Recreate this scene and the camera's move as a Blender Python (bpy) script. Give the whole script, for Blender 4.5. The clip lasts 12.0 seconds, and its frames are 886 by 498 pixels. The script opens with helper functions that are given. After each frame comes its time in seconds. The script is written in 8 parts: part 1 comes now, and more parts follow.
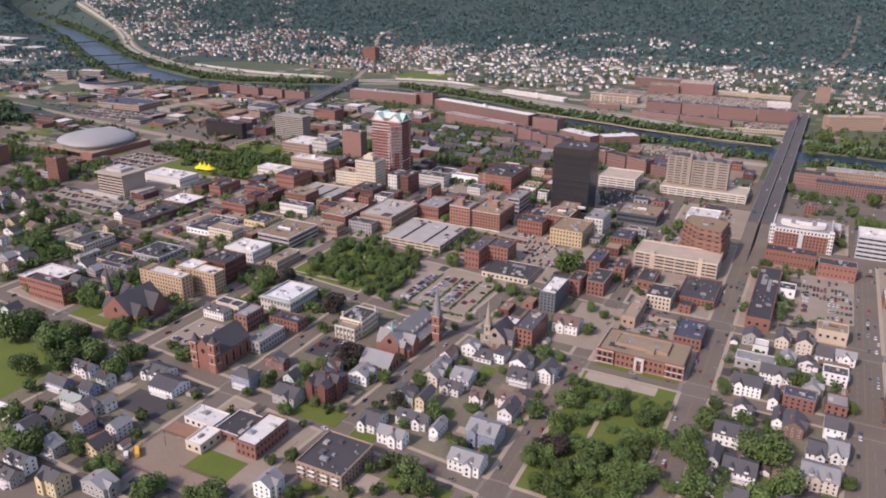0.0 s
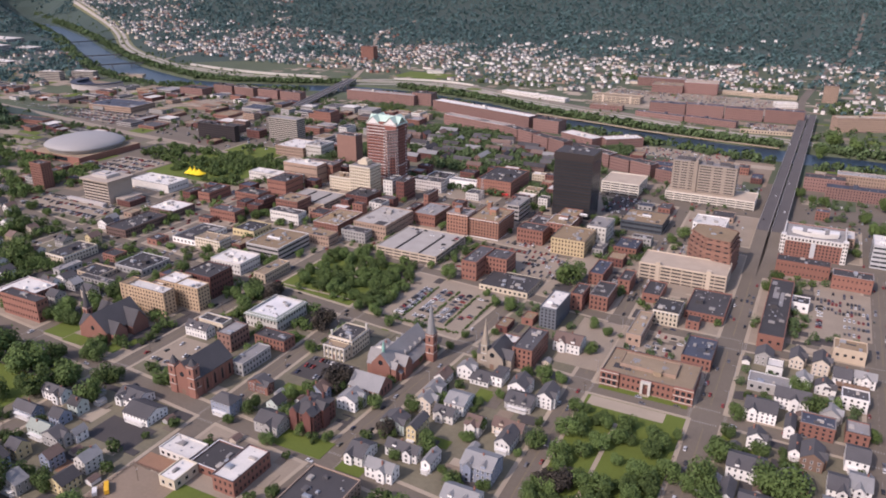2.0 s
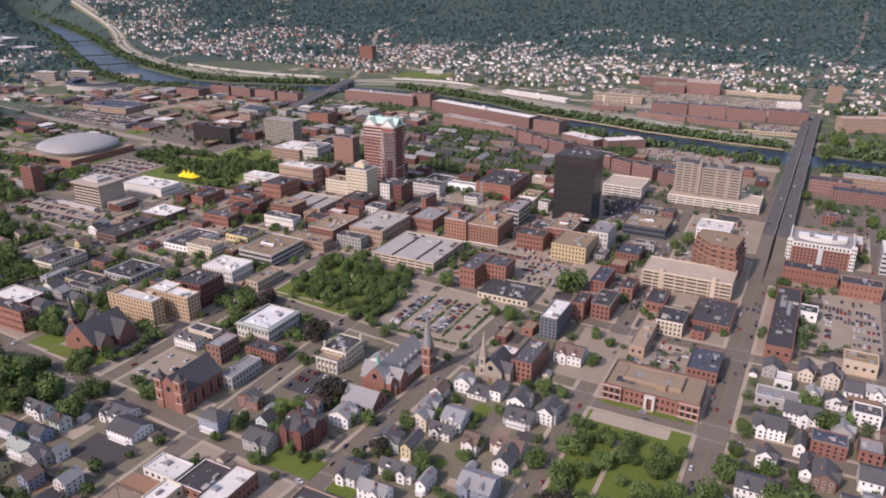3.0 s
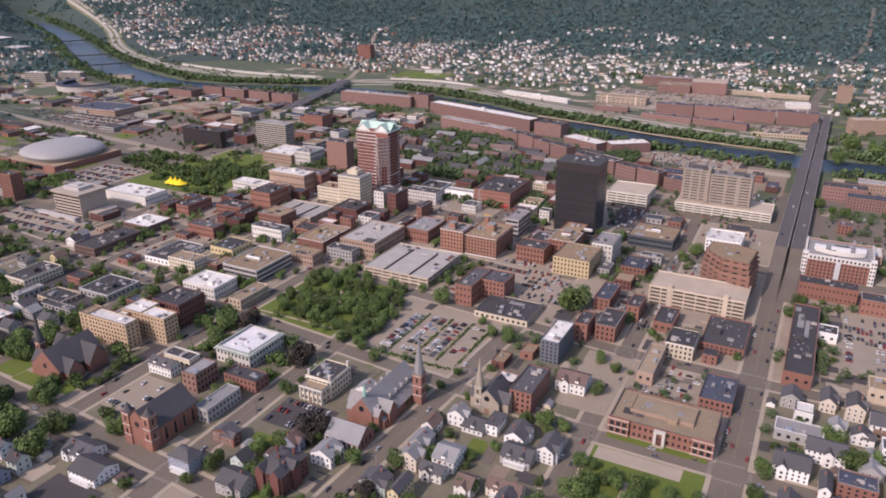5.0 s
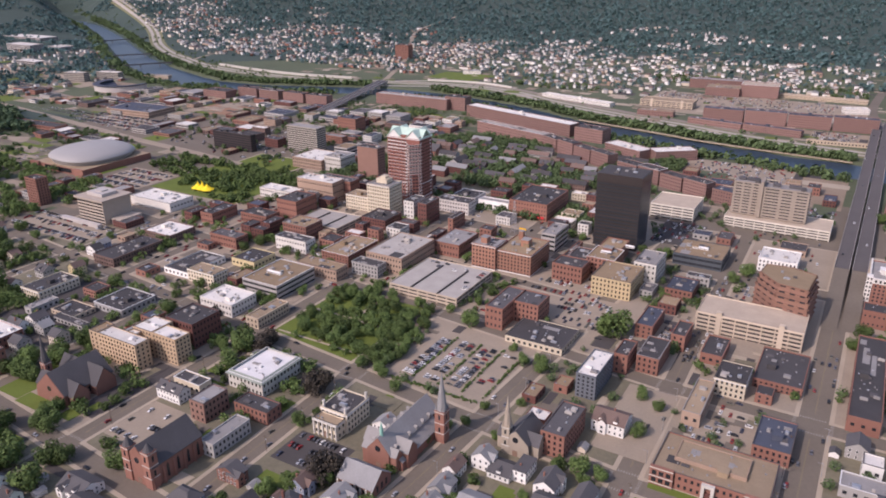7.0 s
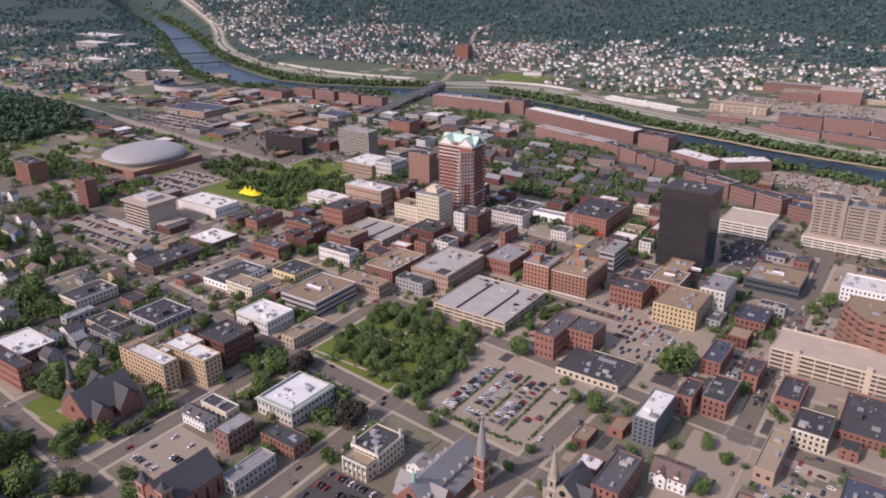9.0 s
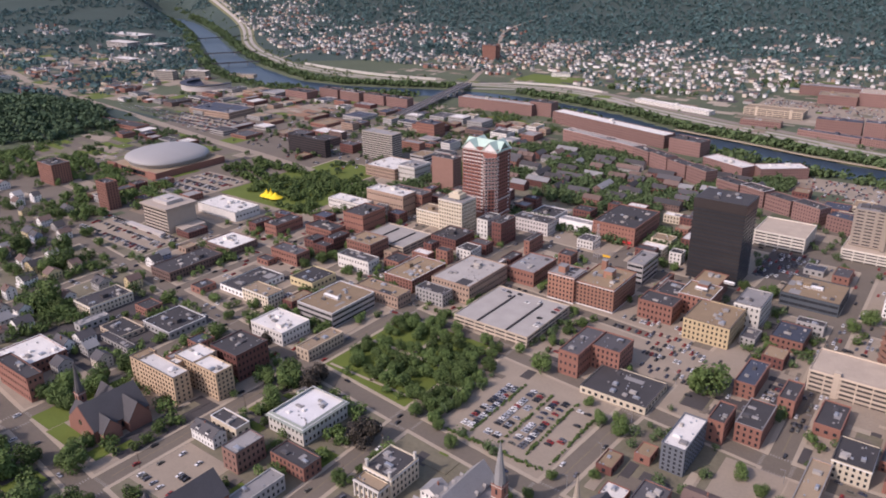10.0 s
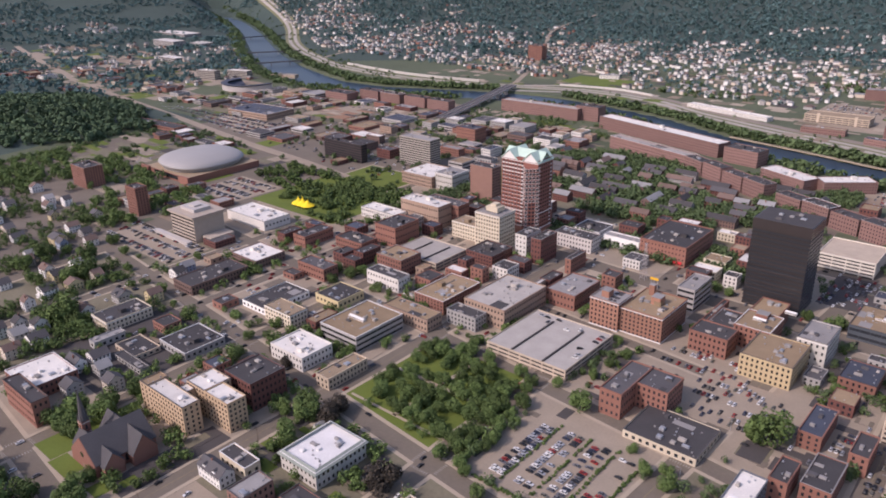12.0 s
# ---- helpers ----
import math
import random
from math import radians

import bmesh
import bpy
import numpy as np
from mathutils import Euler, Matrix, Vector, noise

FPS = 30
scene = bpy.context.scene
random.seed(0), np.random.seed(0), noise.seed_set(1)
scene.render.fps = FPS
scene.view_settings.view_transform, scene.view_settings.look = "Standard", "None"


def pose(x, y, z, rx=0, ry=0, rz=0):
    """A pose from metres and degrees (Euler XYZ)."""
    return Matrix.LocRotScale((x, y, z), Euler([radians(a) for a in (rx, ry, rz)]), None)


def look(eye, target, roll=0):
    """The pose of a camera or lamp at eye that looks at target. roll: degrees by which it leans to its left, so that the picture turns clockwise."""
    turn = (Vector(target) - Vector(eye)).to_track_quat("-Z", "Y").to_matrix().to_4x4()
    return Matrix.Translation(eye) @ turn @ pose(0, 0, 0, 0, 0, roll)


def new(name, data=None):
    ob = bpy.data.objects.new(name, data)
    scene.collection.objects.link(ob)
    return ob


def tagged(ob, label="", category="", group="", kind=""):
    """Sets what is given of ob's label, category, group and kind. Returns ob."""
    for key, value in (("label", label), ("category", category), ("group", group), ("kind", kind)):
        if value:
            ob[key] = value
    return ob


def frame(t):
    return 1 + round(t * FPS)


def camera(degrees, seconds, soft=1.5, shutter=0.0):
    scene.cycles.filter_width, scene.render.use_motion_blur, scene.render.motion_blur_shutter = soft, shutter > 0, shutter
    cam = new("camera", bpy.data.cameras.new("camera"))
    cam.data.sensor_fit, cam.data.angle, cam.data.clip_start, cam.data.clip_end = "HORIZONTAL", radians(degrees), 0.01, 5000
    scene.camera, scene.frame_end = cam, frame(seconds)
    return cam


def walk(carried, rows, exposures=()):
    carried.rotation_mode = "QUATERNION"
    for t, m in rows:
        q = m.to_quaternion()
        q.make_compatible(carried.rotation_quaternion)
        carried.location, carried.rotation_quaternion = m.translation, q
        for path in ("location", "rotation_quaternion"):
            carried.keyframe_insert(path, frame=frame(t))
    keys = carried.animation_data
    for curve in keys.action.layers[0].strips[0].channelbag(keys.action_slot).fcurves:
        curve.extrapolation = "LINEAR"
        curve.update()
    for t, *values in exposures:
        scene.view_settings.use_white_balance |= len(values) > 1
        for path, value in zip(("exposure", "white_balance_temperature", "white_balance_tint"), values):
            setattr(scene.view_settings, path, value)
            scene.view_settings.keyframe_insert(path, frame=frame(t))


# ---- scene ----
cam = camera(61.3, 12.0, soft=1.85)
METRES, EYE, TILT, LEAN, TURN = 239.4, 260.0, 0.0, 0.0, 27.0
ROWS = [
    (0.0, 0.0, 0.0, 0.0, 0.12, -21.15, -0.32),
    (0.5, 0.0044, 0.0302, -0.0, 0.15, -21.18, -0.28),
    (1.0, 0.0095, 0.0631, -0.0001, 0.16, -21.23, -0.25),
    (1.5, 0.0147, 0.0983, -0.0003, 0.18, -21.27, -0.22),
    (2.0, 0.0201, 0.135, -0.0001, 0.19, -21.31, -0.18),
    (2.5, 0.0256, 0.1732, 0.0001, 0.19, -21.36, -0.14),
    (3.0, 0.0315, 0.2123, 0.0004, 0.22, -21.41, -0.1),
    (5.0, 0.0553, 0.3761, -0.0, 0.33, -21.61, 0.05),
    (5.5, 0.0619, 0.4183, 0.0001, 0.42, -21.65, 0.09),
    (6.0, 0.0675, 0.4613, 0.0002, 0.98, -21.68, 0.15),
    (6.5, 0.0739, 0.5046, 0.0, 2.24, -21.69, 0.24),
    (7.0, 0.0803, 0.5483, 0.0001, 3.4, -21.72, 0.31),
    (7.5, 0.0851, 0.5921, -0.0, 4.66, -21.74, 0.39),
    (9.5, 0.0993, 0.7676, 0.0006, 9.13, -21.84, 0.66),
    (10.0, 0.1004, 0.8126, 0.0008, 10.2, -21.85, 0.72),
    (10.5, 0.1008, 0.8576, 0.0013, 11.16, -21.89, 0.78),
    (11.0, 0.1002, 0.9027, 0.0015, 12.01, -21.92, 0.82),
    (11.5, 0.0991, 0.9481, 0.0014, 12.88, -21.93, 0.88),
    (12.0, 0.097, 0.9932, 0.0015, 13.72, -21.95, 0.93),
]
walk(cam, [(t, pose(0, 0, EYE, TILT, LEAN, TURN) @ pose(METRES * x, METRES * y, METRES * z, 90 + pitch, roll, yaw)) for t, x, y, z, yaw, pitch, roll in ROWS],
     [(0.0, 0.21, 6300, 29), (12.0, 0.17, 6270, 30)])

# ---- light ----
SUN_AZ, SUN_EL = 248.0, 40.0  # direction towards the sun, degrees from +x
world = bpy.data.worlds.new("sky")
scene.world = world
world.use_nodes = True
sky = world.node_tree.nodes.new("ShaderNodeTexSky")
sky.sky_type, sky.sun_disc = "NISHITA", False
sky.sun_elevation, sky.sun_rotation = radians(SUN_EL), radians(90 - SUN_AZ)
sky.dust_density, sky.air_density = 2.0, 1.2
world.node_tree.links.new(sky.outputs[0], world.node_tree.nodes["Background"].inputs[0])
world.node_tree.nodes["Background"].inputs[1].default_value = 0.15
sun = new("sun", bpy.data.lights.new("sun", "SUN"))
sun.data.energy, sun.data.angle, sun.data.color = 2.65, radians(0.6), (1.0, 0.93, 0.82)
sa, se = radians(SUN_AZ), radians(SUN_EL)
sun.matrix_world = look((math.cos(sa) * math.cos(se) * 900, math.sin(sa) * math.cos(se) * 900, math.sin(se) * 900), (0, 0, 0))

# ---- materials ----


def surface(name, rgb, rough=0.85, var=0.25, scale=0.12, fine=1.6, bump=0.0, metal=0.0, rand=0.0, spec=0.3, island=0.0):
    """A procedural surface: two scales of noise in metres, and a value that differs from object to object."""
    m = bpy.data.materials.new(name)
    m.use_nodes = True
    nt = m.node_tree
    bsdf = nt.nodes["Principled BSDF"]
    bsdf.inputs["Roughness"].default_value = rough
    bsdf.inputs["Metallic"].default_value = metal
    bsdf.inputs["Specular IOR Level"].default_value = spec
    geo = nt.nodes.new("ShaderNodeNewGeometry")

    def noise_at(s, detail):
        n = nt.nodes.new("ShaderNodeTexNoise")
        n.inputs["Scale"].default_value, n.inputs["Detail"].default_value = s, detail
        nt.links.new(geo.outputs["Position"], n.inputs["Vector"])
        return n.outputs["Fac"]

    def maths(op, a, b):
        n = nt.nodes.new("ShaderNodeMath")
        n.operation = op
        for i, v in enumerate((a, b)):
            if isinstance(v, (int, float)):
                n.inputs[i].default_value = v
            else:
                nt.links.new(v, n.inputs[i])
        return n.outputs[0]

    big, small = noise_at(scale, 4.0), noise_at(fine, 3.0)
    k = maths("ADD", maths("MULTIPLY", big, 1.3 * var), maths("MULTIPLY", small, 0.9 * var))
    k = maths("ADD", k, 1.0 - 1.1 * var)
    if rand:
        info = nt.nodes.new("ShaderNodeObjectInfo")
        k = maths("MULTIPLY", k, maths("ADD", maths("MULTIPLY", info.outputs["Random"], 2 * rand), 1 - rand))
    if island:
        k = maths("MULTIPLY", k, maths("ADD", maths("MULTIPLY", geo.outputs["Random Per Island"], 2 * island), 1 - island))
    tint = nt.nodes.new("ShaderNodeVectorMath")
    tint.operation = "SCALE"
    tint.inputs[0].default_value = rgb
    nt.links.new(k, tint.inputs["Scale"])
    nt.links.new(tint.outputs[0], bsdf.inputs["Base Color"])
    if bump:
        b = nt.nodes.new("ShaderNodeBump")
        b.inputs["Strength"].default_value, b.inputs["Distance"].default_value = bump, 0.3
        nt.links.new(small, b.inputs["Height"])
        nt.links.new(b.outputs[0], bsdf.inputs["Normal"])
    return m


WALLS = {
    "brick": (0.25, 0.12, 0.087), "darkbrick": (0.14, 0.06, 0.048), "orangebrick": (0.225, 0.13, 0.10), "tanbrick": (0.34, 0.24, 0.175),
    "buffbrick": (0.47, 0.34, 0.215), "yellowbrick": (0.47, 0.365, 0.21), "brownbrick": (0.23, 0.125, 0.09), "brickstone": (0.30, 0.155, 0.105),
    # Brick of the far mills: distance haze is mixed into this red.
    "hazebrick": (0.235, 0.138, 0.116), "brickwhite": (0.26, 0.12, 0.09), "towerbrick": (0.255, 0.105, 0.08), "whitebrick": (0.6, 0.55, 0.5), "cream": (0.58, 0.50, 0.37),
    "stone": (0.52, 0.49, 0.43), "churchstone": (0.34, 0.285, 0.22), "concretewall": (0.40, 0.37, 0.34), "beigeconcrete": (0.43, 0.36, 0.29), "garage": (0.50, 0.41, 0.31),
    "garagewhite": (0.66, 0.60, 0.50), "white": (0.74, 0.715, 0.665), "whitewall": (0.63, 0.595, 0.535), "grey": (0.34, 0.325, 0.30),
    "greyblue": (0.24, 0.27, 0.33), "greyclad": (0.14, 0.15, 0.165), "slabgrey": (0.33, 0.295, 0.25), "striped": (0.46, 0.46, 0.45),
    "beige": (0.56, 0.48, 0.38), "tanwall": (0.50, 0.40, 0.29), "brown": (0.22, 0.14, 0.10), "brownwall": (0.17, 0.11, 0.09),
    "yellow": (0.55, 0.45, 0.25), "greenish": (0.42, 0.47, 0.42), "darkglass": (0.05, 0.04, 0.04), "glassdark": (0.08, 0.09, 0.10),
    "blackglass": (0.042, 0.035, 0.033),
}
ROOFS = {
    "dark": (0.06, 0.056, 0.056), "slate": (0.088, 0.083, 0.084), "bluedark": (0.062, 0.07, 0.092), "white": (0.62, 0.585, 0.525),
    "whitered": (0.66, 0.64, 0.61), "tangravel": (0.29, 0.218, 0.142), "tanroof": (0.43, 0.35, 0.265), "brownflat": (0.265, 0.19, 0.115),
    "greyflat": (0.265, 0.25, 0.235), "concrete": (0.37, 0.34, 0.30), "greyroof": (0.24, 0.235, 0.228), "brownroof": (0.16, 0.11, 0.09),
    "greenroof": (0.27, 0.295, 0.25), "green": (0.45, 0.58, 0.49),
}
M = {}
for key, rgb in WALLS.items():
    M[key] = surface("wall_" + key, rgb, 0.85 if "glass" not in key else 0.25, 0.16, 0.25, 2.5, 0.15, rand=0.12)
for key, rgb in ROOFS.items():
    M["roof_" + key] = surface("roof_" + key, rgb, 0.9, 0.3, 0.10, 1.1, 0.2, rand=0.12)
M["glass"] = surface("window_glass", (0.025, 0.028, 0.032), 0.12, 0.3, 0.2, 0.7, spec=0.5, rand=0.3)
M["carglass"] = surface("tinted_car_glass", (0.03, 0.032, 0.036), 0.5, 0.2, spec=0.25)
M["trim"] = surface("painted_trim", (0.68, 0.66, 0.62), 0.6, 0.1)
M["metal"] = surface("galvanised_metal", (0.42, 0.43, 0.44), 0.45, 0.15, metal=0.6)
M["asphalt"] = surface("asphalt", (0.16, 0.133, 0.102), 0.95, 0.32, 0.03, 0.5, 0.1)
M["lot"] = surface("parking_asphalt", (0.295, 0.24, 0.178), 0.95, 0.30, 0.05, 0.7)
# Dark asphalt of lots; also colours the shade inside parking decks.
M["darklot"] = surface("asphalt_and_deck_shade", (0.072, 0.064, 0.06), 0.95, 0.25, 0.06, 0.8)
M["pave"] = surface("pavement_concrete", (0.37, 0.305, 0.225), 0.9, 0.22, 0.08, 1.2)
M["earth"] = surface("bare_earth", (0.25, 0.19, 0.135), 0.95, 0.3, 0.05, 0.6)
M["playground"] = surface("playground_earth", (0.28, 0.16, 0.10), 0.95, 0.25, 0.05, 0.6)
M["yard"] = surface("yard_ground", (0.17, 0.15, 0.10), 0.95, 0.5, 0.04, 0.4)
M["grass"] = surface("grass", (0.112, 0.145, 0.026), 0.95, 0.35, 0.04, 0.8, 0.3)
M["scrub"] = surface("scrub_ground", (0.09, 0.105, 0.06), 0.95, 0.45, 0.01, 0.12)
M["forest"] = surface("forest_floor", (0.05, 0.072, 0.058), 0.95, 0.4, 0.01, 0.1)
M["line"] = surface("road_paint", (0.29, 0.265, 0.225), 0.8, 0.3, 0.3, 3.0)
M["yellowline"] = surface("yellow_road_paint", (0.25, 0.195, 0.10), 0.8, 0.3, 0.3, 3.0)
M["leaf"] = surface("leaves", (0.085, 0.127, 0.037), 0.75, 0.35, 0.03, 0.4, rand=0.34, island=0.2, spec=0.2)
M["leaf_dark"] = surface("copper_leaves", (0.05, 0.042, 0.032), 0.75, 0.25, 0.05, 0.5, rand=0.15, island=0.35, spec=0.2)
# Far-tree green shifted towards blue: distance haze is put into the colour.
M["leaf_haze"] = surface("hazed_wood_leaves", (0.082, 0.138, 0.132), 0.9, 0.4, 0.004, 0.03, island=0.25, spec=0.1)
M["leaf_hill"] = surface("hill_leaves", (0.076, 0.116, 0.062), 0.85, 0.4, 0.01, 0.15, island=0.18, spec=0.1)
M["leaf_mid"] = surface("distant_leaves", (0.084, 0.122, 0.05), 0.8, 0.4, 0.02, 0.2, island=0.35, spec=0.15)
M["highway"] = surface("pale_highway_concrete", (0.36, 0.325, 0.275), 0.9, 0.25, 0.02, 0.6)
M["verge"] = surface("dry_verge_grass", (0.17, 0.165, 0.085), 0.95, 0.4, 0.02, 0.3)
M["deck"] = surface("bridge_asphalt", (0.105, 0.093, 0.088), 0.95, 0.25, 0.04, 0.6)
M["sand"] = surface("river_sand", (0.36, 0.29, 0.2), 0.95, 0.25, 0.06, 0.6)
M["slabtan"] = surface("tan_concrete", (0.30, 0.25, 0.20), 0.9, 0.2, 0.1, 1.4)
M["bark"] = surface("bark", (0.12, 0.085, 0.06), 0.95, 0.3, 0.5, 4.0)
M["tyre"] = surface("tyre_rubber", (0.02, 0.02, 0.02), 0.9, 0.1)
M["yellow_fabric"] = surface("yellow_fabric", (0.85, 0.62, 0.02), 0.8, 0.08)
M["red_paint"] = surface("red_awning", (0.5, 0.03, 0.03), 0.7, 0.1)
M["ochre"] = surface("school_bus_yellow", (0.75, 0.42, 0.03), 0.5, 0.1)
M["arena"] = surface("arena_roof_metal", (0.33, 0.315, 0.295), 0.6, 0.1, 0.03, 0.5)
M["copper"] = surface("copper_green", (0.22, 0.42, 0.34), 0.7, 0.2)
M["steel"] = surface("tower_steel", (0.35, 0.32, 0.30), 0.6, 0.2)
M["poolblue"] = surface("pool_cover", (0.10, 0.32, 0.62), 0.5, 0.1)
M["rail"] = surface("rail_ballast", (0.24, 0.20, 0.16), 0.95, 0.3, 0.05, 0.6)
water = surface("river_water", (0.03, 0.05, 0.075), 0.3, 0.3, 0.01, 0.12, 0.1, spec=0.12)
M["water"] = water
PAINTS = [(0.55, 0.55, 0.55), (0.02, 0.02, 0.022), (0.30, 0.31, 0.33), (0.12, 0.12, 0.13), (0.25, 0.025, 0.02), (0.03, 0.037, 0.065), (0.62, 0.61, 0.58), (0.14, 0.13, 0.10)]
for i, rgb in enumerate(PAINTS):
    M["paint%d" % i] = surface("car_paint", rgb, 0.45, 0.05, spec=0.4)

# ---- mesh helpers ----


class Geo:
    """A bag of faces with material slots, turned into one mesh."""

    def __init__(self):
        self.v, self.f, self.m = [], [], []

    def face(self, pts, slot=0):
        n = len(self.v)
        self.v += [tuple(p) for p in pts]
        self.f.append(tuple(range(n, n + len(pts))))
        self.m.append(slot)
        return self

    def box(self, x0, y0, z0, x1, y1, z1, slot=0, bottom=True):
        n = len(self.v)
        self.v += [(x0, y0, z0), (x1, y0, z0), (x1, y1, z0), (x0, y1, z0), (x0, y0, z1), (x1, y0, z1), (x1, y1, z1), (x0, y1, z1)]
        fs = [(0, 1, 5, 4), (1, 2, 6, 5), (2, 3, 7, 6), (3, 0, 4, 7), (4, 5, 6, 7)] + ([(3, 2, 1, 0)] if bottom else [])
        self.f += [tuple(n + i for i in q) for q in fs]
        self.m += [slot] * len(fs)
        return self

    def solid(self, ring0, ring1, slot=0, cap=True):
        """A solid between two rings of the same count."""
        n, k = len(self.v), len(ring0)
        self.v += [tuple(p) for p in ring0] + [tuple(p) for p in ring1]
        fs = [(n + i, n + (i + 1) % k, n + k + (i + 1) % k, n + k + i) for i in range(k)]
        if cap:
            fs += [tuple(range(n + k, n + 2 * k)), tuple(range(n + k - 1, n - 1, -1))]
        self.f += fs
        self.m += [slot] * len(fs)
        return self

    def tube(self, x, y, z0, r0, z1, r1, k=8, slot=0, squash=1.0, turn=0.0):
        ring = lambda z, r: [(x + r * math.cos(turn + 6.28319 * i / k), y + squash * r * math.sin(turn + 6.28319 * i / k), z) for i in range(k)]
        return self.solid(ring(z0, r0), ring(z1, r1), slot)

    def prism(self, x0, x1, y0, y1, z0, z1, axis="x", slot=0):
        """A gable solid with its ridge along the axis."""
        if axis == "x":
            ym = (y0 + y1) / 2
            a, b = [(x0, y0, z0), (x0, y1, z0), (x0, ym, z1)], [(x1, y0, z0), (x1, y1, z0), (x1, ym, z1)]
        else:
            xm = (x0 + x1) / 2
            a, b = [(x0, y0, z0), (x1, y0, z0), (xm, y0, z1)], [(x0, y1, z0), (x1, y1, z0), (xm, y1, z1)]
        return self.solid(a, b, slot)

    def mesh(self, name, mats, smooth=False):
        me = bpy.data.meshes.new(name)
        me.from_pydata(self.v, [], self.f)
        for m in mats:
            me.materials.append(m)
        me.polygons.foreach_set("material_index", self.m)
        if smooth:
            me.polygons.foreach_set("use_smooth", [True] * len(self.f))
        me.update()
        bm = bmesh.new()
        bm.from_mesh(me)
        bmesh.ops.recalc_face_normals(bm, faces=bm.faces)
        bm.to_mesh(me)
        bm.free()
        return me


def quick_mesh(name, verts, quads, mat):
    """A large mesh from arrays, without checks."""
    me = bpy.data.meshes.new(name)
    me.from_pydata(verts.tolist(), [], quads.tolist())
    me.materials.append(mat)
    me.update()
    return me


def part(name, geo, mats, parent, label="", at=None):
    """One mesh object under a thing. geo is a Geo or a ready mesh."""
    me = geo.mesh(name, mats if isinstance(mats, (list, tuple)) else [mats]) if isinstance(geo, Geo) else geo
    ob = new(name, me)
    ob.parent = parent
    if at:
        ob.location = at
    return tagged(ob, label) if label else ob


def thing(name, x, y, z, label, category, group="", turn=0.0, scale=1.0):
    ob = new(name)
    ob.location, ob.rotation_euler = (x, y, z), (0, 0, radians(turn))
    ob.scale = (scale, scale, scale)
    ob.empty_display_size = 0.5
    return tagged(ob, label, category, group)


def setting(name, geo, mats, label, category):
    ob = new(name, geo.mesh(name, mats if isinstance(mats, (list, tuple)) else [mats]) if isinstance(geo, Geo) else geo)
    return tagged(ob, label, category, kind="structure")


TAKEN = []  # footprints x0, y0, x1, y1


CELLS = {}  # the same footprints by squares of 40 m


def claim(x0, y0, x1, y1):
    TAKEN.append((x0, y0, x1, y1))
    for i in range(int(x0 // 40), int(x1 // 40) + 1):
        for j in range(int(y0 // 40), int(y1 // 40) + 1):
            CELLS.setdefault((i, j), []).append((x0, y0, x1, y1))


def release(box):
    TAKEN.remove(box)
    for row in CELLS.values():
        if box in row:
            row.remove(box)


def is_free(x0, y0, x1, y1, gap=1.5):
    for i in range(int((x0 - gap) // 40), int((x1 + gap) // 40) + 1):
        for j in range(int((y0 - gap) // 40), int((y1 + gap) // 40) + 1):
            for b in CELLS.get((i, j), ()):
                if x0 < b[2] + gap and x1 > b[0] - gap and y0 < b[3] + gap and y1 > b[1] - gap:
                    return False
    return True


# ---- windows ----
WINDOW_MESHES = {}


def window_mesh(w, h, side, tall=False, trim="trim"):
    """A pane with frame, lintel and sill, standing proud of a wall that faces side: S (-y), E (+x), N (+y) or W (-x)."""
    key = (round(w, 1), round(h, 1), side, trim)
    if key not in WINDOW_MESHES:
        g = Geo()
        a = w / 2
        rings = []
        for grow, deep in ((0.16, -0.05), (0.16, 0.12), (0.0, 0.10), (0.0, 0.03)):
            rings.append([(-a - grow, -grow, deep), (a + grow, -grow, deep), (a + grow, h + grow, deep), (-a - grow, h + grow, deep)])
        for r in rings:
            for u, z, p in r:
                g.v.append({"S": (u, -p, z), "N": (-u, p, z), "E": (p, u, z), "W": (-p, -u, z)}[side])
        for k in range(3):
            for i in range(4):
                g.f.append((4 * k + i, 4 * k + (i + 1) % 4, 4 * k + 4 + (i + 1) % 4, 4 * k + 4 + i))
        g.f.append((12, 13, 14, 15))
        g.m = [1] * 12 + [0]
        WINDOW_MESHES[key] = g.mesh("window", [M["glass"], M[trim]])
    return WINDOW_MESHES[key]


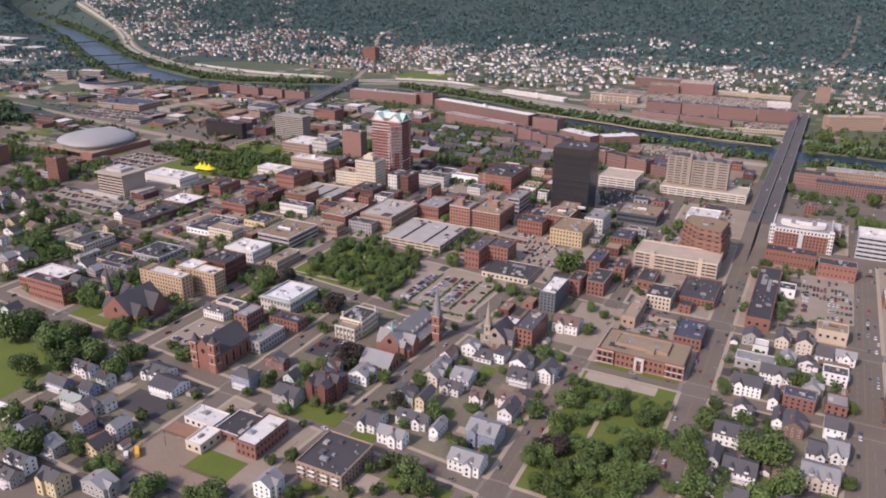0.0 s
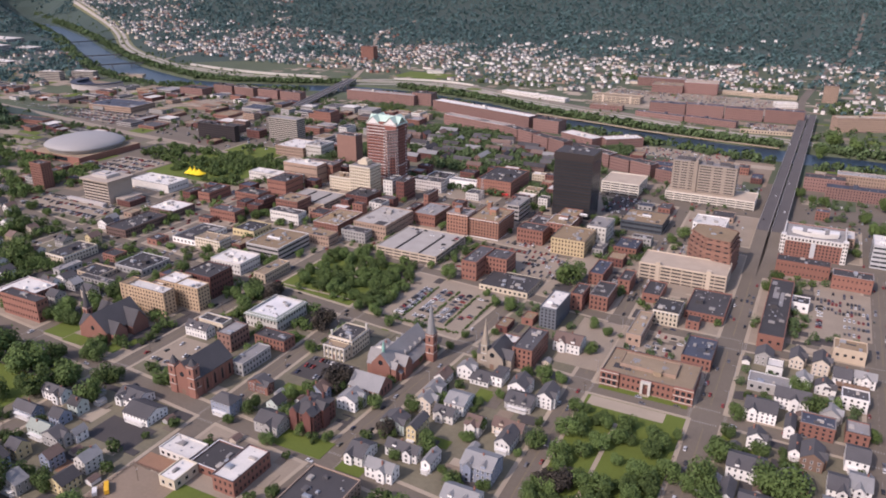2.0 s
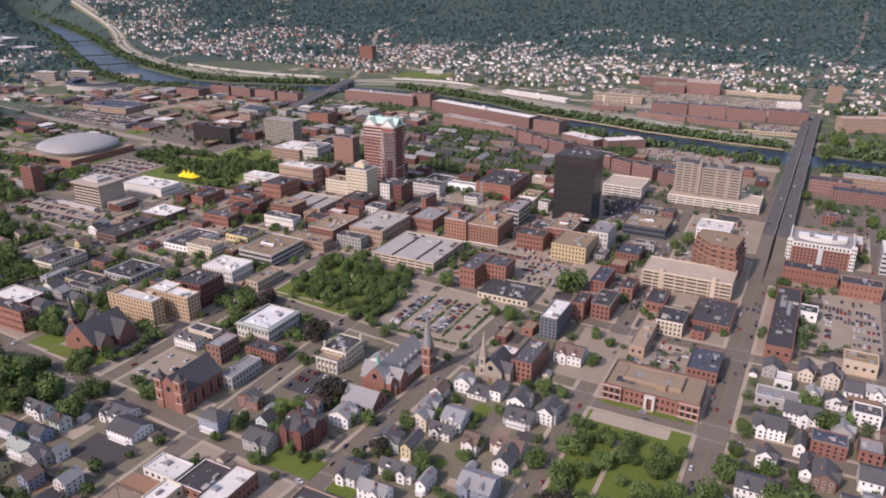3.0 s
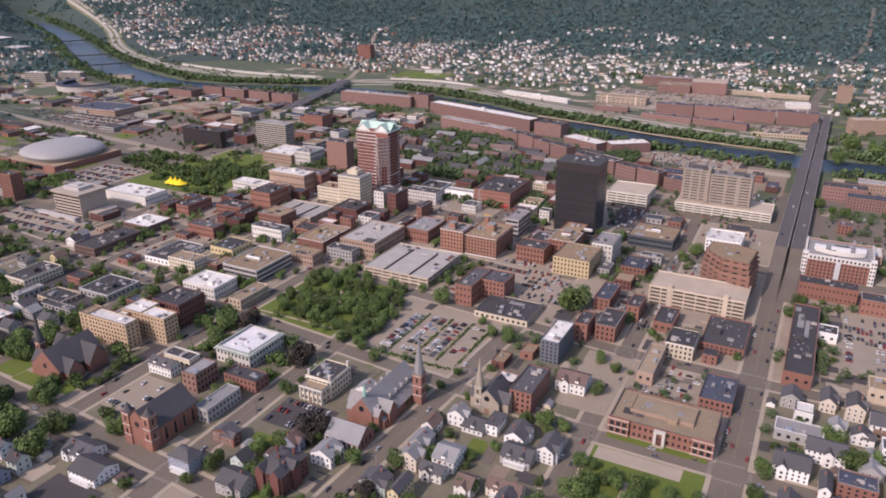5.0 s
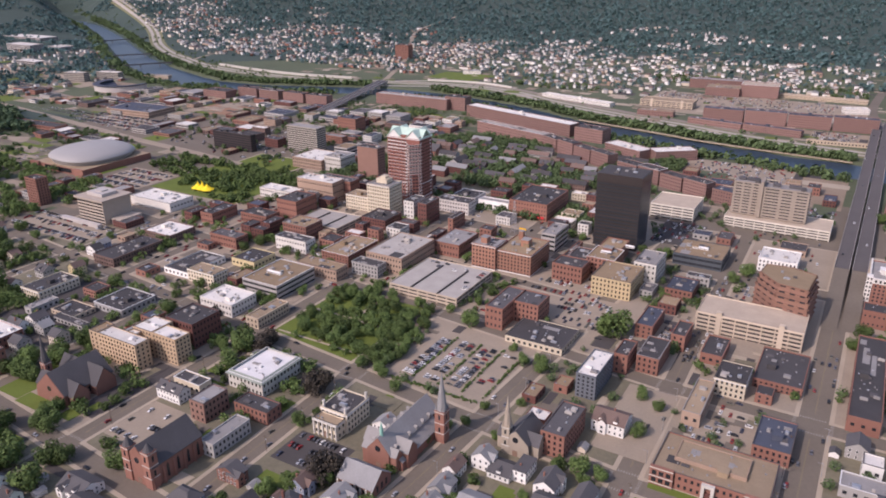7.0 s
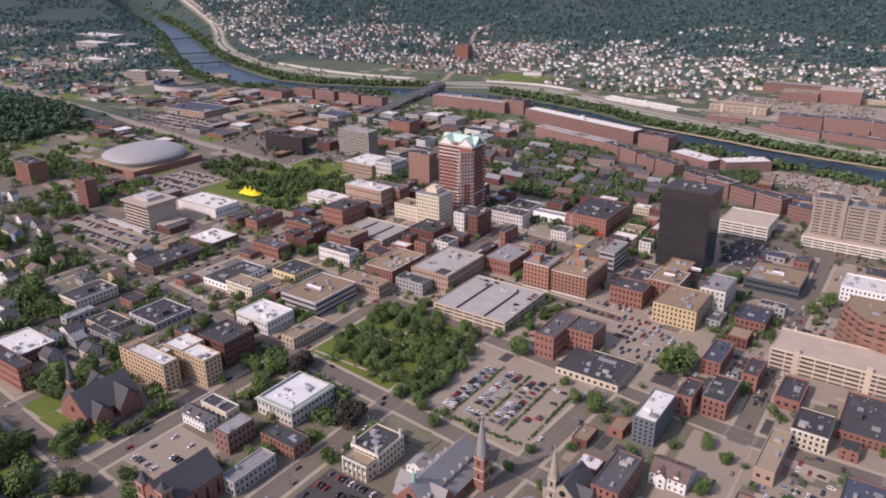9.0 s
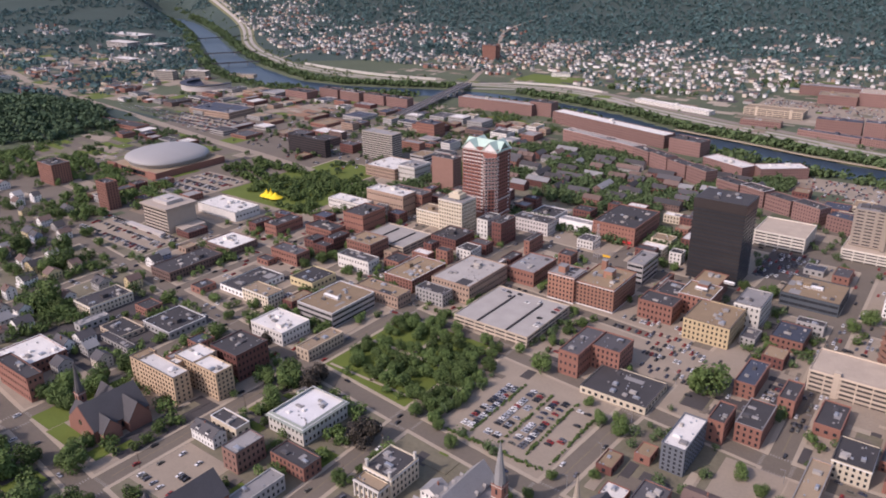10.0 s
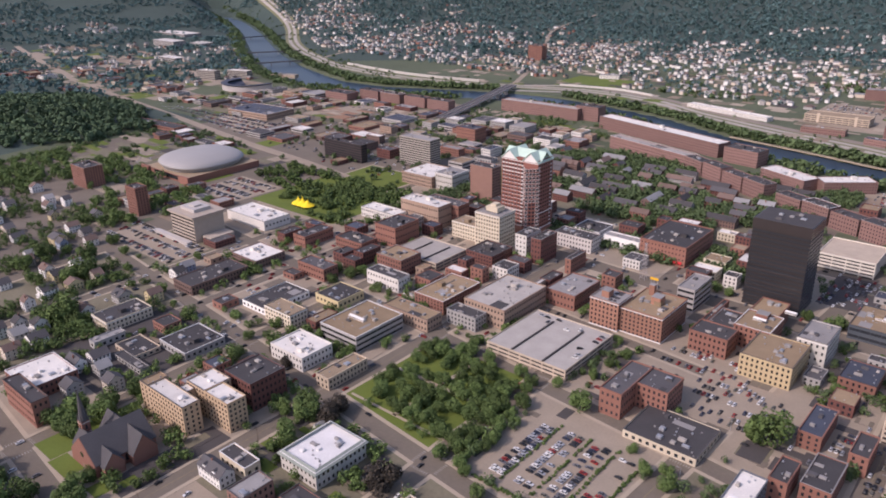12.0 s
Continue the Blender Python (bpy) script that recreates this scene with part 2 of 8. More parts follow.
def window_grid(root, side, u0, u1, at, zs, w, h, bay, single, trim="trim", kind="punched", rest=None, sills=True):
    """Windows on one facade of a box centred on root. u runs along the wall; at is the wall's own place; zs are the sills.
    single: each window an object; else they join the building's far windows in rest."""
    length = u1 - u0
    if kind == "ribbon":
        n, w = max(1, int(length / 6)), None
    else:
        n = max(1, int(length / bay))
    me = window_mesh(w, h, side, trim=trim) if single and w else None
    for z in zs:
        for i in range(n):
            u = u0 + (i + 0.5) * length / n
            if me:
                part("window", me, None, root, at=(u, at, z) if side in "SN" else (at, u, z))
                continue
            q = length / n / 2 - 0.1 if w is None else w / 2
            if side in "SN":
                s = -1 if side == "S" else 1
                if sills:
                    rest.box(u - q, at - 0.05, z, u + q, at + 0.05, z + h, 0, False)
                else:
                    p = at + 0.05 * s
                    rest.face([(u - q, p, z), (u + q, p, z), (u + q, p, z + h), (u - q, p, z + h)][::-s], 0)
                if w and sills:
                    rest.box(u - q - 0.1, at - 0.02 + 0.1 * s, z - 0.2, u + q + 0.1, at + 0.02, z, 1, False)
            else:
                s = 1 if side == "E" else -1
                if sills:
                    rest.box(at - 0.05, u - q, z, at + 0.05, u + q, z + h, 0, False)
                else:
                    p = at + 0.05 * s
                    rest.face([(p, u - q, z), (p, u + q, z), (p, u + q, z + h), (p, u - q, z + h)][::s], 0)
                if w and sills:
                    rest.box(at - 0.02, u - q - 0.1, z - 0.2, at + 0.02 + 0.1 * s, u + q + 0.1, z, 1, False)


def put_rest(root, rest, trim="trim"):
    if rest.f:
        me = bpy.data.meshes.new("glazing")
        me.from_pydata(rest.v, [], rest.f)
        me.materials.append(M["glass"])
        me.materials.append(M[trim])
        me.polygons.foreach_set("material_index", rest.m)
        me.update()
        tagged(part("glazing", me, None, root), kind="stuff")


def parapet_wall(a, b, z0, h, up, pw):
    """Outer walls with a parapet round a sunk roof, one closed shell."""
    g = Geo()
    ring = lambda i, z: [(-a + i, -b + i, z), (a - i, -b + i, z), (a - i, b - i, z), (-a + i, b - i, z)]
    rings = [ring(0, z0), ring(0, h + up), ring(pw, h + up), ring(pw, h)]
    for r in rings:
        g.v += r
    for k in range(3):
        for i in range(4):
            g.f.append((4 * k + i, 4 * k + (i + 1) % 4, 4 * k + 4 + (i + 1) % 4, 4 * k + 4 + i))
    g.f += [(12, 13, 14, 15), (3, 2, 1, 0)]
    g.m = [0] * len(g.f)
    return g


# ---- buildings ----
RIBBON = ("beigeconcrete", "slabgrey", "striped", "brownbrick", "concretewall", "darkglass", "glassdark")


def vented_roof(a, b, h, rng, pale=False):
    """A flat roof sheet with patches of newer felt, seams, vents and pipe stubs."""
    g = Geo().box(-a, -b, h - 0.05, a, b, h + 0.12)
    z = h + 0.12
    for k in range(1 + int(a * b / 90)):
        w, d = rng.uniform(0.8, 0.25 * a + 1), rng.uniform(0.8, 0.25 * b + 1)
        x, y = rng.uniform(-a + w, a - w) if w < a else 0.0, rng.uniform(-b + d, b - d) if d < b else 0.0
        if w < a and d < b:
            g.box(x - w, y - d, z - 0.02, x + w, y + d, z + 0.03 + 0.004 * k, 0 if pale else rng.choice((0, 0, 0, 1, 2)), False)
    for _ in range(min(18, 2 + int(a * b / 26))):
        x, y, e = rng.uniform(-0.92, 0.92) * a, rng.uniform(-0.92, 0.92) * b, rng.uniform(0.18, 0.5)
        g.box(x - e, y - e, z, x + e * rng.uniform(0.7, 1.8), y + e, z + rng.uniform(0.3, 0.9), rng.choice((1, 1, 3)), False)
    return g


def roof_clutter(root, w, d, z, rng, roof, most=6):
    """Rooftop units, vents and a stair head on a flat roof."""
    if w * d < 90 or (most == 1 and rng.random() < 0.5):
        return
    n = min(most, 1 + int(w * d / 170))
    for _ in range(n):
        x, y = rng.uniform(-0.38, 0.38) * w, rng.uniform(-0.38, 0.38) * d
        a, b, c = rng.uniform(0.8, 2.4), rng.uniform(0.8, 2.0), rng.uniform(0.7, 1.6)
        g = Geo().box(x - a, y - b, z - 0.02, x + a, y + b, z + c)
        g.box(x - a * 0.6, y - b * 0.6, z + c, x + a * 0.6, y + b * 0.6, z + c + 0.25)
        part("roof_unit", g, rng.choice([M["metal"], M["roof_greyflat"], M["roof_concrete"], M["trim"] if roof in ("white", "whitered") else M["roof_slate"]]), root)
    if w * d > 500 and most > 1 and rng.random() < 0.7:
        x, y = rng.uniform(-0.25, 0.25) * w, rng.uniform(-0.25, 0.25) * d
        g = Geo().box(x - 2.6, y - 2.2, z - 0.02, x + 2.6, y + 2.2, z + 3.0).box(x - 2.8, y - 2.4, z + 3.0, x + 2.8, y + 2.4, z + 3.2)
        part("stair_head", g, M["roof_" + roof], root)


def block_building(x0, y0, w, d, h, wall, roof, name, label, single=None, base=0.15, turn=0.0, plain=False, floors=None):
    """A flat-roofed building: walls with parapet and cornice, roof, roof units, windows storey by storey."""
    claim(x0, y0, x0 + w, y0 + d)
    rng = random.Random(int(x0 * 31 + y0 * 17))
    root = thing(name, x0 + w / 2, y0 + d / 2, base, label, name.replace("_", " "), turn=turn)
    a, b = w / 2, d / 2
    pw = 0.35
    floors = floors or max(1, round(h / 3.7))
    fh = h / floors
    if name in ("parking_garage", "parking_deck"):
        decks = floors if wall == "garagewhite" else max(2, round(h / 3.3))
        dh = h / decks
        hb = min(1.5, dh * 0.52)
        # Solid dark block fills the garage: shade between decks put in as colour.
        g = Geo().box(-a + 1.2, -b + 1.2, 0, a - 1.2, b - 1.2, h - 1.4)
        part("core", g, M["darklot"], root, "solid dark block painted as the shade inside parking levels")
        for i in range(decks):
            z = (i + 1) * dh
            g = Geo().box(-a, -b, z - hb, a, -b + 0.3, z).box(-a, b - 0.3, z - hb, a, b, z).box(-a, -b + 0.3, z - hb, -a + 0.3, b - 0.3, z).box(a - 0.3, -b + 0.3, z - hb, a, b - 0.3, z)
            g.box(-a + 0.3, -b + 0.3, z - hb, a - 0.3, b - 0.3, z - hb + 0.4)
            part("deck_wall", g, M[wall], root)
        n = max(2, int(w / 9))
        for i in range(n + 1):
            u = -a + 0.4 + (w - 0.8) * i / n
            part("column", Geo().box(u - 0.4, -b + 0.32, 0, u + 0.4, -b + 0.9, h - 0.95), M[wall], root)
        for i in range(int(d / 9) + 1):
            u = -b + 0.6 + (d - 1.2) * i / max(1, int(d / 9))
            part("column", Geo().box(a - 0.9, u - 0.4, 0, a - 0.32, u + 0.4, h - 0.95), M[wall], root)
        part("roof_deck", Geo().box(-a + 0.3, -b + 0.3, h - 0.9, a - 0.3, b - 0.3, h - 0.85), M["roof_" + roof], root)
        if name == "parking_deck":
            # Ramp walls take a dark colour to draw the deck's shadow lines.
            for u in (-a * 0.36, a * 0.42):
                part("ramp_wall", Geo().box(u - 0.5, -b + 0.4, h - 0.9, u + 0.5, b * 0.7, h + 0.25), M["darklot"], root, "low ramp wall, dark for the shadow lines")
        for u in (-a + w * 0.22, a - w * 0.2) if name != "parking_deck" and wall != "garagewhite" else ():
            part("stair_tower", Geo().box(u - 1.8, -b - 0.25, 0, u + 1.8, -b + 3.6, h + 2.0), M[wall], root)
        return root
    part("wall", parapet_wall(a, b, -0.25, h, 0.8, pw), M[wall], root)
    part("roof", vented_roof(a - pw, b - pw, h, rng, roof in ("white", "whitered", "tanroof")), [M["roof_" + roof], M["roof_greyflat"], M["roof_dark"], M["metal"]], root)
    coping = rng.choice([M["trim"], M["roof_greyflat"], M["roof_slate"], M["roof_dark"], M[wall], M[wall]])
    g = Geo()
    ring = lambda i, z: [(-a + i, -b + i, z), (a - i, -b + i, z), (a - i, b - i, z), (-a + i, b - i, z)]
    for r in (ring(-0.15, h + 0.8), ring(-0.15, h + 0.95), ring(pw + 0.05, h + 0.95), ring(pw + 0.05, h + 0.8)):
        g.v += r
    g.f = [(4 * k + i, 4 * k + (i + 1) % 4, (4 * k + 4) % 16 + (i + 1) % 4, (4 * k + 4) % 16 + i) for k in range(4) for i in range(4)]
    g.m = [0] * 16
    if not plain:
        part("coping", g, coping, root)
    if single is None:
        single = y0 < 365 and w * floors < 130
    ribbon = "ribbon" if wall in RIBBON else "punched"
    wh = min(2.0, fh * 0.52)
    ww, bay = (1.3, 3.0) if floors > 1 else (2.0, 4.2)
    if ribbon == "ribbon":
        wh = fh * 0.42
    trim = "stone" if wall in ("brickstone", "stone", "cream") else wall
    zs = [i * fh + (fh - wh) * 0.55 for i in range(floors)]
    rest = Geo()
    sides = (("S", a, -b), ("E", b, a), ("N", a, b), ("W", b, -a))
    if wall == "beigeconcrete":
        sides = sides[::2]
    if name == "civic_center" or (wall == "orangebrick" and floors > 8):
        sides = sides[1:2]
    if name == "mill_building":
        ww, wh = 1.0, min(wh, 1.5)
    if name == "gymnasium":
        sides = ()
    for side, u, at in sides:
        near = single and side in "SE"
        window_grid(root, side, -u + 0.4, u - 0.4, at, zs, ww, wh, bay, near, trim, ribbon, rest, y0 < 600)
    put_rest(root, rest, trim)
    if wall in ("brick", "brickstone", "tanbrick", "stone", "cream", "brickwhite") and floors > 1 and not plain:
        g = Geo().box(-a - 0.3, -b - 0.3, h - 0.5, a + 0.3, -b, h).box(a, -b, h - 0.5, a + 0.3, b, h)
        part("cornice", g, M["trim" if wall in ("brickstone", "brickwhite", "stone", "cream") else wall], root)
    if wall in ("brickstone", "brickwhite"):
        z = h - fh if wall == "brickwhite" else 0
        g = Geo().box(-a - 0.06, -b - 0.06, z, a + 0.06, -b + 0.1, z + fh * 0.3).box(a - 0.1, -b + 0.1, z, a + 0.06, b, z + fh * 0.3)
        part("stone_band", g, M["trim"], root)
    if name == "library":
        ring = lambda i, z: [(-a + i, -b + i, z), (a - i, -b + i, z), (a - i, b - i, z), (-a + i, b - i, z)]
        part("eave", Geo().solid(ring(-1.3, h + 0.1), ring(1.6, h + 1.7), cap=False).solid(ring(-1.3, h - 0.4), ring(-1.3, h + 0.1), cap=False), M["roof_greenroof"], root, "greenish sloping eave")
    roof_clutter(root, w - 2, d - 2, h + 0.12, rng, roof, 1 if plain else 2 if y0 > 900 else 6)
    return root


def fold(root, rise, half, end, eave, o, th, mat, axis):
    """A gable roof: one folded slab over walls of that half width."""
    k = rise / half
    prof = [(-half - o, eave - k * o + 0.02), (0, eave + rise + 0.02), (half + o, eave - k * o + 0.02), (half + o, eave - k * o + th), (0, eave + rise + th), (-half - o, eave - k * o + th)]
    g = Geo()
    for e in (-end, end):
        g.v += [(e, u, z) if axis == "x" else (u, e, z) for u, z in prof]
    g.f = [(i, (i + 1) % 6, 6 + (i + 1) % 6, 6 + i) for i in range(6)] + [(0, 1, 4, 5), (1, 2, 3, 4), (6, 7, 10, 11), (7, 8, 9, 10)]
    g.m = [0] * len(g.f)
    part("roof", g, mat, root)


def house(x0, y0, w, d, h, wall, roof, ridge, name="house", label="white clapboard house with grey shingle roof", single=True, base=0.15, group=""):
    """A timber or brick house with a pitched roof; h is the ridge or eave line seen at the near corner."""
    claim(x0, y0, x0 + w, y0 + d)
    rng = random.Random(int(x0 * 13 + y0 * 7))
    root = thing(name, x0 + w / 2, y0 + d / 2, base, label, "house" if name != "chapel" else "chapel", group)
    a, b = w / 2, d / 2
    eave = max(3.0, h * 0.84)
    rise = min(3.6, 0.42 * (d if ridge == "x" else w)) if ridge in "xy" else 3.0
    o, th = 0.45, 0.22
    walls = Geo().box(-a, -b, -0.25, a, b, eave)
    rm = M["roof_" + roof]
    if ridge == "x":
        walls.prism(-a, a, -b, b, eave, eave + rise, "x")
        fold(root, rise, b, a + o, eave, o, th, rm, "x")
    elif ridge == "y":
        walls.prism(-a, a, -b, b, eave, eave + rise, "y")
        fold(root, rise, a, b + o, eave, o, th, rm, "y")
    elif ridge == "hip":
        i = min(a, b) * 0.8
        g = Geo().solid([(-a - o, -b - o, eave), (a + o, -b - o, eave), (a + o, b + o, eave), (-a - o, b + o, eave)],
                        [(-a + i, -b + i, eave + rise + 1), (a - i, -b + i, eave + rise + 1), (a - i, b - i, eave + rise + 1), (-a + i, b - i, eave + rise + 1)])
        part("roof", g, rm, root)
    else:
        part("roof", Geo().box(-a - 0.3, -b - 0.3, eave, a + 0.3, b + 0.3, eave + 0.4), rm, root)
    part("wall", walls, M[wall], root)
    if rng.random() < (0.7 if single else 0.2):
        cx, cy = rng.uniform(-0.3, 0.3) * w, rng.uniform(-0.25, 0.25) * d
        top = eave + (rise if ridge in ("x", "y", "hip") else 0.4) + 0.9
        part("chimney", Geo().box(cx - 0.4, cy - 0.4, eave, cx + 0.4, cy + 0.4, top).box(cx - 0.5, cy - 0.5, top, cx + 0.5, cy + 0.5, top + 0.15), M["brick"], root, "brick chimney")
    if ridge == "x" and w > 11 and rng.random() < (0.75 if single else 0.2):
        for u in ((-0.22 * w, 0.22 * w) if w > 15 else (0.0,)):
            g = Geo().box(u - 1.2, -b + 0.5, eave + 0.2, u + 1.2, -0.2, eave + 1.9)
            g.prism(u - 1.35, u + 1.35, -b + 0.35, -0.1, eave + 1.9, eave + 2.9, "y", 1)
            part("dormer", g, [M[wall], rm], root)
    if single and ridge in ("x", "y") and min(w, d) > 7 and rng.random() < 0.6:
        half, top, out = 2.4, eave + 0.8 * min(rise, 2.9), 1.5
        if ridge == "x":
            u = rng.uniform(-0.3, 0.3) * w
            g = Geo().box(u - half, -b - out, -0.2, u + half, -b + 0.5, eave).prism(u - half, u + half, -b - out, 0, eave, top, "y")
            slope = lambda s: [(u + s * (half + 0.5), -b - out - 0.4, eave - 0.35), (u + s * (half + 0.5), 0.2, eave - 0.35), (u, 0.2, top + 0.03), (u, -b - out - 0.4, top + 0.03)]
        else:
            u = rng.uniform(-0.3, 0.3) * d
            g = Geo().box(a - 0.5, u - half, -0.2, a + out, u + half, eave).prism(0, a + out, u - half, u + half, eave, top, "x")
            slope = lambda s: [(a + out + 0.4, u + s * (half + 0.5), eave - 0.35), (-0.2, u + s * (half + 0.5), eave - 0.35), (-0.2, u, top + 0.03), (a + out + 0.4, u, top + 0.03)]
        part("gable_bay", g, M[wall], root)
        for s in (-1, 1):
            part("gable_roof", Geo().solid(slope(s), [(x, y, z + 0.2) for x, y, z in slope(s)]), rm, root)
        g = Geo()
        for z in (1.0, 3.9):
            if ridge == "x":
                g.box(u - 0.7, -b - out - 0.06, z, u + 0.7, -b - out + 0.05, z + 1.5)
            else:
                g.box(a + out - 0.05, u - 0.7, z, a + out + 0.06, u + 0.7, z + 1.5)
        tagged(part("bay_window", g, M["glass"], root), kind="stuff")
    elif rng.random() < (0.55 if single else 0.1) and wall not in ("brick", "darkbrick"):
        pw = w * 0.7
        g = Geo().box(-pw / 2, -b - 2.0, 0, pw / 2, -b, 0.5).box(-pw / 2 - 0.2, -b - 2.2, 2.7, pw / 2 + 0.2, -b, 2.95)
        for i in range(4):
            u = -pw / 2 + 0.2 + (pw - 0.4) * i / 3
            g.box(u - 0.1, -b - 1.95, 0.5, u + 0.1, -b - 1.75, 2.7)
        part("porch", g, M["trim"], root, "white wooden porch")
    floors = max(1, round(eave / 3.0))
    fh = eave / floors
    zs = [i * fh + fh * 0.3 for i in range(floors)]
    trim = wall if name == "mansion" else "trim"
    if name == "mansion":
        for u in (-a * 0.55, a * 0.6):
            part("gable_bay", Geo().box(u - 2.6, -b - 1.6, -0.2, u + 2.6, -b, eave + 0.3).prism(u - 2.6, u + 2.6, -b - 1.6, -b + 4, eave + 0.3, eave + 3.6, "y"), M[wall], root)
            part("gable_roof", Geo().prism(u - 3.1, u + 3.1, -b - 1.2, -b + 5, eave + 0.6, eave + 4.2, "y"), rm, root)
        part("gable_bay", Geo().box(a, -3, -0.2, a + 1.6, 3, eave + 0.3), M[wall], root)
        part("gable_roof", Geo().prism(a - 5, a + 1.9, -3.4, 3.4, eave + 0.32, eave + 4.2, "x"), rm, root)
        part("porch", Geo().box(-2, -b - 4, 0, 3, -b - 1.5, 3.2), M["brownwall"], root, "dark entrance porch")
        for u, v in ((-a * 0.6, b * 0.3), (a * 0.5, b * 0.5), (0.5, -b * 0.2)):
            part("chimney", Geo().box(u - 0.7, v - 0.5, eave, u + 0.7, v + 0.5, eave + 6.2), M["darkbrick"], root, "tall brick chimney")
    rest = Geo()
    for side, u, at in (("S", a, -b), ("E", b, a), ("W", b, -a), ("N", a, b)):
        one = single and (side == "S" or (side == "E" and y0 < 340))
        window_grid(root, side, -u + 0.4, u - 0.4, at, zs, 1.0, min(1.6, fh * 0.5), 2.7, one, trim, rest=rest, sills=y0 < 600)
    put_rest(root, rest, trim)
    return root


# ---- trees ----


def crown_points(rng, n, size, lobes=8, flat=0.8):
    """Leaf clumps on the skins of several lobes: quads of about the given size in a crown of radius 1 with its foot at z = 0."""
    cs = [(0, 0, 0.72, 0.70), (0, 0, 0.45, 0.6)]
    for i in range(lobes):
        t, r = rng.uniform(0, 6.283), rng.uniform(0.32, 0.6)
        cs.append((r * math.cos(t), r * math.sin(t), rng.uniform(0.28, 1.1), rng.uniform(0.32, 0.5)))
    c = np.array([cs[i] for i in rng.integers(0, len(cs), n)])
    v = rng.normal(size=(n, 3))
    v /= np.linalg.norm(v, axis=1)[:, None]
    p = c[:, :3] + v * c[:, 3:4] * rng.uniform(0.8, 1.08, (n, 1))
    keep = p[:, 2] > 0.05
    p, v = p[keep], v[keep]
    nrm = v + rng.normal(size=v.shape) * 0.45 + [0, 0, 0.25]
    nrm /= np.linalg.norm(nrm, axis=1)[:, None]
    t1 = np.cross(nrm, rng.normal(size=v.shape))
    t1 /= np.linalg.norm(t1, axis=1)[:, None]
    t2 = np.cross(nrm, t1)
    s = size * rng.uniform(0.6, 1.35, (len(p), 1))
    quads = np.stack([p - t1 * s - t2 * s * flat, p + t1 * s - t2 * s * flat * 0.7, p + t1 * s * 0.8 + t2 * s * flat, p - t1 * s * 0.9 + t2 * s], 1)
    return quads


def leaf_mesh(name, quads, mat):
    n = len(quads)
    return quick_mesh(name, quads.reshape(-1, 3), np.arange(4 * n).reshape(n, 4), mat)


TREE_KINDS = []
for i in range(7):
    rng = np.random.default_rng(40 + i)
    q = crown_points(rng, 1650, 0.052 if i < 6 else 0.06, 9 + i % 5)
    mat = M["leaf_dark"] if i == 6 else M["leaf"]
    trunk = Geo().tube(0, 0, -0.02, 0.07, 0.5, 0.045, 7)
    for k in range(4):
        t = 1.57 * k + 0.4
        trunk.solid([(0.03 * math.cos(t + s), 0.03 * math.sin(t + s), 0.42) for s in (0, 2.1, 4.2)],
                    [(0.4 * math.cos(t) + 0.01 * math.cos(s), 0.4 * math.sin(t) + 0.01 * math.sin(s), 0.95 + 0.1 * (k % 2)) for s in (0, 2.1, 4.2)])
    TREE_KINDS.append((trunk.mesh("trunk", [M["bark"]]), leaf_mesh("crown", q, mat)))


def tree(x, y, r, kind=0, z=0.15, label="full-leaved green street tree beside buildings", group=""):
    """A tree of crown radius r: trunk with limbs, crown of leaf clumps."""
    root = thing("tree", x, y, z, label, "tree", group, turn=(x * 37 + y * 11) % 360, scale=r)
    trunk, crown = TREE_KINDS[kind]
    part("trunk", trunk, None, root)
    part("crown", crown, None, root, at=(0, 0, 0.08))
    return root


# ---- cars ----
WHEEL = Geo()
WHEEL.solid([(0.33 * math.cos(t), -0.11, 0.33 * math.sin(t)) for t in np.linspace(0, 6.283, 11)[:-1]], [(0.33 * math.cos(t), 0.11, 0.33 * math.sin(t)) for t in np.linspace(0, 6.283, 11)[:-1]])
WHEEL = WHEEL.mesh("wheel", [M["tyre"]])
g = Geo().solid([(-1.9 + 0.0, -0.78, 0.86), (1.0, -0.78, 0.86), (1.0, 0.78, 0.86), (-1.9, 0.78, 0.86)], [(-1.35, -0.64, 1.42), (0.35, -0.64, 1.42), (0.35, 0.64, 1.42), (-1.35, 0.64, 1.42)])
CABIN = g.mesh("glazing", [M["glass"]])
BODIES = []
for i in range(len(PAINTS)):
    g = Geo().solid([(-2.2, -0.86, 0.28), (2.2, -0.86, 0.28), (2.2, 0.86, 0.28), (-2.2, 0.86, 0.28)], [(-2.2, -0.88, 0.75), (2.25, -0.86, 0.62), (2.25, 0.86, 0.62), (-2.2, 0.88, 0.75)])
    g.solid([(-2.2, -0.88, 0.75), (2.25, -0.86, 0.62), (2.25, 0.86, 0.62), (-2.2, 0.88, 0.75)], [(-2.1, -0.8, 0.9), (1.1, -0.8, 0.9), (1.1, 0.8, 0.9), (-2.1, 0.8, 0.9)])
    g.box(-1.33, -0.63, 1.42, 0.33, 0.63, 1.47)
    BODIES.append(g.mesh("body", [M["paint%d" % i]]))
CAR_LABELS = ["silver parked car", "black parked car", "grey parked car", "dark grey parked car", "red parked car", "dark blue parked car", "white parked car", "olive-grey parked car"]


def car(x, y, turn, paint, z=0.0, where="at the kerb"):
    root = thing("car", x, y, z, CAR_LABELS[paint] + " standing " + where, "car", "parked cars", turn)
    part("body", BODIES[paint], None, root)
    part("glazing", CABIN, None, root)
    for u, v in ((-1.35, -0.8), (-1.35, 0.8), (1.35, -0.8), (1.35, 0.8)) if y < 420 else ():
        part("wheel", WHEEL, None, root, at=(u, v, 0.33))


CAR_RNG = random.Random(5)


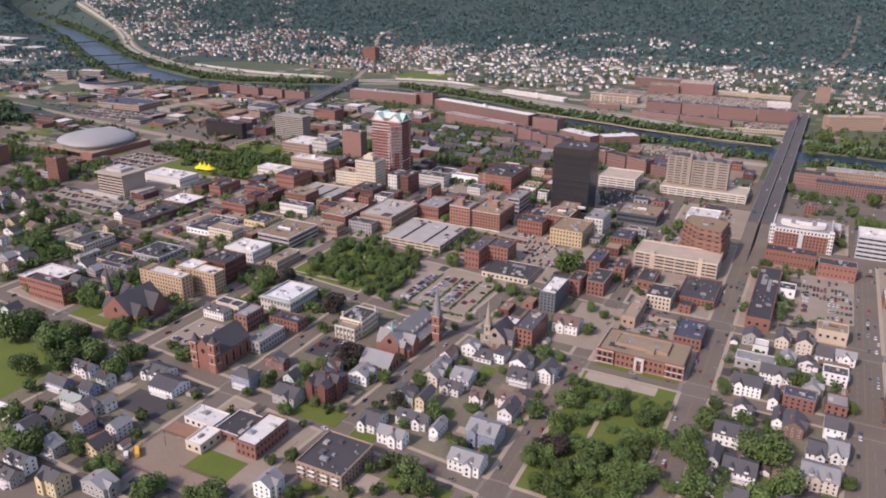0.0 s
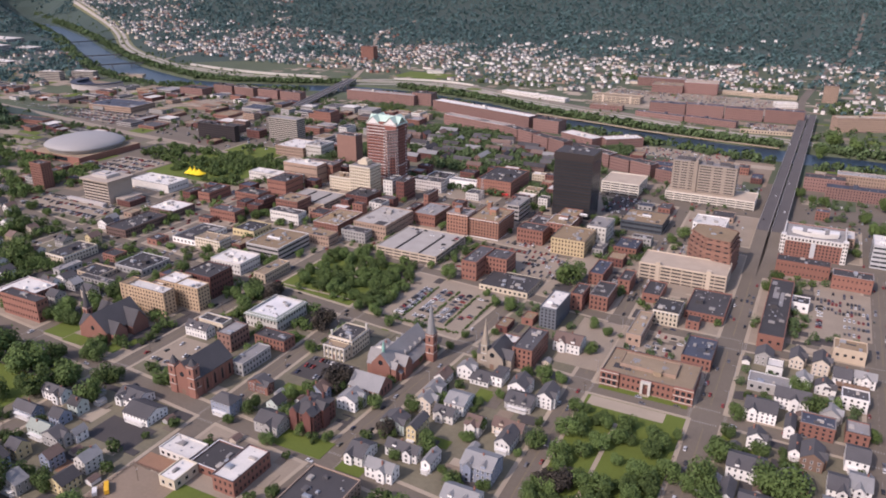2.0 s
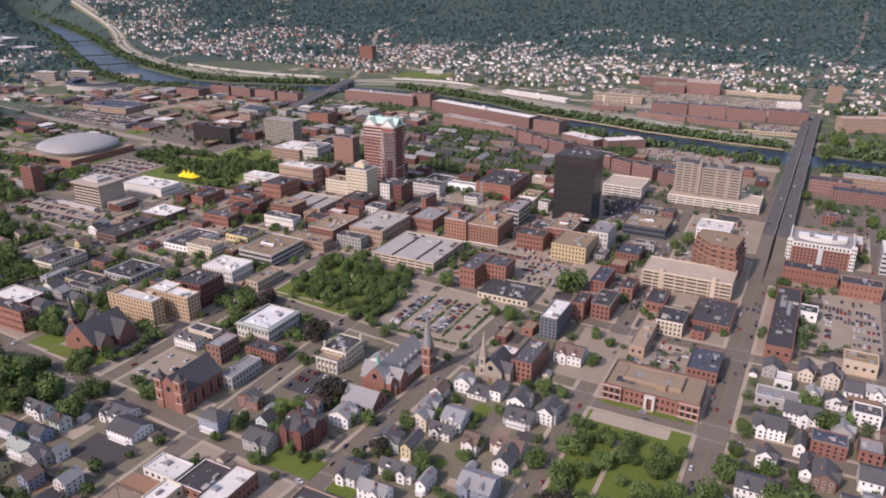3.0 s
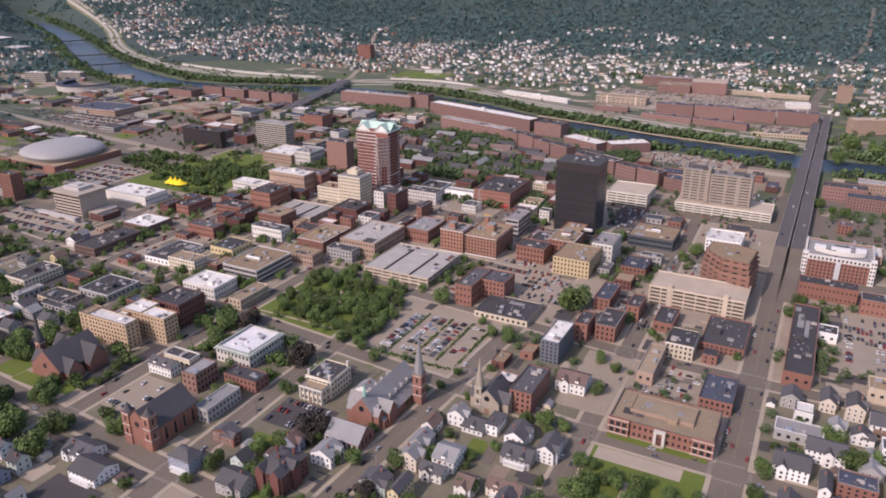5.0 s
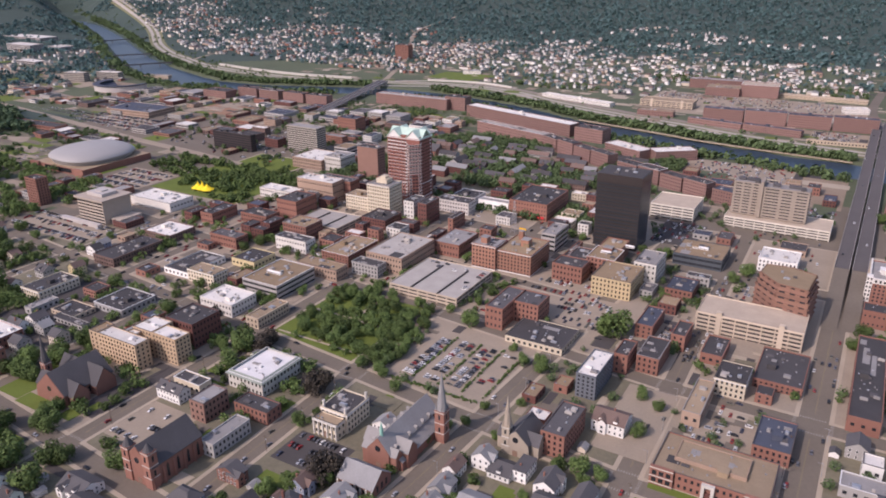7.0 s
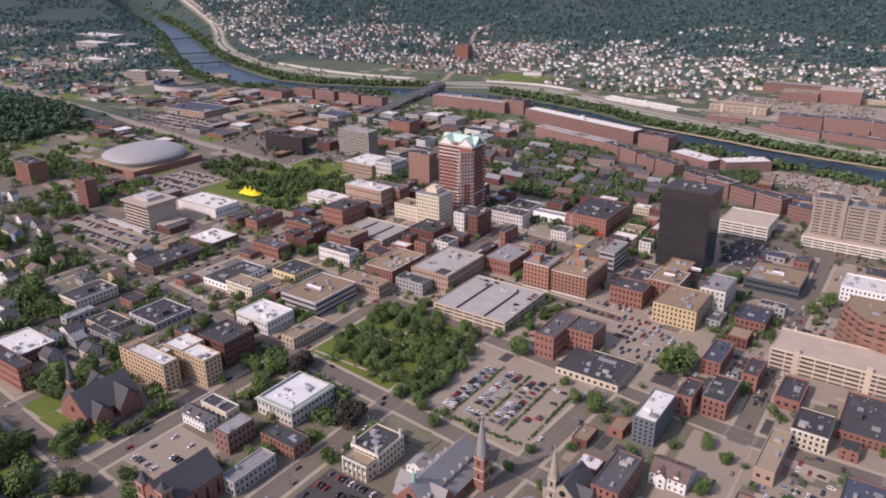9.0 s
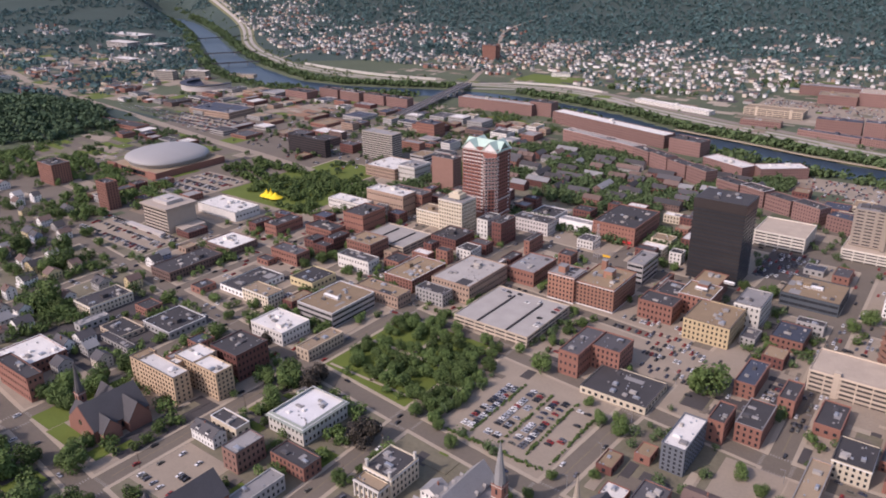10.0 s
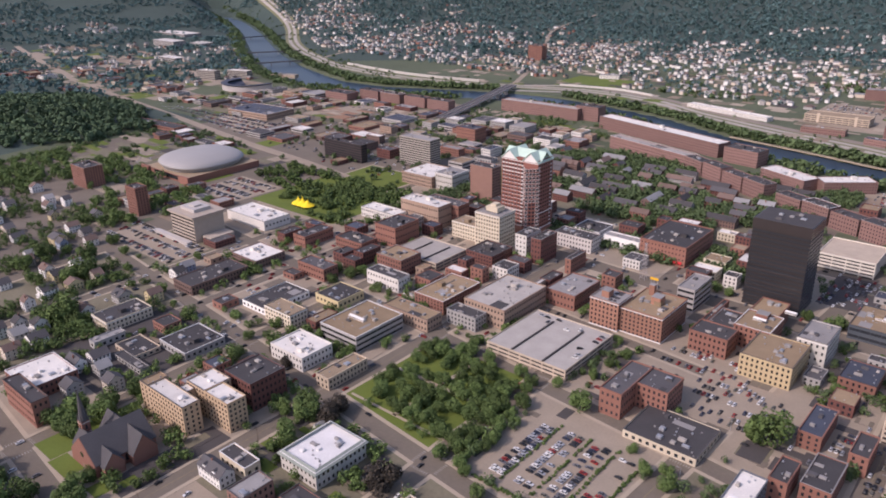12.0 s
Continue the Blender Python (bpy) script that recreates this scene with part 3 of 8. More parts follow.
def pick_paint():
    return CAR_RNG.choice([0, 1, 1, 1, 2, 2, 3, 3, 3, 4, 4, 5, 6, 6, 7])


def car_row(x0, y0, x1, y1, turn, fill=0.6, step=2.9, z=0.18, where="in a parking lot"):
    """A row of bays from one point to another."""
    n = int(math.hypot(x1 - x0, y1 - y0) / step)
    for i in range(n):
        if CAR_RNG.random() < fill:
            k = (i + 0.5) / n
            car(x0 + (x1 - x0) * k, y0 + (y1 - y0) * k, turn + CAR_RNG.choice((0, 180)) + CAR_RNG.uniform(-2, 2), pick_paint(), z, where)


# ---- ground, river and roads ----
RIVER = [(700, 1150, 68), (88, 1165, 66), (-110, 1184, 66), (-180, 1196, 60), (-245, 1208, 60), (-380, 1245, 60), (-450, 1262, 58), (-512, 1288, 56), (-600, 1333, 56), (-700, 1362, 56),
         (-830, 1380, 64), (-950, 1364, 74), (-1180, 1280, 75), (-1307, 1270, 75), (-1402, 1292, 85), (-1586, 1367, 80), (-1790, 1474, 70), (-2093, 1661, 62), (-2322, 1806, 56), (-2692, 2013, 48), (-3300, 2300, 44)]


def river_gap(x, y):
    """Distance to the river's middle line as a share of its half width there."""
    best = 9e9
    for (ax, ay, aw), (bx, by, bw) in zip(RIVER, RIVER[1:]):
        dx, dy = bx - ax, by - ay
        k = np.clip(((x - ax) * dx + (y - ay) * dy) / (dx * dx + dy * dy), 0, 1)
        best = np.minimum(best, np.hypot(x - ax - k * dx, y - ay - k * dy) / ((aw + (bw - aw) * k) / 2))
    return best


def height(x, y):
    """The ground's height: flat town, river bed, hills far off."""
    r = np.hypot(x, y)
    s = np.clip((r - 2300) / 2300, 0, 1)
    hill = 120 * s * s * (3 - 2 * s) * (1 + 0.25 * np.sin(x / 310) * np.sin(y / 270 + 1)) * (y > -2000)
    hill = hill + 24 * np.exp(-((x + 1420) / 190) ** 2 - ((y - 715) / 120) ** 2)
    q = river_gap(x, y)
    hill = hill * np.clip((q - 1.6) / 5, 0, 1)
    return hill - 6.0 * np.clip((1.22 - q) / 0.3, 0, 1)


xs = np.unique(np.concatenate([np.arange(-5000, -2800, 90), np.arange(-2800, 700, 14), np.arange(700, 4000, 90)]))
ys = np.unique(np.concatenate([np.arange(-1500, 950, 60), np.arange(950, 2150, 12), np.arange(2150, 5000, 80)]))
gx, gy = np.meshgrid(xs, ys)
gz = height(gx, gy)
ground_v = np.stack([gx, gy, gz], -1).reshape(-1, 3)
nx = len(xs)
i0 = (np.arange(len(ys) - 1)[:, None] * nx + np.arange(nx - 1)[None, :]).reshape(-1)
ground_f = np.stack([i0, i0 + 1, i0 + nx + 1, i0 + nx], 1)
town = (gy[:-1, :-1].reshape(-1) > 110) & (gx[:-1, :-1].reshape(-1) > -1180) & (gy[:-1, :-1].reshape(-1) < 1000 - 0.18 * np.clip(gx[:-1, :-1].reshape(-1) + 200, -900, 0))
me = quick_mesh("ground", ground_v, ground_f, M["scrub"])
me.materials.append(M["asphalt"])
me.materials.append(M["forest"])
far = (np.hypot(gx[:-1, :-1], gy[:-1, :-1]).reshape(-1) > 2150) | ((gx[:-1, :-1].reshape(-1) < -1230) & (gy[:-1, :-1].reshape(-1) < 860))
me.polygons.foreach_set("material_index", np.where(far, 2, town.astype(np.int32)).astype(np.int32))
tagged(new("ground", me), "scrub and asphalt ground of the town and hills", "ground", kind="structure")
g = Geo()
for (ax, ay, aw), (bx, by, bw) in zip(RIVER, RIVER[1:]):
    l = math.hypot(bx - ax, by - ay)
    nx_, ny_ = -(by - ay) / l, (bx - ax) / l
    ex, ey = (bx - ax) / l * 40, (by - ay) / l * 40
    g.face([(ax - ex + nx_ * aw * .62, ay - ey + ny_ * aw * .62, -3), (bx + ex + nx_ * bw * .62, by + ey + ny_ * bw * .62, -3),
            (bx + ex - nx_ * bw * .62, by + ey - ny_ * bw * .62, -3), (ax - ex - nx_ * aw * .62, ay - ey - ny_ * aw * .62, -3)])
for k, p in enumerate(g.v):
    g.v[k] = (p[0], p[1], -3 - 0.004 * (k // 4))
setting("water", g, M["water"], "wide blue river between wooded banks", "river")


# ---- streets and blocks ----
STREETS_Y = [(150, 0.0, 6), (54, 0.0, 11), (-43.5, 0.0, 8.2), (-124, -0.02, 6), (-216, 0.06, 6.5), (-314, -0.02, 6.5), (-409, 0.0, 6), (-507, -0.03, 5.5), (-588, 0.0, 5.5), (-672, 0.0, 5), (-760, -0.05, 5)]


def street_x(i, y):
    a, s, _ = STREETS_Y[i]
    return a + s * (y - 450)


CROSS = {"c0": (188, 0.06, 5.5), "c1": (298, 0.08, 6), "c2": (449, 0.10, 6), "c3": (553, 0.10, 6), "c3b": (641, 0.09, 5), "elm": (752, 0.04, 10), "c5": (868, 0.02, 6)}


def street_y(k, x):
    c, s, _ = CROSS[k]
    return c + s * max(0.0, -120 - x)


def city_block(i, k0, k1, inner="lot", name="pavement"):
    """A raised block between streets i (east) and i + 1 and the cross streets k0, k1: kerbed pavement with the lot inside it."""
    e0, e1 = STREETS_Y[i][2], STREETS_Y[i + 1][2]
    h0, h1 = CROSS[k0][2], CROSS[k1][2]

    def corner(j, off, k, dy):
        y = 0.0
        x = street_x(j, 400) + off
        for _ in range(3):
            y = street_y(k, x) + dy
            x = street_x(j, y) + off
        return x, y

    def ring(inset, z):
        ps = [corner(i + 1, e1 + inset, k0, h0 + inset), corner(i, -e0 - inset, k0, h0 + inset), corner(i, -e0 - inset, k1, -h1 - inset), corner(i + 1, e1 + inset, k1, -h1 - inset)]
        return [(x, y, z) for x, y in ps]

    setting(name, Geo().solid(ring(0, -0.3), ring(0, 0.15)), M["pave"], "concrete kerb and pavement round a town block", "pavement")
    setting("lot_surface", Geo().solid(ring(2.6, 0.0), ring(2.6, 0.18)), M[inner], "worn lot surface inside a town block", "ground")


for i, inners in {0: ("yard", "lot", "lot", "lot"), 1: ("yard", "yard", "lot", "lot"), 2: ("grass", "lot", "lot", "lot"), 3: ("yard", "yard", "lot", "lot")}.items():
    for (k0, k1), inner in zip((("c1", "c2"), ("c2", "c3"), ("c3", "elm"), ("elm", "c5")), inners):
        city_block(i, k0, k1, inner)
for i, inners in {4: ("yard", "lot", "lot", "lot"), 5: ("yard", "grass", "lot", "lot"), 6: ("lot", "lot", "lot", "lot"), 7: ("lot", "lot", "lot", "lot"), 8: ("yard", "lot", "lot", "lot"), 9: ("yard", "yard", "lot", "grass")}.items():
    rows = (("c1", "c2"), ("c2", "c3"), ("c3", "c3b"), ("c3b", "elm")) if i in (4, 5) else (("c1", "c2"), ("c2", "c3"), ("c3", "elm"), ("elm", "c5"))
    for (k0, k1), inner in zip(rows, inners):
        city_block(i, k0, k1, inner)
for i in range(1, 9):
    city_block(i, "c0", "c1", "yard" if i != 4 else "lot")
for i in (4, 5):
    city_block(i, "elm", "c5", "lot")


def patch(name, x0, y0, x1, y1, mat, label, z=0.22):
    return setting(name, Geo().box(x0, y0, 0.0, x1, y1, z), M[mat], label, "ground")


patch("lawn", -280, 237, -250, 256, "grass", "mown green school lawn", 0.235)
patch("playground", -316, 257, -296, 268, "playground", "reddish bare playground ground", 0.24)
patch("dirt_yard", -316, 224, -250, 256, "earth", "brown gravelly yard beside low shops", 0.21)
patch("field", -520, 225, -432, 292, "grass", "open green playing field among trees")
patch("church_lawn", -500, 336, -478, 376, "grass", "church lawn behind a kerb")
patch("church_lawn", -477.5, 334, -456, 345, "grass", "church lawn behind a kerb", 0.225)
patch("mansion_lawn", -265, 306, -228, 322, "grass", "lawn in front of a brick mansion")
patch("house_blocks", -600, 832, -300, 1060, "yard", "shaded ground between brick rowhouses", 0.03)
patch("school_lawn", -112, 451, -56, 456, "grass", "grass strip before a brick school", 0.23)
patch("corner_lawn", -216, 303, -200, 311, "grass", "corner house lawn")
patch("paved_yard", -113, 429, -66, 440, "pave", "tan paved yard beside a grove", 0.21)
patch("park_path", -92, 306, -89.5, 416, "pave", "pale path through a grove", 0.205)
patch("parking_lot", -292, 478, -222, 546, "lot", "large open parking lot with planted strips")
patch("parking_lot", -400, 340, -362, 378, "lot", "church parking lot", 0.215)
patch("parking_lot", -300, 372, -262, 400, "darklot", "dark asphalt parking lot", 0.215)
patch("parking_lot", 8, 600, 48, 690, "lot", "large sunlit parking lot", 0.215)
patch("parking_lot", -236, 600, -176, 655, "lot", "parking lot behind brick blocks", 0.215)
patch("parking_lot", -150, 470, -118, 545, "lot", "parking yard", 0.215)
patch("parking_lot", -364, 262, -328, 284, "darklot", "small dark parking lot", 0.215)
patch("parking_lot", -604, 384, -516, 482, "darklot", "dark worn asphalt lots between low shops", 0.21)
patch("parking_lot", -436, 352, -417, 412, "darklot", "dark asphalt parking lot behind a church", 0.215)
patch("paved_yard", -391, 272, -370, 287, "pave", "pale paved yard by a house", 0.22)
patch("play_yard", -352, 232, -334, 245, "playground", "reddish bare yard ground", 0.222)
patch("park_lawn", -398, 487, -322, 572, "grass", "shaded park lawn with paths", 0.2)
for x0, y0, x1, y1 in ((-396, 528, -324, 531), (-362, 488, -359, 571), (-398, 487.5, -323, 489.5), (-323.5, 488, -321, 572)):
    patch("park_path", x0, y0, x1, y1, "pave", "pale path across the park", 0.24)

block_building(-221, 261, 29.3, 31.7, 8.0, "tanbrick", "dark", "apartment_building", "tan brick three-storey apartment block with balconies and dark flat roof", floors=3)
block_building(-310, 269, 22.7, 14.3, 4.0, "whitewall", "white", "school_annex", "low white-roofed commercial wing beside a brick shop", floors=1)
block_building(-284, 267, 21.1, 21.7, 5.0, "brick", "dark", "workshop", "low brick workshop with dark patched flat roof", floors=1)
block_building(-262, 260, 14.2, 29.0, 9.2, "brick", "white", "store_building", "brick store building with bright white flat roof", floors=2)
block_building(-290, 250, 11.1, 16.8, 5.5, "cream", "white", "garage_building", "one-storey cream garage with white flat roof", floors=1)
house(-314, 314, 15.1, 10.5, 10.5, "greyblue", "slate", "hip", "house", "three-storey grey-blue tenement house with dark hipped roof")
house(-261, 323, 17.0, 22.0, 15.0, "darkbrick", "slate", "hip", "mansion", "dark red brick mansion with steep hipped roof")
house(-311, 344, 14.5, 8.0, 7.8, "brick", "slate", "y", "house", "red brick house with white trim and chimneys")
house(-278, 311, 16.8, 14.4, 8.5, "grey", "slate", "x", "house", "grey clapboard house with dormers under trees")
house(-214, 311, 11.0, 16.0, 7.0, "white", "slate", "x", "house", "white clapboard house with grey shingle roof")
house(-198, 306, 16.6, 8.5, 8.0, "white", "greyroof", "x", "house", "white clapboard house with long rear wing")
house(-198, 327, 20.0, 8.0, 7.1, "white", "slate", "x", "house", "long white clapboard house with dark grey roof")
house(-193, 342, 6.3, 16.0, 12.1, "yellow", "slate", "y", "house", "pale yellow three-storey house with dark roof")
house(-173, 323, 5.6, 13.1, 7.7, "white", "greyroof", "y", "house", "small white house with grey gable roof")
house(-151, 303, 18.7, 12.7, 8.1, "white", "greyroof", "x", "house", "white two-storey house with pale grey roof")
house(-152, 328, 18.1, 16.0, 11.4, "greyblue", "greyroof", "x", "house", "grey three-decker house with white porches")
house(-145, 358, 9.2, 15.6, 7.6, "white", "slate", "y", "house", "white house with dark mansard roof")
house(-153, 373, 18.6, 8.7, 6.9, "beige", "brownroof", "x", "house", "beige house with brown shingle roof")
house(-157, 401, 17.1, 14.7, 5.9, "grey", "slate", "x", "house", "grey house with dark shingle roof")
house(-161, 416, 11.5, 14.9, 8.2, "white", "slate", "y", "house", "white clapboard house with dark roof")
house(-140, 411, 10.0, 16.0, 9.3, "white", "slate", "y", "house", "large white clapboard house with dark grey roof")
house(-199, 420, 11.0, 9.6, 8.9, "white", "greyroof", "y", "house", "white clapboard house with pale grey roof")
house(-175, 421, 7.6, 14.3, 8.4, "white", "slate", "flat", "house", "white flat-fronted house with dark roof")
house(-188, 417, 12.8, 13.8, 4.4, "white", "slate", "x", "house", "low white house wing with dark roof")
house(-188, 380, 13.1, 16.0, 8.4, "white", "greyroof", "x", "house", "white clapboard house with pale grey gable roof")
house(-155, 485, 19.4, 16.0, 8.9, "white", "brownroof", "x", "house", "white farmhouse-style house with brown roof")
block_building(-112, 457, 57.6, 34.0, 9.3, "brick", "tangravel", "school_building", "long two-storey brick school with tan gravel roof", floors=2)
block_building(-111, 517, 10.4, 41.0, 8.6, "tanbrick", "tangravel", "store_building", "low tan brick building with gravel roof", floors=1)
block_building(-70, 504, 19.4, 32.2, 8.1, "brick", "bluedark", "store_building", "brick shop with blue-grey roof", floors=2)
block_building(-102, 560, 18.8, 24.9, 10.9, "cream", "dark", "office_building", "cream three-storey office with large windows", floors=3)
block_building(-82, 581, 29.2, 46.6, 5.5, "brick", "dark", "store_building", "brick commercial row with dark flat roof", floors=2)
block_building(-118, 595, 14.3, 28.9, 6.9, "brick", "dark", "store_building", "small brick building with dark roof", floors=1)
block_building(-132, 641, 72.1, 33.0, 15.5, "garage", "tanroof", "parking_garage", "tan concrete parking garage with open decks", floors=4)
block_building(-27, 558, 17.4, 112.0, 9.4, "brick", "dark", "warehouse", "long brick warehouse with dark patched roof", floors=1)
block_building(-9, 632, 12.5, 14.0, 7.2, "white", "dark", "loading_building", "white-walled loading wing with dark roof", floors=1)
block_building(-27, 707, 42.8, 16.0, 12.8, "brick", "dark", "mill_building", "low brick mill row with dark roof", floors=2)
block_building(18, 695, 30.4, 16.0, 11.8, "brick", "dark", "mill_building", "low brick mill row with dark roof", floors=2)
block_building(-26, 757, 52.0, 44.0, 18.6, "brick", "greyflat", "hotel_building", "brick hotel with white upper storey and white roof", floors=6)
block_building(48, 761, 40.8, 30.0, 21.3, "striped", "white", "office_building", "grey office building with dark ribbon windows", floors=5)
block_building(22, 561, 20.5, 16.0, 9.2, "tanwall", "brownflat", "restaurant", "tan restaurant building with large windows and brown roof", floors=1)
house(-4, 535, 9.0, 16.0, 8.2, "beige", "slate", "y", "house", "beige gabled house in a row")
house(10, 532, 10.3, 16.0, 10.8, "beige", "slate", "y", "house", "beige gabled house in a row")
block_building(-17, 514, 10.0, 11.0, 8.9, "white", "white", "shed", "white flat-roofed garage building", floors=1)
block_building(-26, 493, 25.3, 13.0, 6.4, "grey", "greyflat", "store_building", "long grey one-storey garage row", floors=1)
house(23, 523, 10.6, 16.0, 8.0, "white", "slate", "x", "house", "white house with slate roof")
house(35, 529, 12.9, 8.0, 7.9, "white", "greyroof", "x", "house", "white house with grey roof")
house(-9, 479, 20.0, 14.1, 9.3, "white", "slate", "x", "house", "white three-storey house with gables")
house(-24, 457, 18.1, 16.0, 9.1, "white", "slate", "x", "house", "white three-decker house with porches")
house(-1, 447, 5.6, 16.0, 8.2, "white", "slate", "y", "house", "white gabled house with dark roof")
block_building(7, 454, 18.3, 13.0, 8.4, "brick", "bluedark", "rowhouse", "brick rowhouse with white window trim", floors=3)
block_building(31, 458, 12.2, 14.0, 7.1, "brick", "greyflat", "store_building", "brick building with grey roof", floors=2)
block_building(28, 496, 15.0, 12.0, 8.4, "white", "slate", "rowhouse", "white three-decker with stacked porches", floors=3)
block_building(25, 520, 19.2, 3.0, 3.4, "brown", "brownflat", "shed", "low building with brown roof", floors=1)
block_building(64, 457, 18.9, 30.0, 22.2, "brick", "dark", "office_building", "brick building beside the wide street", floors=3)
house(-26, 395, 19.1, 16.0, 8.4, "white", "slate", "x", "house", "white house with twin gables among trees")
house(-26, 367, 6.8, 16.0, 8.5, "white", "slate", "y", "house", "white house with dark steep roof")
house(-17, 365, 17.2, 16.0, 6.2, "white", "slate", "x", "house", "long white house with dark roof")
house(9, 421, 11.6, 16.0, 8.6, "brown", "slate", "y", "house", "brown house with dark roof")
house(3, 427, 6.1, 16.0, 5.9, "white", "slate", "y", "house", "white house with slate roof")
house(31, 430, 11.6, 16.0, 8.9, "white", "slate", "x", "house", "white house with two front gables")
house(33, 407, 10.7, 16.0, 6.8, "white", "greyroof", "x", "house", "white house with grey roof")
house(23, 401, 9.4, 16.0, 6.8, "white", "slate", "x", "house", "white house with dark roof")
house(21, 376, 18.4, 16.0, 9.0, "beige", "greyroof", "x", "house", "beige house with large pale grey roof")
house(-420, 277, 18.1, 8.0, 7.3, "white", "slate", "x", "house", "white house with grey roof beside a small pool")
house(-419, 257, 17.4, 8.0, 6.7, "greyblue", "slate", "x", "house", "house with dark blue-grey roof and white trim")
house(-392, 247, 16.5, 8.0, 7.3, "greenish", "greenroof", "x", "house", "house with pale green metal roof")
house(-376, 245, 13.2, 8.0, 8.8, "grey", "slate", "y", "house", "grey two-storey house with dark roof")
house(-365, 254, 6.0, 8.0, 7.2, "white", "greyroof", "y", "house", "small white house with flat dark roof on a street")
house(-356, 284, 20.0, 16.0, 6.2, "white", "slate", "x", "house", "long white house with grey roof")
house(-374, 294, 18.1, 14.8, 5.9, "white", "slate", "x", "house", "white house with wide grey roof")
house(-363, 209, 15.7, 8.0, 8.6, "grey", "greyroof", "y", "house", "grey house with two gables")
house(-365, 192, 16.5, 8.0, 9.1, "white", "slate", "x", "house", "white house with dark green-grey roof")
house(-364, 182, 18.7, 8.0, 7.2, "grey", "slate", "x", "house", "grey house with slate roof")
house(-331, 188, 13.2, 9.4, 11.7, "yellow", "slate", "x", "house", "yellow two-storey house with dark roof")
house(-311, 198, 16.9, 9.6, 8.5, "grey", "greyroof", "y", "house", "grey house with pale roof")
house(-230, 237, 11.1, 11.5, 9.9, "white", "greyroof", "y", "chapel", "white chapel with small dome and grey roof")
house(-418, 222, 20.0, 8.0, 4.8, "white", "white", "x", "house", "white-roofed house among trees")
block_building(-476, 396, 38, 11.5, 19, "buffbrick", "white", "apartment_hotel", "buff brick six-storey wing with white flat roof", floors=6)
block_building(-485, 396, 8.9, 14, 19, "buffbrick", "brownflat", "apartment_hotel", "buff brick wing end with brown gravel roof", floors=6)
block_building(-444, 414.5, 23, 12.8, 19, "buffbrick", "white", "apartment_hotel", "buff brick six-storey wing end with white roof", floors=6)
block_building(-463, 414.5, 18.9, 18.5, 19, "buffbrick", "white", "apartment_hotel", "buff brick rear wing with white flat roof", floors=6)
block_building(-463, 407.7, 9, 6.6, 17, "buffbrick", "white", "apartment_hotel", "narrow buff brick link with white roof", floors=5)
block_building(-373, 414, 29.1, 35.6, 10.2, "stone", "whitered", "library", "pale stone library with white roof and tall arched windows", floors=2)
block_building(-347, 393, 26.0, 12.5, 8.0, "brick", "dark", "store_building", "two-storey brick building with dark roof", floors=2)
block_building(-366, 376, 12.0, 19.3, 13.1, "orangebrick", "greyflat", "apartment_building", "brick apartment house with wooden porches", floors=3)
block_building(-335, 355, 10.2, 28.4, 8.5, "grey", "greyflat", "store_building", "grey commercial building with flat roof", floors=2)
block_building(-294, 410, 19, 22, 12.0, "cream", "dark", "civic_building", "cream stone civic building with dark roof and parapet", floors=3)
block_building(-293, 402, 17, 7.9, 9.5, "cream", "tangravel", "civic_building", "lower cream stone front wing with arched entrance", floors=2)
portico = thing("portico", -284.5, 401.6, 0.15, "cream stone pilasters and tall chimneys of a civic building", "portico")
for u in (-8, -4.8, -1.6, 1.6, 4.8, 8):
    part("pilaster", Geo().box(u - 0.4, -0.5, 0, u + 0.4, 0.35, 9.3), M["stone"], portico)
part("entablature", Geo().box(-8.7, -0.6, 9.3, 8.7, 0.35, 10.1), M["stone"], portico)
part("door", Geo().box(-1.1, -0.1, 0, 1.1, 0.38, 3.4), M["brown"], portico, "brown door")
for u, v in ((8.2, 9), (-8.2, 10), (8.2, 29)):
    part("chimney", Geo().box(u - 0.6, v - 0.6, 10.5, u + 0.6, v + 0.6, 16.2).box(u - 0.75, v - 0.75, 16.2, u + 0.75, v + 0.75, 16.6), M["stone"], portico, "pale stone chimney")
house(-403, 382, 20.0, 9.4, 8.6, "white", "slate", "x", "chapel", "white gabled hall with small steeple")
block_building(-402, 395, 23.1, 9.8, 7.3, "cream", "dark", "store_building", "cream building with dark roof", floors=1)
block_building(-176, 514, 12.8, 33.7, 16.2, "greyclad", "white", "office_building", "grey-clad six-storey apartment block with white roof", floors=6)
block_building(-172, 450, 13.9, 33.3, 14.4, "brick", "slate", "apartment_building", "red brick four-storey apartment house with dark roof", floors=4)
block_building(-245, 556, 43.1, 34.0, 4.3, "cream", "dark", "store_building", "long low cream shop row with dark patched roof", floors=1)
block_building(-268, 569, 14.1, 40.0, 16.5, "brick", "slate", "school_building", "tall red brick school with dark hipped roof", floors=3)
block_building(-165, 554, 9.3, 22.0, 13.4, "brick", "dark", "apartment_building", "red brick apartment house with dark roof", floors=3)
block_building(-152, 562, 14.4, 30.0, 11.8, "brick", "dark", "apartment_building", "red brick apartment house with cornice", floors=3)
block_building(-167, 609, 12.4, 33.4, 9.9, "brick", "bluedark", "apartment_building", "red brick building with blue-grey roof", floors=3)
block_building(-140, 603, 9.5, 23.9, 11.3, "brick", "dark", "apartment_building", "red brick house with dark roof", floors=3)
block_building(-220, 663, 32.3, 37.7, 15.3, "yellowbrick", "brownflat", "office_building", "yellow brick four-storey block with brown roof", floors=4)
block_building(-166, 685, 21.2, 27.4, 8.4, "brick", "bluedark", "store_building", "brick building with blue-grey flat roof", floors=2)
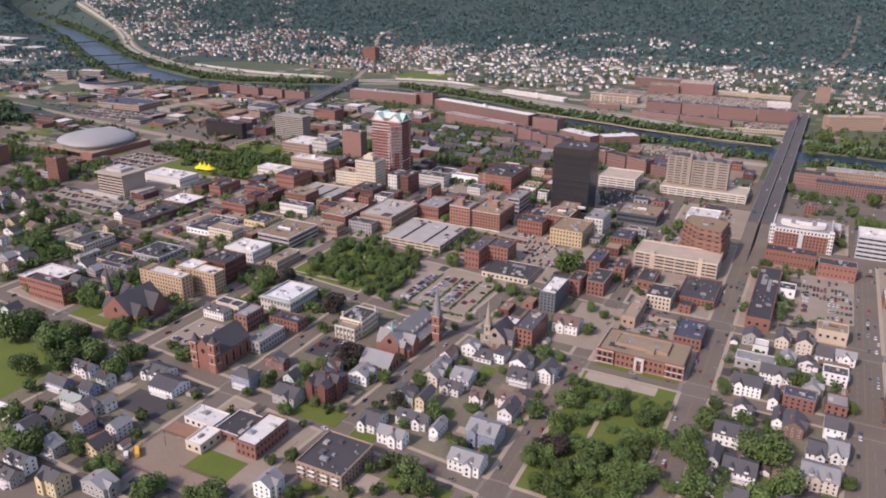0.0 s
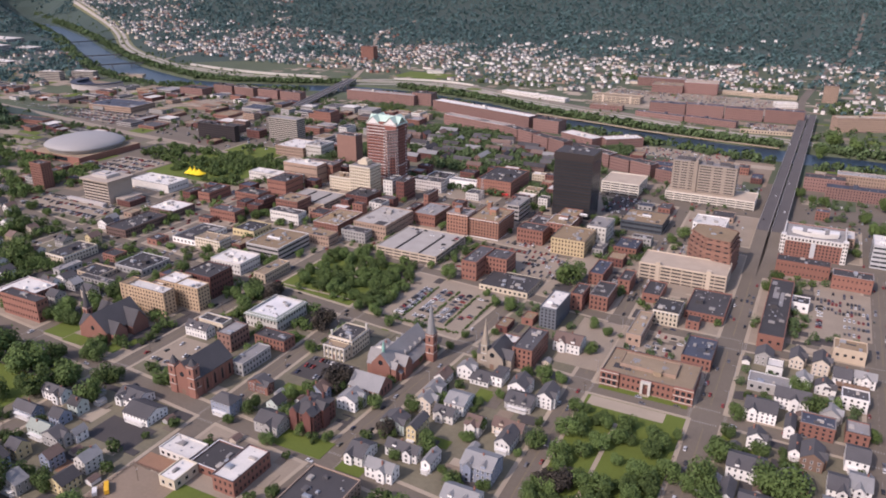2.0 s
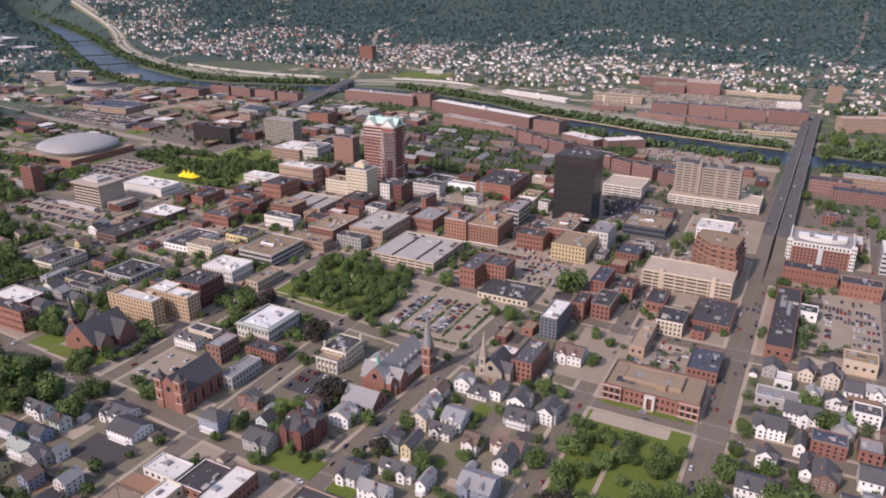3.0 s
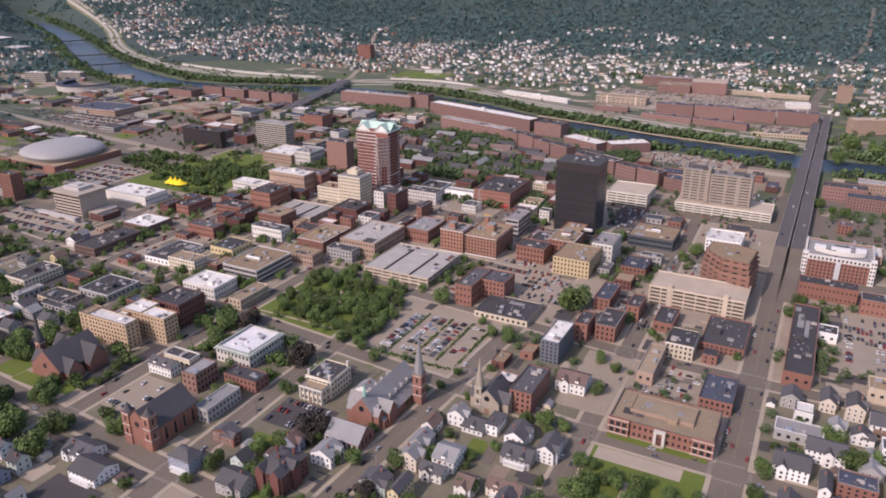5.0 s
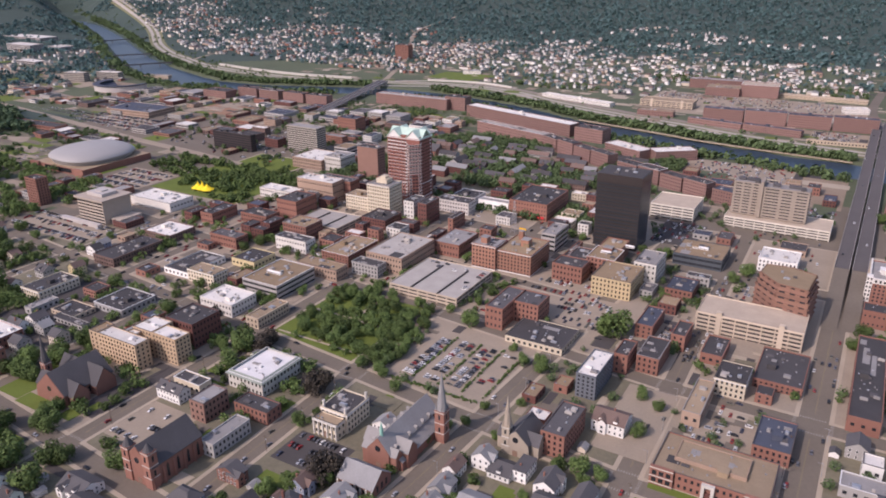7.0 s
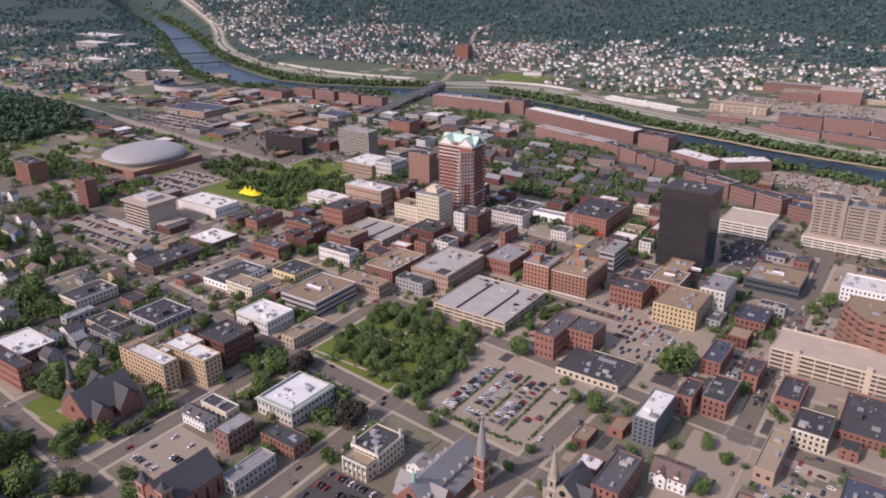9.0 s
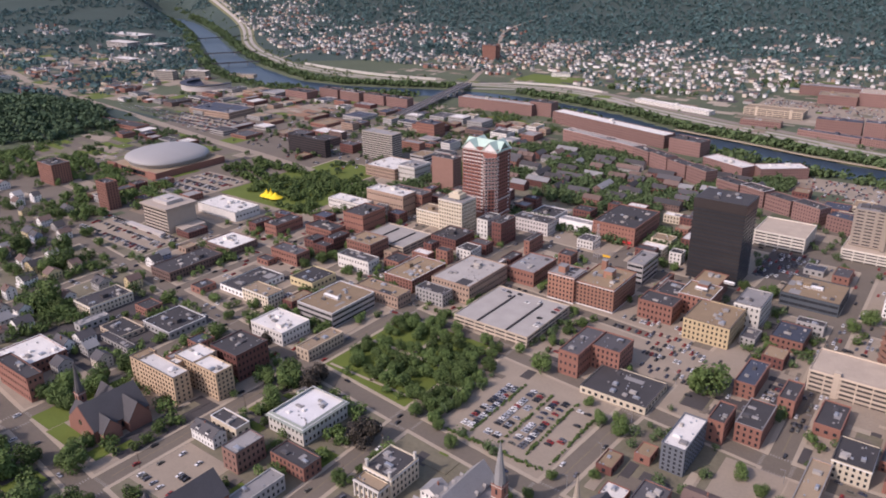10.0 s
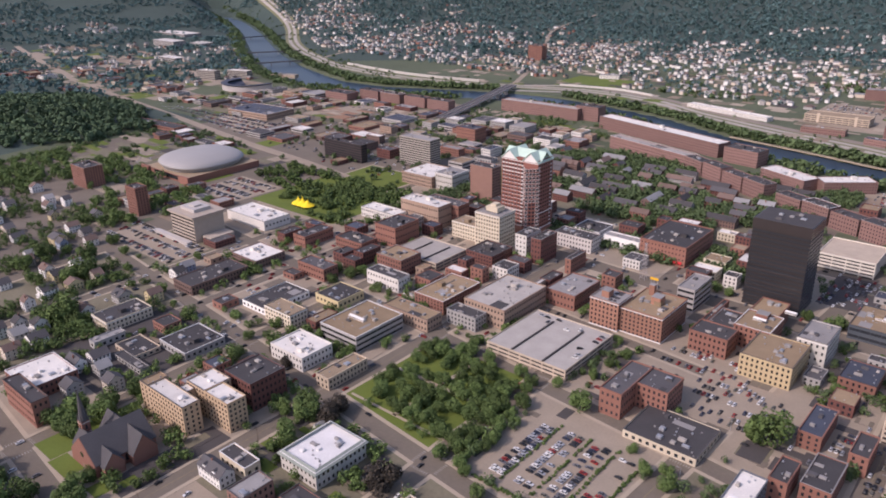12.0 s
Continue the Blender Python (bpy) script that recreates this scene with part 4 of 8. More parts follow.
block_building(-197, 701, 18.6, 31.7, 18.7, "stone", "greyflat", "bank_building", "grey stone building with flat roof", floors=4)
block_building(-259, 675, 26.3, 20.1, 14.1, "brick", "dark", "store_building", "brick commercial block with white panel front", floors=3)
block_building(-238, 700, 24.4, 28.2, 15.5, "brick", "brownflat", "office_building", "brick block with penthouse", floors=4)
block_building(-364, 584, 63.1, 62.0, 8.7, "garage", "concrete", "parking_deck", "flat parking deck with pale concrete top level", floors=2)
block_building(-308, 668, 32.1, 40.9, 19.0, "brickstone", "brownflat", "office_building", "brick office block with pale stone base", floors=6)
block_building(-331, 665, 22.9, 21.5, 21.7, "brickstone", "greyflat", "office_building", "brick block with white vertical bays", floors=6)
block_building(-410, 616, 37, 55, 15, "tanbrick", "concrete", "office_building", "tan brick office with pale flat roof", floors=3)
block_building(-534, 664, 53, 43, 8.6, "garage", "concrete", "parking_deck", "flat grey parking deck with pale concrete top", floors=2)
block_building(-386, 638, 3.9, 46.2, 13.3, "tanbrick", "white", "office_building", "tan brick wing with white flat roof", floors=3)
block_building(-375, 674, 25.7, 38.5, 12.0, "brick", "greyflat", "store_building", "small brick shop building", floors=2)
block_building(-468, 524, 36.9, 46.5, 12.3, "concretewall", "brownflat", "office_building", "grey concrete office with brown gravel roof", floors=3)
block_building(-475, 485, 33.4, 26.3, 9.8, "whitewall", "white", "office_building", "white-roofed two-storey office with flat dark roof on a street", floors=2)
block_building(-423, 481, 12.1, 33.8, 7.8, "tanwall", "tangravel", "store_building", "tan two-storey building with gravel roof", floors=2)
block_building(-526, 518, 30.6, 16.1, 10.7, "cream", "tangravel", "office_building", "cream three-storey office with flat dark roof on a street", floors=3)
block_building(-558, 520, 29.2, 43.6, 4.9, "white", "dark", "warehouse", "low warehouse with dark roof and white wall", floors=1)
block_building(-519, 562, 26.8, 27.2, 6.4, "yellow", "dark", "store_building", "low yellow building with dark roof", floors=1)
block_building(-513, 613, 36.3, 14.0, 11.6, "whitewall", "dark", "store_building", "white building with dark roof", floors=2)
block_building(-523, 635, 28.6, 24.9, 16.2, "brick", "brownflat", "apartment_building", "brick block with brown roof and white skylight", floors=4)
block_building(-458, 578, 44, 16.0, 9.5, "tanbrick", "brownflat", "store_building", "long tan brick shop block with brown roof", floors=2)
block_building(-452, 606, 29.3, 45.3, 11.0, "brick", "brownflat", "office_building", "brick commercial block with brown roof", floors=4)
block_building(-414, 600, 27.0, 13.4, 10.6, "grey", "dark", "store_building", "old grey commercial block with dark roof", floors=3)
block_building(-645, 570, 36.5, 31.7, 7.1, "brownwall", "white", "office_building", "low dark-walled building with white roof", floors=2)
block_building(-632, 504, 27.4, 55.2, 7.7, "brownwall", "dark", "store_building", "dark-roofed shop building with rooftop units", floors=2)
block_building(-621, 429, 23.9, 36.2, 7.5, "cream", "dark", "warehouse", "cream warehouse with dark stepped roof", floors=2)
block_building(-747, 572, 40.5, 33, 24, "beigeconcrete", "greyflat", "office_building", "beige concrete office tower with deep ribbon windows", floors=7)
block_building(-745, 634, 63.0, 32.0, 9.3, "whitewall", "white", "civic_center", "white low civic building with white roof", floors=1)
block_building(-846, 578, 20, 14, 30, "brick", "dark", "apartment_tower", "red brick apartment tower with blank end wall", floors=10)
block_building(-1003, 590, 33.9, 23.0, 24.8, "brick", "dark", "apartment_tower", "red brick apartment tower with blank end wall", floors=9)
block_building(-556, 344, 41.4, 9.9, 16.8, "brick", "dark", "store_building", "red brick three-storey block", floors=3)
block_building(-581, 353, 35.6, 31.1, 9.3, "brick", "white", "store_building", "brick building with white flat roof", floors=2)
block_building(-588, 411, 8.5, 23.2, 5.0, "grey", "greyflat", "store_building", "low grey shop with flat dark roof on a street", floors=1)
block_building(-570, 421, 27.7, 19.1, 3.2, "tanwall", "dark", "store_building", "low flat dark-roofed shop", floors=1)
block_building(-548, 443, 33.0, 31.7, 5.4, "grey", "dark", "store_building", "low dark-roofed building with grey wall", floors=1)
block_building(-557, 414, 34.4, 7.0, 3.4, "grey", "dark", "workshop", "low dark-roofed workshop with flat dark roof on a street", floors=1)
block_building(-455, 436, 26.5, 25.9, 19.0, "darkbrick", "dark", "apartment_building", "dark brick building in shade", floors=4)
block_building(-631, 630, 16.7, 35.2, 10.4, "brick", "dark", "store_building", "brick shop with dark roof", floors=2)
block_building(-575, 590, 33.5, 15.9, 10.5, "brick", "slate", "store_building", "small brick building with flat dark roof on a street", floors=2)
block_building(-597, 653, 34.9, 20.4, 9.1, "brick", "dark", "store_building", "brick building with dark roof", floors=2)
block_building(-640, 727, 49.6, 18.4, 10.0, "whitewall", "white", "office_building", "white-walled office with white roof", floors=2)
block_building(-574, 683, 26.3, 32.9, 18.8, "brick", "dark", "store_building", "brick block with dark roof", floors=3)
block_building(-599, 745, 50.4, 20.3, 22.7, "tanbrick", "white", "office_building", "tan office with white roof units", floors=3)
block_building(-586, 766, 45.9, 17.4, 19.9, "brick", "slate", "office_building", "old brick block with steep slate roof", floors=3)
block_building(-478, 702, 28.6, 30.5, 9.7, "darkbrick", "dark", "store_building", "dark brick commercial row", floors=3)
block_building(-449, 736, 12.1, 22.5, 21.8, "whitewall", "dark", "office_building", "white-fronted commercial block with flat dark roof on a street", floors=5)
block_building(-430, 733, 10.2, 26.0, 23.0, "darkbrick", "dark", "office_building", "dark brick commercial block", floors=5)
block_building(-493, 733.5, 28, 24, 34, "cream", "greyflat", "office_building", "cream ten-storey office tower", floors=9)
block_building(-585, 841, 30, 16, 39.5, "orangebrick", "dark", "apartment_tower", "plain orange brick tower", floors=12)
block_building(-644, 849, 25.9, 31.0, 17.9, "stone", "greyflat", "office_building", "brick and stone building", floors=3)
block_building(-753, 904, 52.5, 19.7, 35.6, "slabgrey", "greyflat", "office_slab", "grey office slab with ribbon windows", floors=12)
block_building(-692, 843, 47.4, 46.3, 12.7, "tanbrick", "white", "bank_building", "low tan office with white roof", floors=3)
block_building(-863, 870, 72.7, 10.2, 23.2, "darkglass", "dark", "office_building", "dark stepped office building", floors=7)
block_building(-772, 1042, 33.6, 26.3, 19.5, "brick", "bluedark", "mill_building", "red brick mill building", floors=4)
block_building(-438, 783, 39.4, 18.0, 12.8, "whitebrick", "dark", "store_building", "white-fronted row with dark roof", floors=3)
block_building(-439, 819, 28.0, 27.3, 6.5, "white", "dark", "store_building", "white commercial row with flat dark roof on a street")
block_building(-394, 732, 5.6, 25.1, 13.1, "brick", "dark", "store_building", "brick block with flat dark roof on a street", floors=3)
block_building(-401, 810, 35.7, 11.0, 10.1, "white", "greyflat", "store_building", "low white building with flat dark roof on a street", floors=1)
block_building(-362, 805, 42.6, 60.0, 17.5, "brick", "dark", "mill_building", "large red brick commercial block with red awning", floors=4)
block_building(-263, 687, 3.8, 62.0, 8.0, "brick", "dark", "store_building", "brick commercial block with flat dark roof on a street", floors=3)
block_building(-255, 695, 17.2, 30.2, 12.2, "brickstone", "dark", "store_building", "brick block with white panels", floors=3)
block_building(-239, 728, 19.9, 32.8, 12.5, "brick", "brownflat", "office_building", "brick block with brown roof", floors=3)
block_building(-292, 728, 13.6, 31.9, 18.0, "concretewall", "greyflat", "office_building", "grey concrete office with flat dark roof on a street", floors=4)
block_building(-160, 884, 97, 38.0, 10.6, "garagewhite", "tanroof", "parking_garage", "white parking podium below a grey tower", floors=4)
block_building(-233, 877, 44.6, 45.0, 14.6, "garagewhite", "tanroof", "parking_garage", "cream parking garage with banded decks", floors=5)
block_building(-179, 760, 42.0, 40.0, 9.7, "glassdark", "brownflat", "office_building", "low dark glass building with brown roof", floors=2)
block_building(-111, 780, 31.2, 30.0, 11.1, "white", "white", "hall", "low hall with white roof")


# ---- landmark buildings ----


def black_tower(x0, y0, w, d, h):
    root = thing("office_tower", x0 + w / 2, y0 + d / 2, 0.15, "black glass office tower with dark bands and flat roof", "office tower")
    claim(x0, y0, x0 + w, y0 + d)
    a, b = w / 2, d / 2
    part("shaft", Geo().box(-a + 0.4, -b + 0.4, -0.25, a - 0.4, b - 0.4, h - 4), M["glass"], root, "dark reflecting glass")
    n = 20
    fh = (h - 5) / n
    for i in range(n + 1):
        z = i * fh
        g = Geo().box(-a, -b, z, a, -b + 0.45, z + fh * 0.45).box(-a, b - 0.45, z, a, b, z + fh * 0.45)
        g.box(-a, -b + 0.45, z, -a + 0.45, b - 0.45, z + fh * 0.45).box(a - 0.45, -b + 0.45, z, a, b - 0.45, z + fh * 0.45)
        part("spandrel", g, M["blackglass"], root)
    part("crown_band", Geo().box(-a - 0.1, -b - 0.1, h - 7, a + 0.1, b + 0.1, h), M["blackglass"], root)
    part("roof", Geo().box(-a + 0.6, -b + 0.6, h, a - 0.6, b - 0.6, h + 0.2), M["roof_dark"], root)
    roof_clutter(root, w * 0.8, d * 0.8, h + 0.2, random.Random(3), "greyflat")


black_tower(-257, 770, 42, 33, 70)


def brick_tower(x0, y0, w, d, h):
    """The tall brick tower: wide front with white-banded windows, a glazed white bay set cornerwise, pale green cross gables."""
    root = thing("office_tower", x0 + w / 2, y0 + d / 2, 0.15, "tall red brick tower with white bays and green gabled roof", "office tower")
    claim(x0, y0, x0 + w, y0 + d)
    a, b, eave = w / 2, d / 2, h - 9
    part("shaft", Geo().box(-a, -b, -0.25, a, b, eave), M["towerbrick"], root)
    fh = 3.7
    n = int((eave - 12) / fh)
    q, top = 6.6, eave - 8
    bay = part("corner_bay", Geo().box(-q, -q, -0.2, q, q, top).box(-q - 0.2, -q - 0.2, top, q + 0.2, q + 0.2, top + 0.8), M["towerbrick"], root, at=(a - 8.0, -b + 0.6, 0))
    bay.rotation_euler = (0, 0, radians(45))
    g = Geo()
    for i in range(n - 1):
        z = 12.5 + i * fh
        for k in range(4):
            u = -q + 1.65 + 3.3 * k
            low = i < 7
            for c0, c1, e, slot in ((z - 0.35, z + 2.3, 1.3, 1), (z, z + 2.05, 1.08, 0)):
                if slot == 1 and low and k in (1, 2):
                    continue
                p = 0.1 if slot else 0.16
                g.box(u - e, -q - p, c0, u + e, -q + 0.1, c1, slot)
                g.box(-q - p, u - e, c0, -q + 0.1, u + e, c1, slot)
                g.box(q - 0.1, u - e, c0, q + p, u + e, c1, slot)
    tagged(part("bay_glazing", g, [M["glass"], M["trim"]], bay, "white panelled bay windows"), kind="stuff")
    rest = Geo()
    for i in range(n):
        z = 12 + i * fh
        for k in range(7):
            u = -a + 2.2 + 3.55 * k
            white = i > n - 4 or k > 5
            rest.box(u - 1.0, -b - 0.08, z, u + 1.0, -b + 0.1, z + 1.9)
            if white:
                rest.box(u - 1.2, -b - 0.14, z - 1.1, u + 1.2, -b + 0.1, z, 1)
            else:
                rest.box(u - 1.1, -b - 0.12, z - 0.4, u + 1.1, -b + 0.1, z, 1)
            rest.box(u - 1.0, b - 0.1, z, u + 1.0, b + 0.08, z + 1.9)
        for k in range(6):
            v = -b + 3.0 + (d - 6.0) * k / 5
            rest.box(a - 0.1, v - 0.9, z, a + 0.08, v + 0.9, z + 1.9)
            rest.box(-a - 0.08, v - 0.9, z, -a + 0.1, v + 0.9, z + 1.9)
            if k in (0, 5):
                rest.box(a - 0.1, v - 1.1, z - 1.1, a + 0.14, v + 1.1, z, 1)
    put_rest(root, rest)
    for z in (10.4, 12 + 4 * fh - 1.4, eave - 0.9):
        ring = lambda k, o: [(-a - o, -b - o, k), (a + o, -b - o, k), (a + o, b + o, k), (-a - o, b + o, k)]
        part("string_course", Geo().solid(ring(z, 0.2), ring(z + 0.6, 0.2)), M["trim"], root, "white stone band")
    part("attic", Geo().box(-a + 0.5, -b + 0.5, eave - 0.02, a - 0.5, b - 0.5, eave + 2.2), M["towerbrick"], root)
    for u in (-a + 8.5, a - 8.5):
        part("gable_wall", Geo().prism(u - 8.4, u + 8.4, -b + 0.1, b - 0.1, eave + 0.2, h - 0.6, "y"), M["trim"], root, "white gable front")
        for sgn in (-1, 1):
            r0 = [(u + sgn * 9.3, -b - 0.9, eave - 0.2), (u + sgn * 9.3, b + 0.9, eave - 0.2), (u, b + 0.9, h - 0.3), (u, -b - 0.9, h - 0.3)]
            part("roof_slope", Geo().solid(r0, [(x, y, z + 0.5) for x, y, z in r0]), M["roof_green"], root, "pale green copper roof slope")
    for sgn in (-1, 1):
        r0 = [(-a - 0.9, sgn * 8.6, eave + 0.3), (a + 0.9, sgn * 8.6, eave + 0.3), (a + 0.9, 0, h - 0.6), (-a - 0.9, 0, h - 0.6)]
        part("roof_slope", Geo().solid(r0, [(x, y, z + 0.5) for x, y, z in r0]), M["roof_green"], root, "pale green copper roof slope")
    part("base", Geo().box(-a - 1, -b - 1.5, -0.2, a + 1.5, b + 1, 9), M["brickstone"], root, "brown stone base storeys")


brick_tower(-498, 781, 41, 25, 84)


def stepped_office(outline, h, cx, cy):
    """Brown brick storeys over thin window bands on a chamfered plan, the top ones stepping back."""
    root = thing("office_building", cx, cy, 0.15, "stepped brown brick office building with dark ribbon windows", "office building")
    xs_, ys_ = [p[0] for p in outline], [p[1] for p in outline]
    claim(min(xs_), min(ys_), max(xs_), max(ys_))
    n = 8
    fh = h / n
    ring = lambda k, z: [((x - cx) * k, (y - cy) * k, z) for x, y in outline]
    for i in range(n):
        k = 1.0 if i < 6 else 1.0 - 0.05 * (i - 5)
        z = i * fh
        part("storey", Geo().solid(ring(k, z - (0.3 if i == 0 else 0)), ring(k, z + fh * 0.7)), M["brownbrick"], root)
        part("window_band", Geo().solid(ring(k * 0.965, z + fh * 0.7), ring(k * 0.965, z + fh)), M["glass"], root)
        m = len(outline)
        for j in range(m):
            (ax, ay), (bx, by) = outline[j], outline[(j + 1) % m]
            l = math.hypot(bx - ax, by - ay)
            ux, uy = (bx - ax) / l, (by - ay) / l
            for c in (0.5, l * 0.36, l * 0.68, l - 0.5):
                px, py = (ax + ux * c - cx) * k * 0.985, (ay + uy * c - cy) * k * 0.985
                e = 1.6
                foot = [(px - ux * e + uy * 0.5, py - uy * e - ux * 0.5), (px + ux * e + uy * 0.5, py + uy * e - ux * 0.5), (px + ux * e - uy * 0.7, py + uy * e + ux * 0.7), (px - ux * e - uy * 0.7, py - uy * e + ux * 0.7)]
                part("pier", Geo().solid([(x, y, z + fh * 0.68) for x, y in foot], [(x, y, z + fh) for x, y in foot]), M["brownbrick"], root)
    part("roof", Geo().solid(ring(0.9, h), ring(0.9, h + 0.5)), M["roof_brownflat"], root)
    part("parapet", Geo().solid(ring(0.905, h), ring(0.905, h + 0.9), cap=False).solid(ring(0.885, h), ring(0.885, h + 0.9), cap=False), M["brownbrick"], root)
    roof_clutter(root, 22, 20, h + 0.5, random.Random(8), "brownflat")


stepped_office([(-101, 694), (-85, 675), (-62, 671), (-59, 708), (-78, 716), (-99, 714)], 33, -80, 694)


def church(x0, y0, w, d, eave, ridge, wall, roof, label, towers=(), transepts=(), buttress=True, aisle=0.0):
    """A church with its ridge along y: nave walls, steep roof, towers with spires, gabled transepts, pointed windows."""
    root = thing("church", x0 + w / 2, y0 + d / 2, 0.15, label, "church")
    claim(x0, y0, x0 + w, y0 + d)
    a, b = w / 2, d / 2
    part("nave", Geo().box(-a, -b, -0.25, a, b, eave).prism(-a, a, -b, b, eave, ridge, "y"), M[wall], root)
    k = (ridge - eave) / a
    for s in (-1, 1):
        r0 = [(s * (a + 0.6), -b + 0.4, eave - 0.6 * k), (s * (a + 0.6), b + 0.4, eave - 0.6 * k), (0, b + 0.4, ridge), (0, -b + 0.4, ridge)]
        part("roof_slope", Geo().solid([(p[0], p[1], p[2] + 0.03) for p in r0], [(p[0], p[1], p[2] + 0.4) for p in r0]), M["roof_" + roof], root)
    if aisle:
        for s in (-1, 1):
            x_in, x_out, lo, hi = s * a, s * (a + aisle), eave * 0.5, eave * 0.86
            part("aisle", Geo().solid([(x_in, -b + 4, -0.25), (x_out, -b + 4, -0.25), (x_out, b - 6, -0.25), (x_in, b - 6, -0.25)], [(x_in, -b + 4, hi), (x_out, -b + 4, lo), (x_out, b - 6, lo), (x_in, b - 6, hi)]), M[wall], root)
            part("aisle_roof", Geo().solid([(x_in, -b + 3.6, hi + 0.03), (x_out + s * 0.4, -b + 3.6, lo + 0.0), (x_out + s * 0.4, b - 5.6, lo + 0.0), (x_in, b - 5.6, hi + 0.03)],
                                           [(x_in, -b + 3.6, hi + 0.35), (x_out + s * 0.4, -b + 3.6, lo + 0.32), (x_out + s * 0.4, b - 5.6, lo + 0.32), (x_in, b - 5.6, hi + 0.35)]), M["roof_" + roof], root)
            for i in range(6):
                v = -b + 7 + (d - 16) * i / 5
                part("dormer", Geo().box(s * a - 0.9, v - 0.8, eave, s * a + 0.9, v + 0.8, eave + 1.5).prism(s * a - 1.0, s * a + 1.0, v - 0.9, v + 0.9, eave + 1.5, eave + 2.5, "x"), M["roof_" + roof], root)
    n = max(2, int(d / 6))
    for i in range(n):
        v = -b + (i + 0.5) * d / n
        for s in (-1, 1):
            g = Geo().box(s * a - 0.08, v - 0.8, 2.2, s * a + 0.08, v + 0.8, eave * 0.68)
            g.solid([(s * a - 0.08, v - 0.8, eave * 0.68), (s * a + 0.08, v - 0.8, eave * 0.68), (s * a + 0.08, v + 0.8, eave * 0.68), (s * a - 0.08, v + 0.8, eave * 0.68)],
                    [(s * a - 0.08, v - 0.05, eave * 0.82), (s * a + 0.08, v - 0.05, eave * 0.82), (s * a + 0.08, v + 0.05, eave * 0.82), (s * a - 0.08, v + 0.05, eave * 0.82)])
            part("window", g, M["glass"], root)
            if buttress:
                e = -b + i * d / n + 0.5
                part("buttress", Geo().solid([(s * a, e - 0.5, 0), (s * (a + 1.1), e - 0.5, 0), (s * (a + 1.1), e + 0.5, 0), (s * a, e + 0.5, 0)],
                                             [(s * a, e - 0.5, eave * 0.85), (s * (a + 0.3), e - 0.5, eave * 0.85), (s * (a + 0.3), e + 0.5, eave * 0.85), (s * a, e + 0.5, eave * 0.85)]), M[wall], root)
    part("rose_window", Geo().solid([(1.8 * math.cos(t), -b - 0.12, eave + 1.5 + 1.8 * math.sin(t)) for t in np.linspace(0, 6.283, 13)[:-1]],
                                    [(1.8 * math.cos(t), -b + 0.1, eave + 1.5 + 1.8 * math.sin(t)) for t in np.linspace(0, 6.283, 13)[:-1]]), M["glass"], root)
    part("door", Geo().box(-1.5, -b - 0.15, 0, 1.5, -b + 0.1, 3.6), M["brown"], root, "brown wooden church door")
    for tx, ty, s, th, sh, sm in towers:
        t = s / 2
        tower = part("tower", Geo().box(tx - t, ty - t, -0.25, tx + t, ty + t, th).box(tx - t - 0.25, ty - t - 0.25, th, tx + t + 0.25, ty + t + 0.25, th + 0.5), M[wall], root)
        for z in (th * 0.3, th * 0.62, th * 0.97):
            ring = lambda q: [(tx - t - 0.12, ty - t - 0.12, q), (tx + t + 0.12, ty - t - 0.12, q), (tx + t + 0.12, ty + t + 0.12, q), (tx - t - 0.12, ty + t + 0.12, q)]
            part("stone_band", Geo().solid(ring(z), ring(z + 0.45)), M["stone"], tower, "pale stone band")
        for z in (th * 0.35, th * 0.75):
            g = Geo().box(tx - 0.6, ty - t - 0.08, z, tx + 0.6, ty - t + 0.1, z + th * 0.15).box(tx + t - 0.1, ty - 0.6, z, tx + t + 0.08, ty + 0.6, z + th * 0.15)
            part("louvre", g, M["glass"], tower)
        if sh > 0:
            part("spire", Geo().tube(tx, ty, th + 0.5, t * 1.08, th + sh, 0.12, 8, turn=0.3927), M[sm], root)
            for u, v in ((-1, -1), (1, -1), (1, 1), (-1, 1)):
                part("pinnacle", Geo().tube(tx + u * t * 0.85, ty + v * t * 0.85, th + 0.4, 0.5, th + sh * 0.22, 0.05, 6), M[sm], root)
        else:
            for u, v in ((-1, -1), (1, -1), (1, 1), (-1, 1)):
                part("pinnacle", Geo().box(tx + u * (t - 0.4) - 0.4, ty + v * (t - 0.4) - 0.4, th + 0.5, tx + u * (t - 0.4) + 0.4, ty + v * (t - 0.4) + 0.4, th + 1.8), M[wall], root)
    for ty, tw, out, th in transepts:
        g = Geo().box(-a - out, ty - tw / 2, -0.2, a + out, ty + tw / 2, eave * 0.9).prism(-a - out, a + out, ty - tw / 2, ty + tw / 2, eave * 0.9, th, "x")
        part("transept", g, M[wall], root)
        k2 = (th - eave * 0.9) / (tw / 2)
        for s in (-1, 1):
            r0 = [(-a - out - 0.3, ty + s * (tw / 2 + 0.5), eave * 0.9 - 0.5 * k2), (a + out + 0.3, ty + s * (tw / 2 + 0.5), eave * 0.9 - 0.5 * k2), (a + out + 0.3, ty, th), (-a - out - 0.3, ty, th)]
            part("transept_roof", Geo().solid([(p[0], p[1], p[2] + 0.02) for p in r0], [(p[0], p[1], p[2] + 0.35) for p in r0]), M["roof_" + roof], root)
    return root


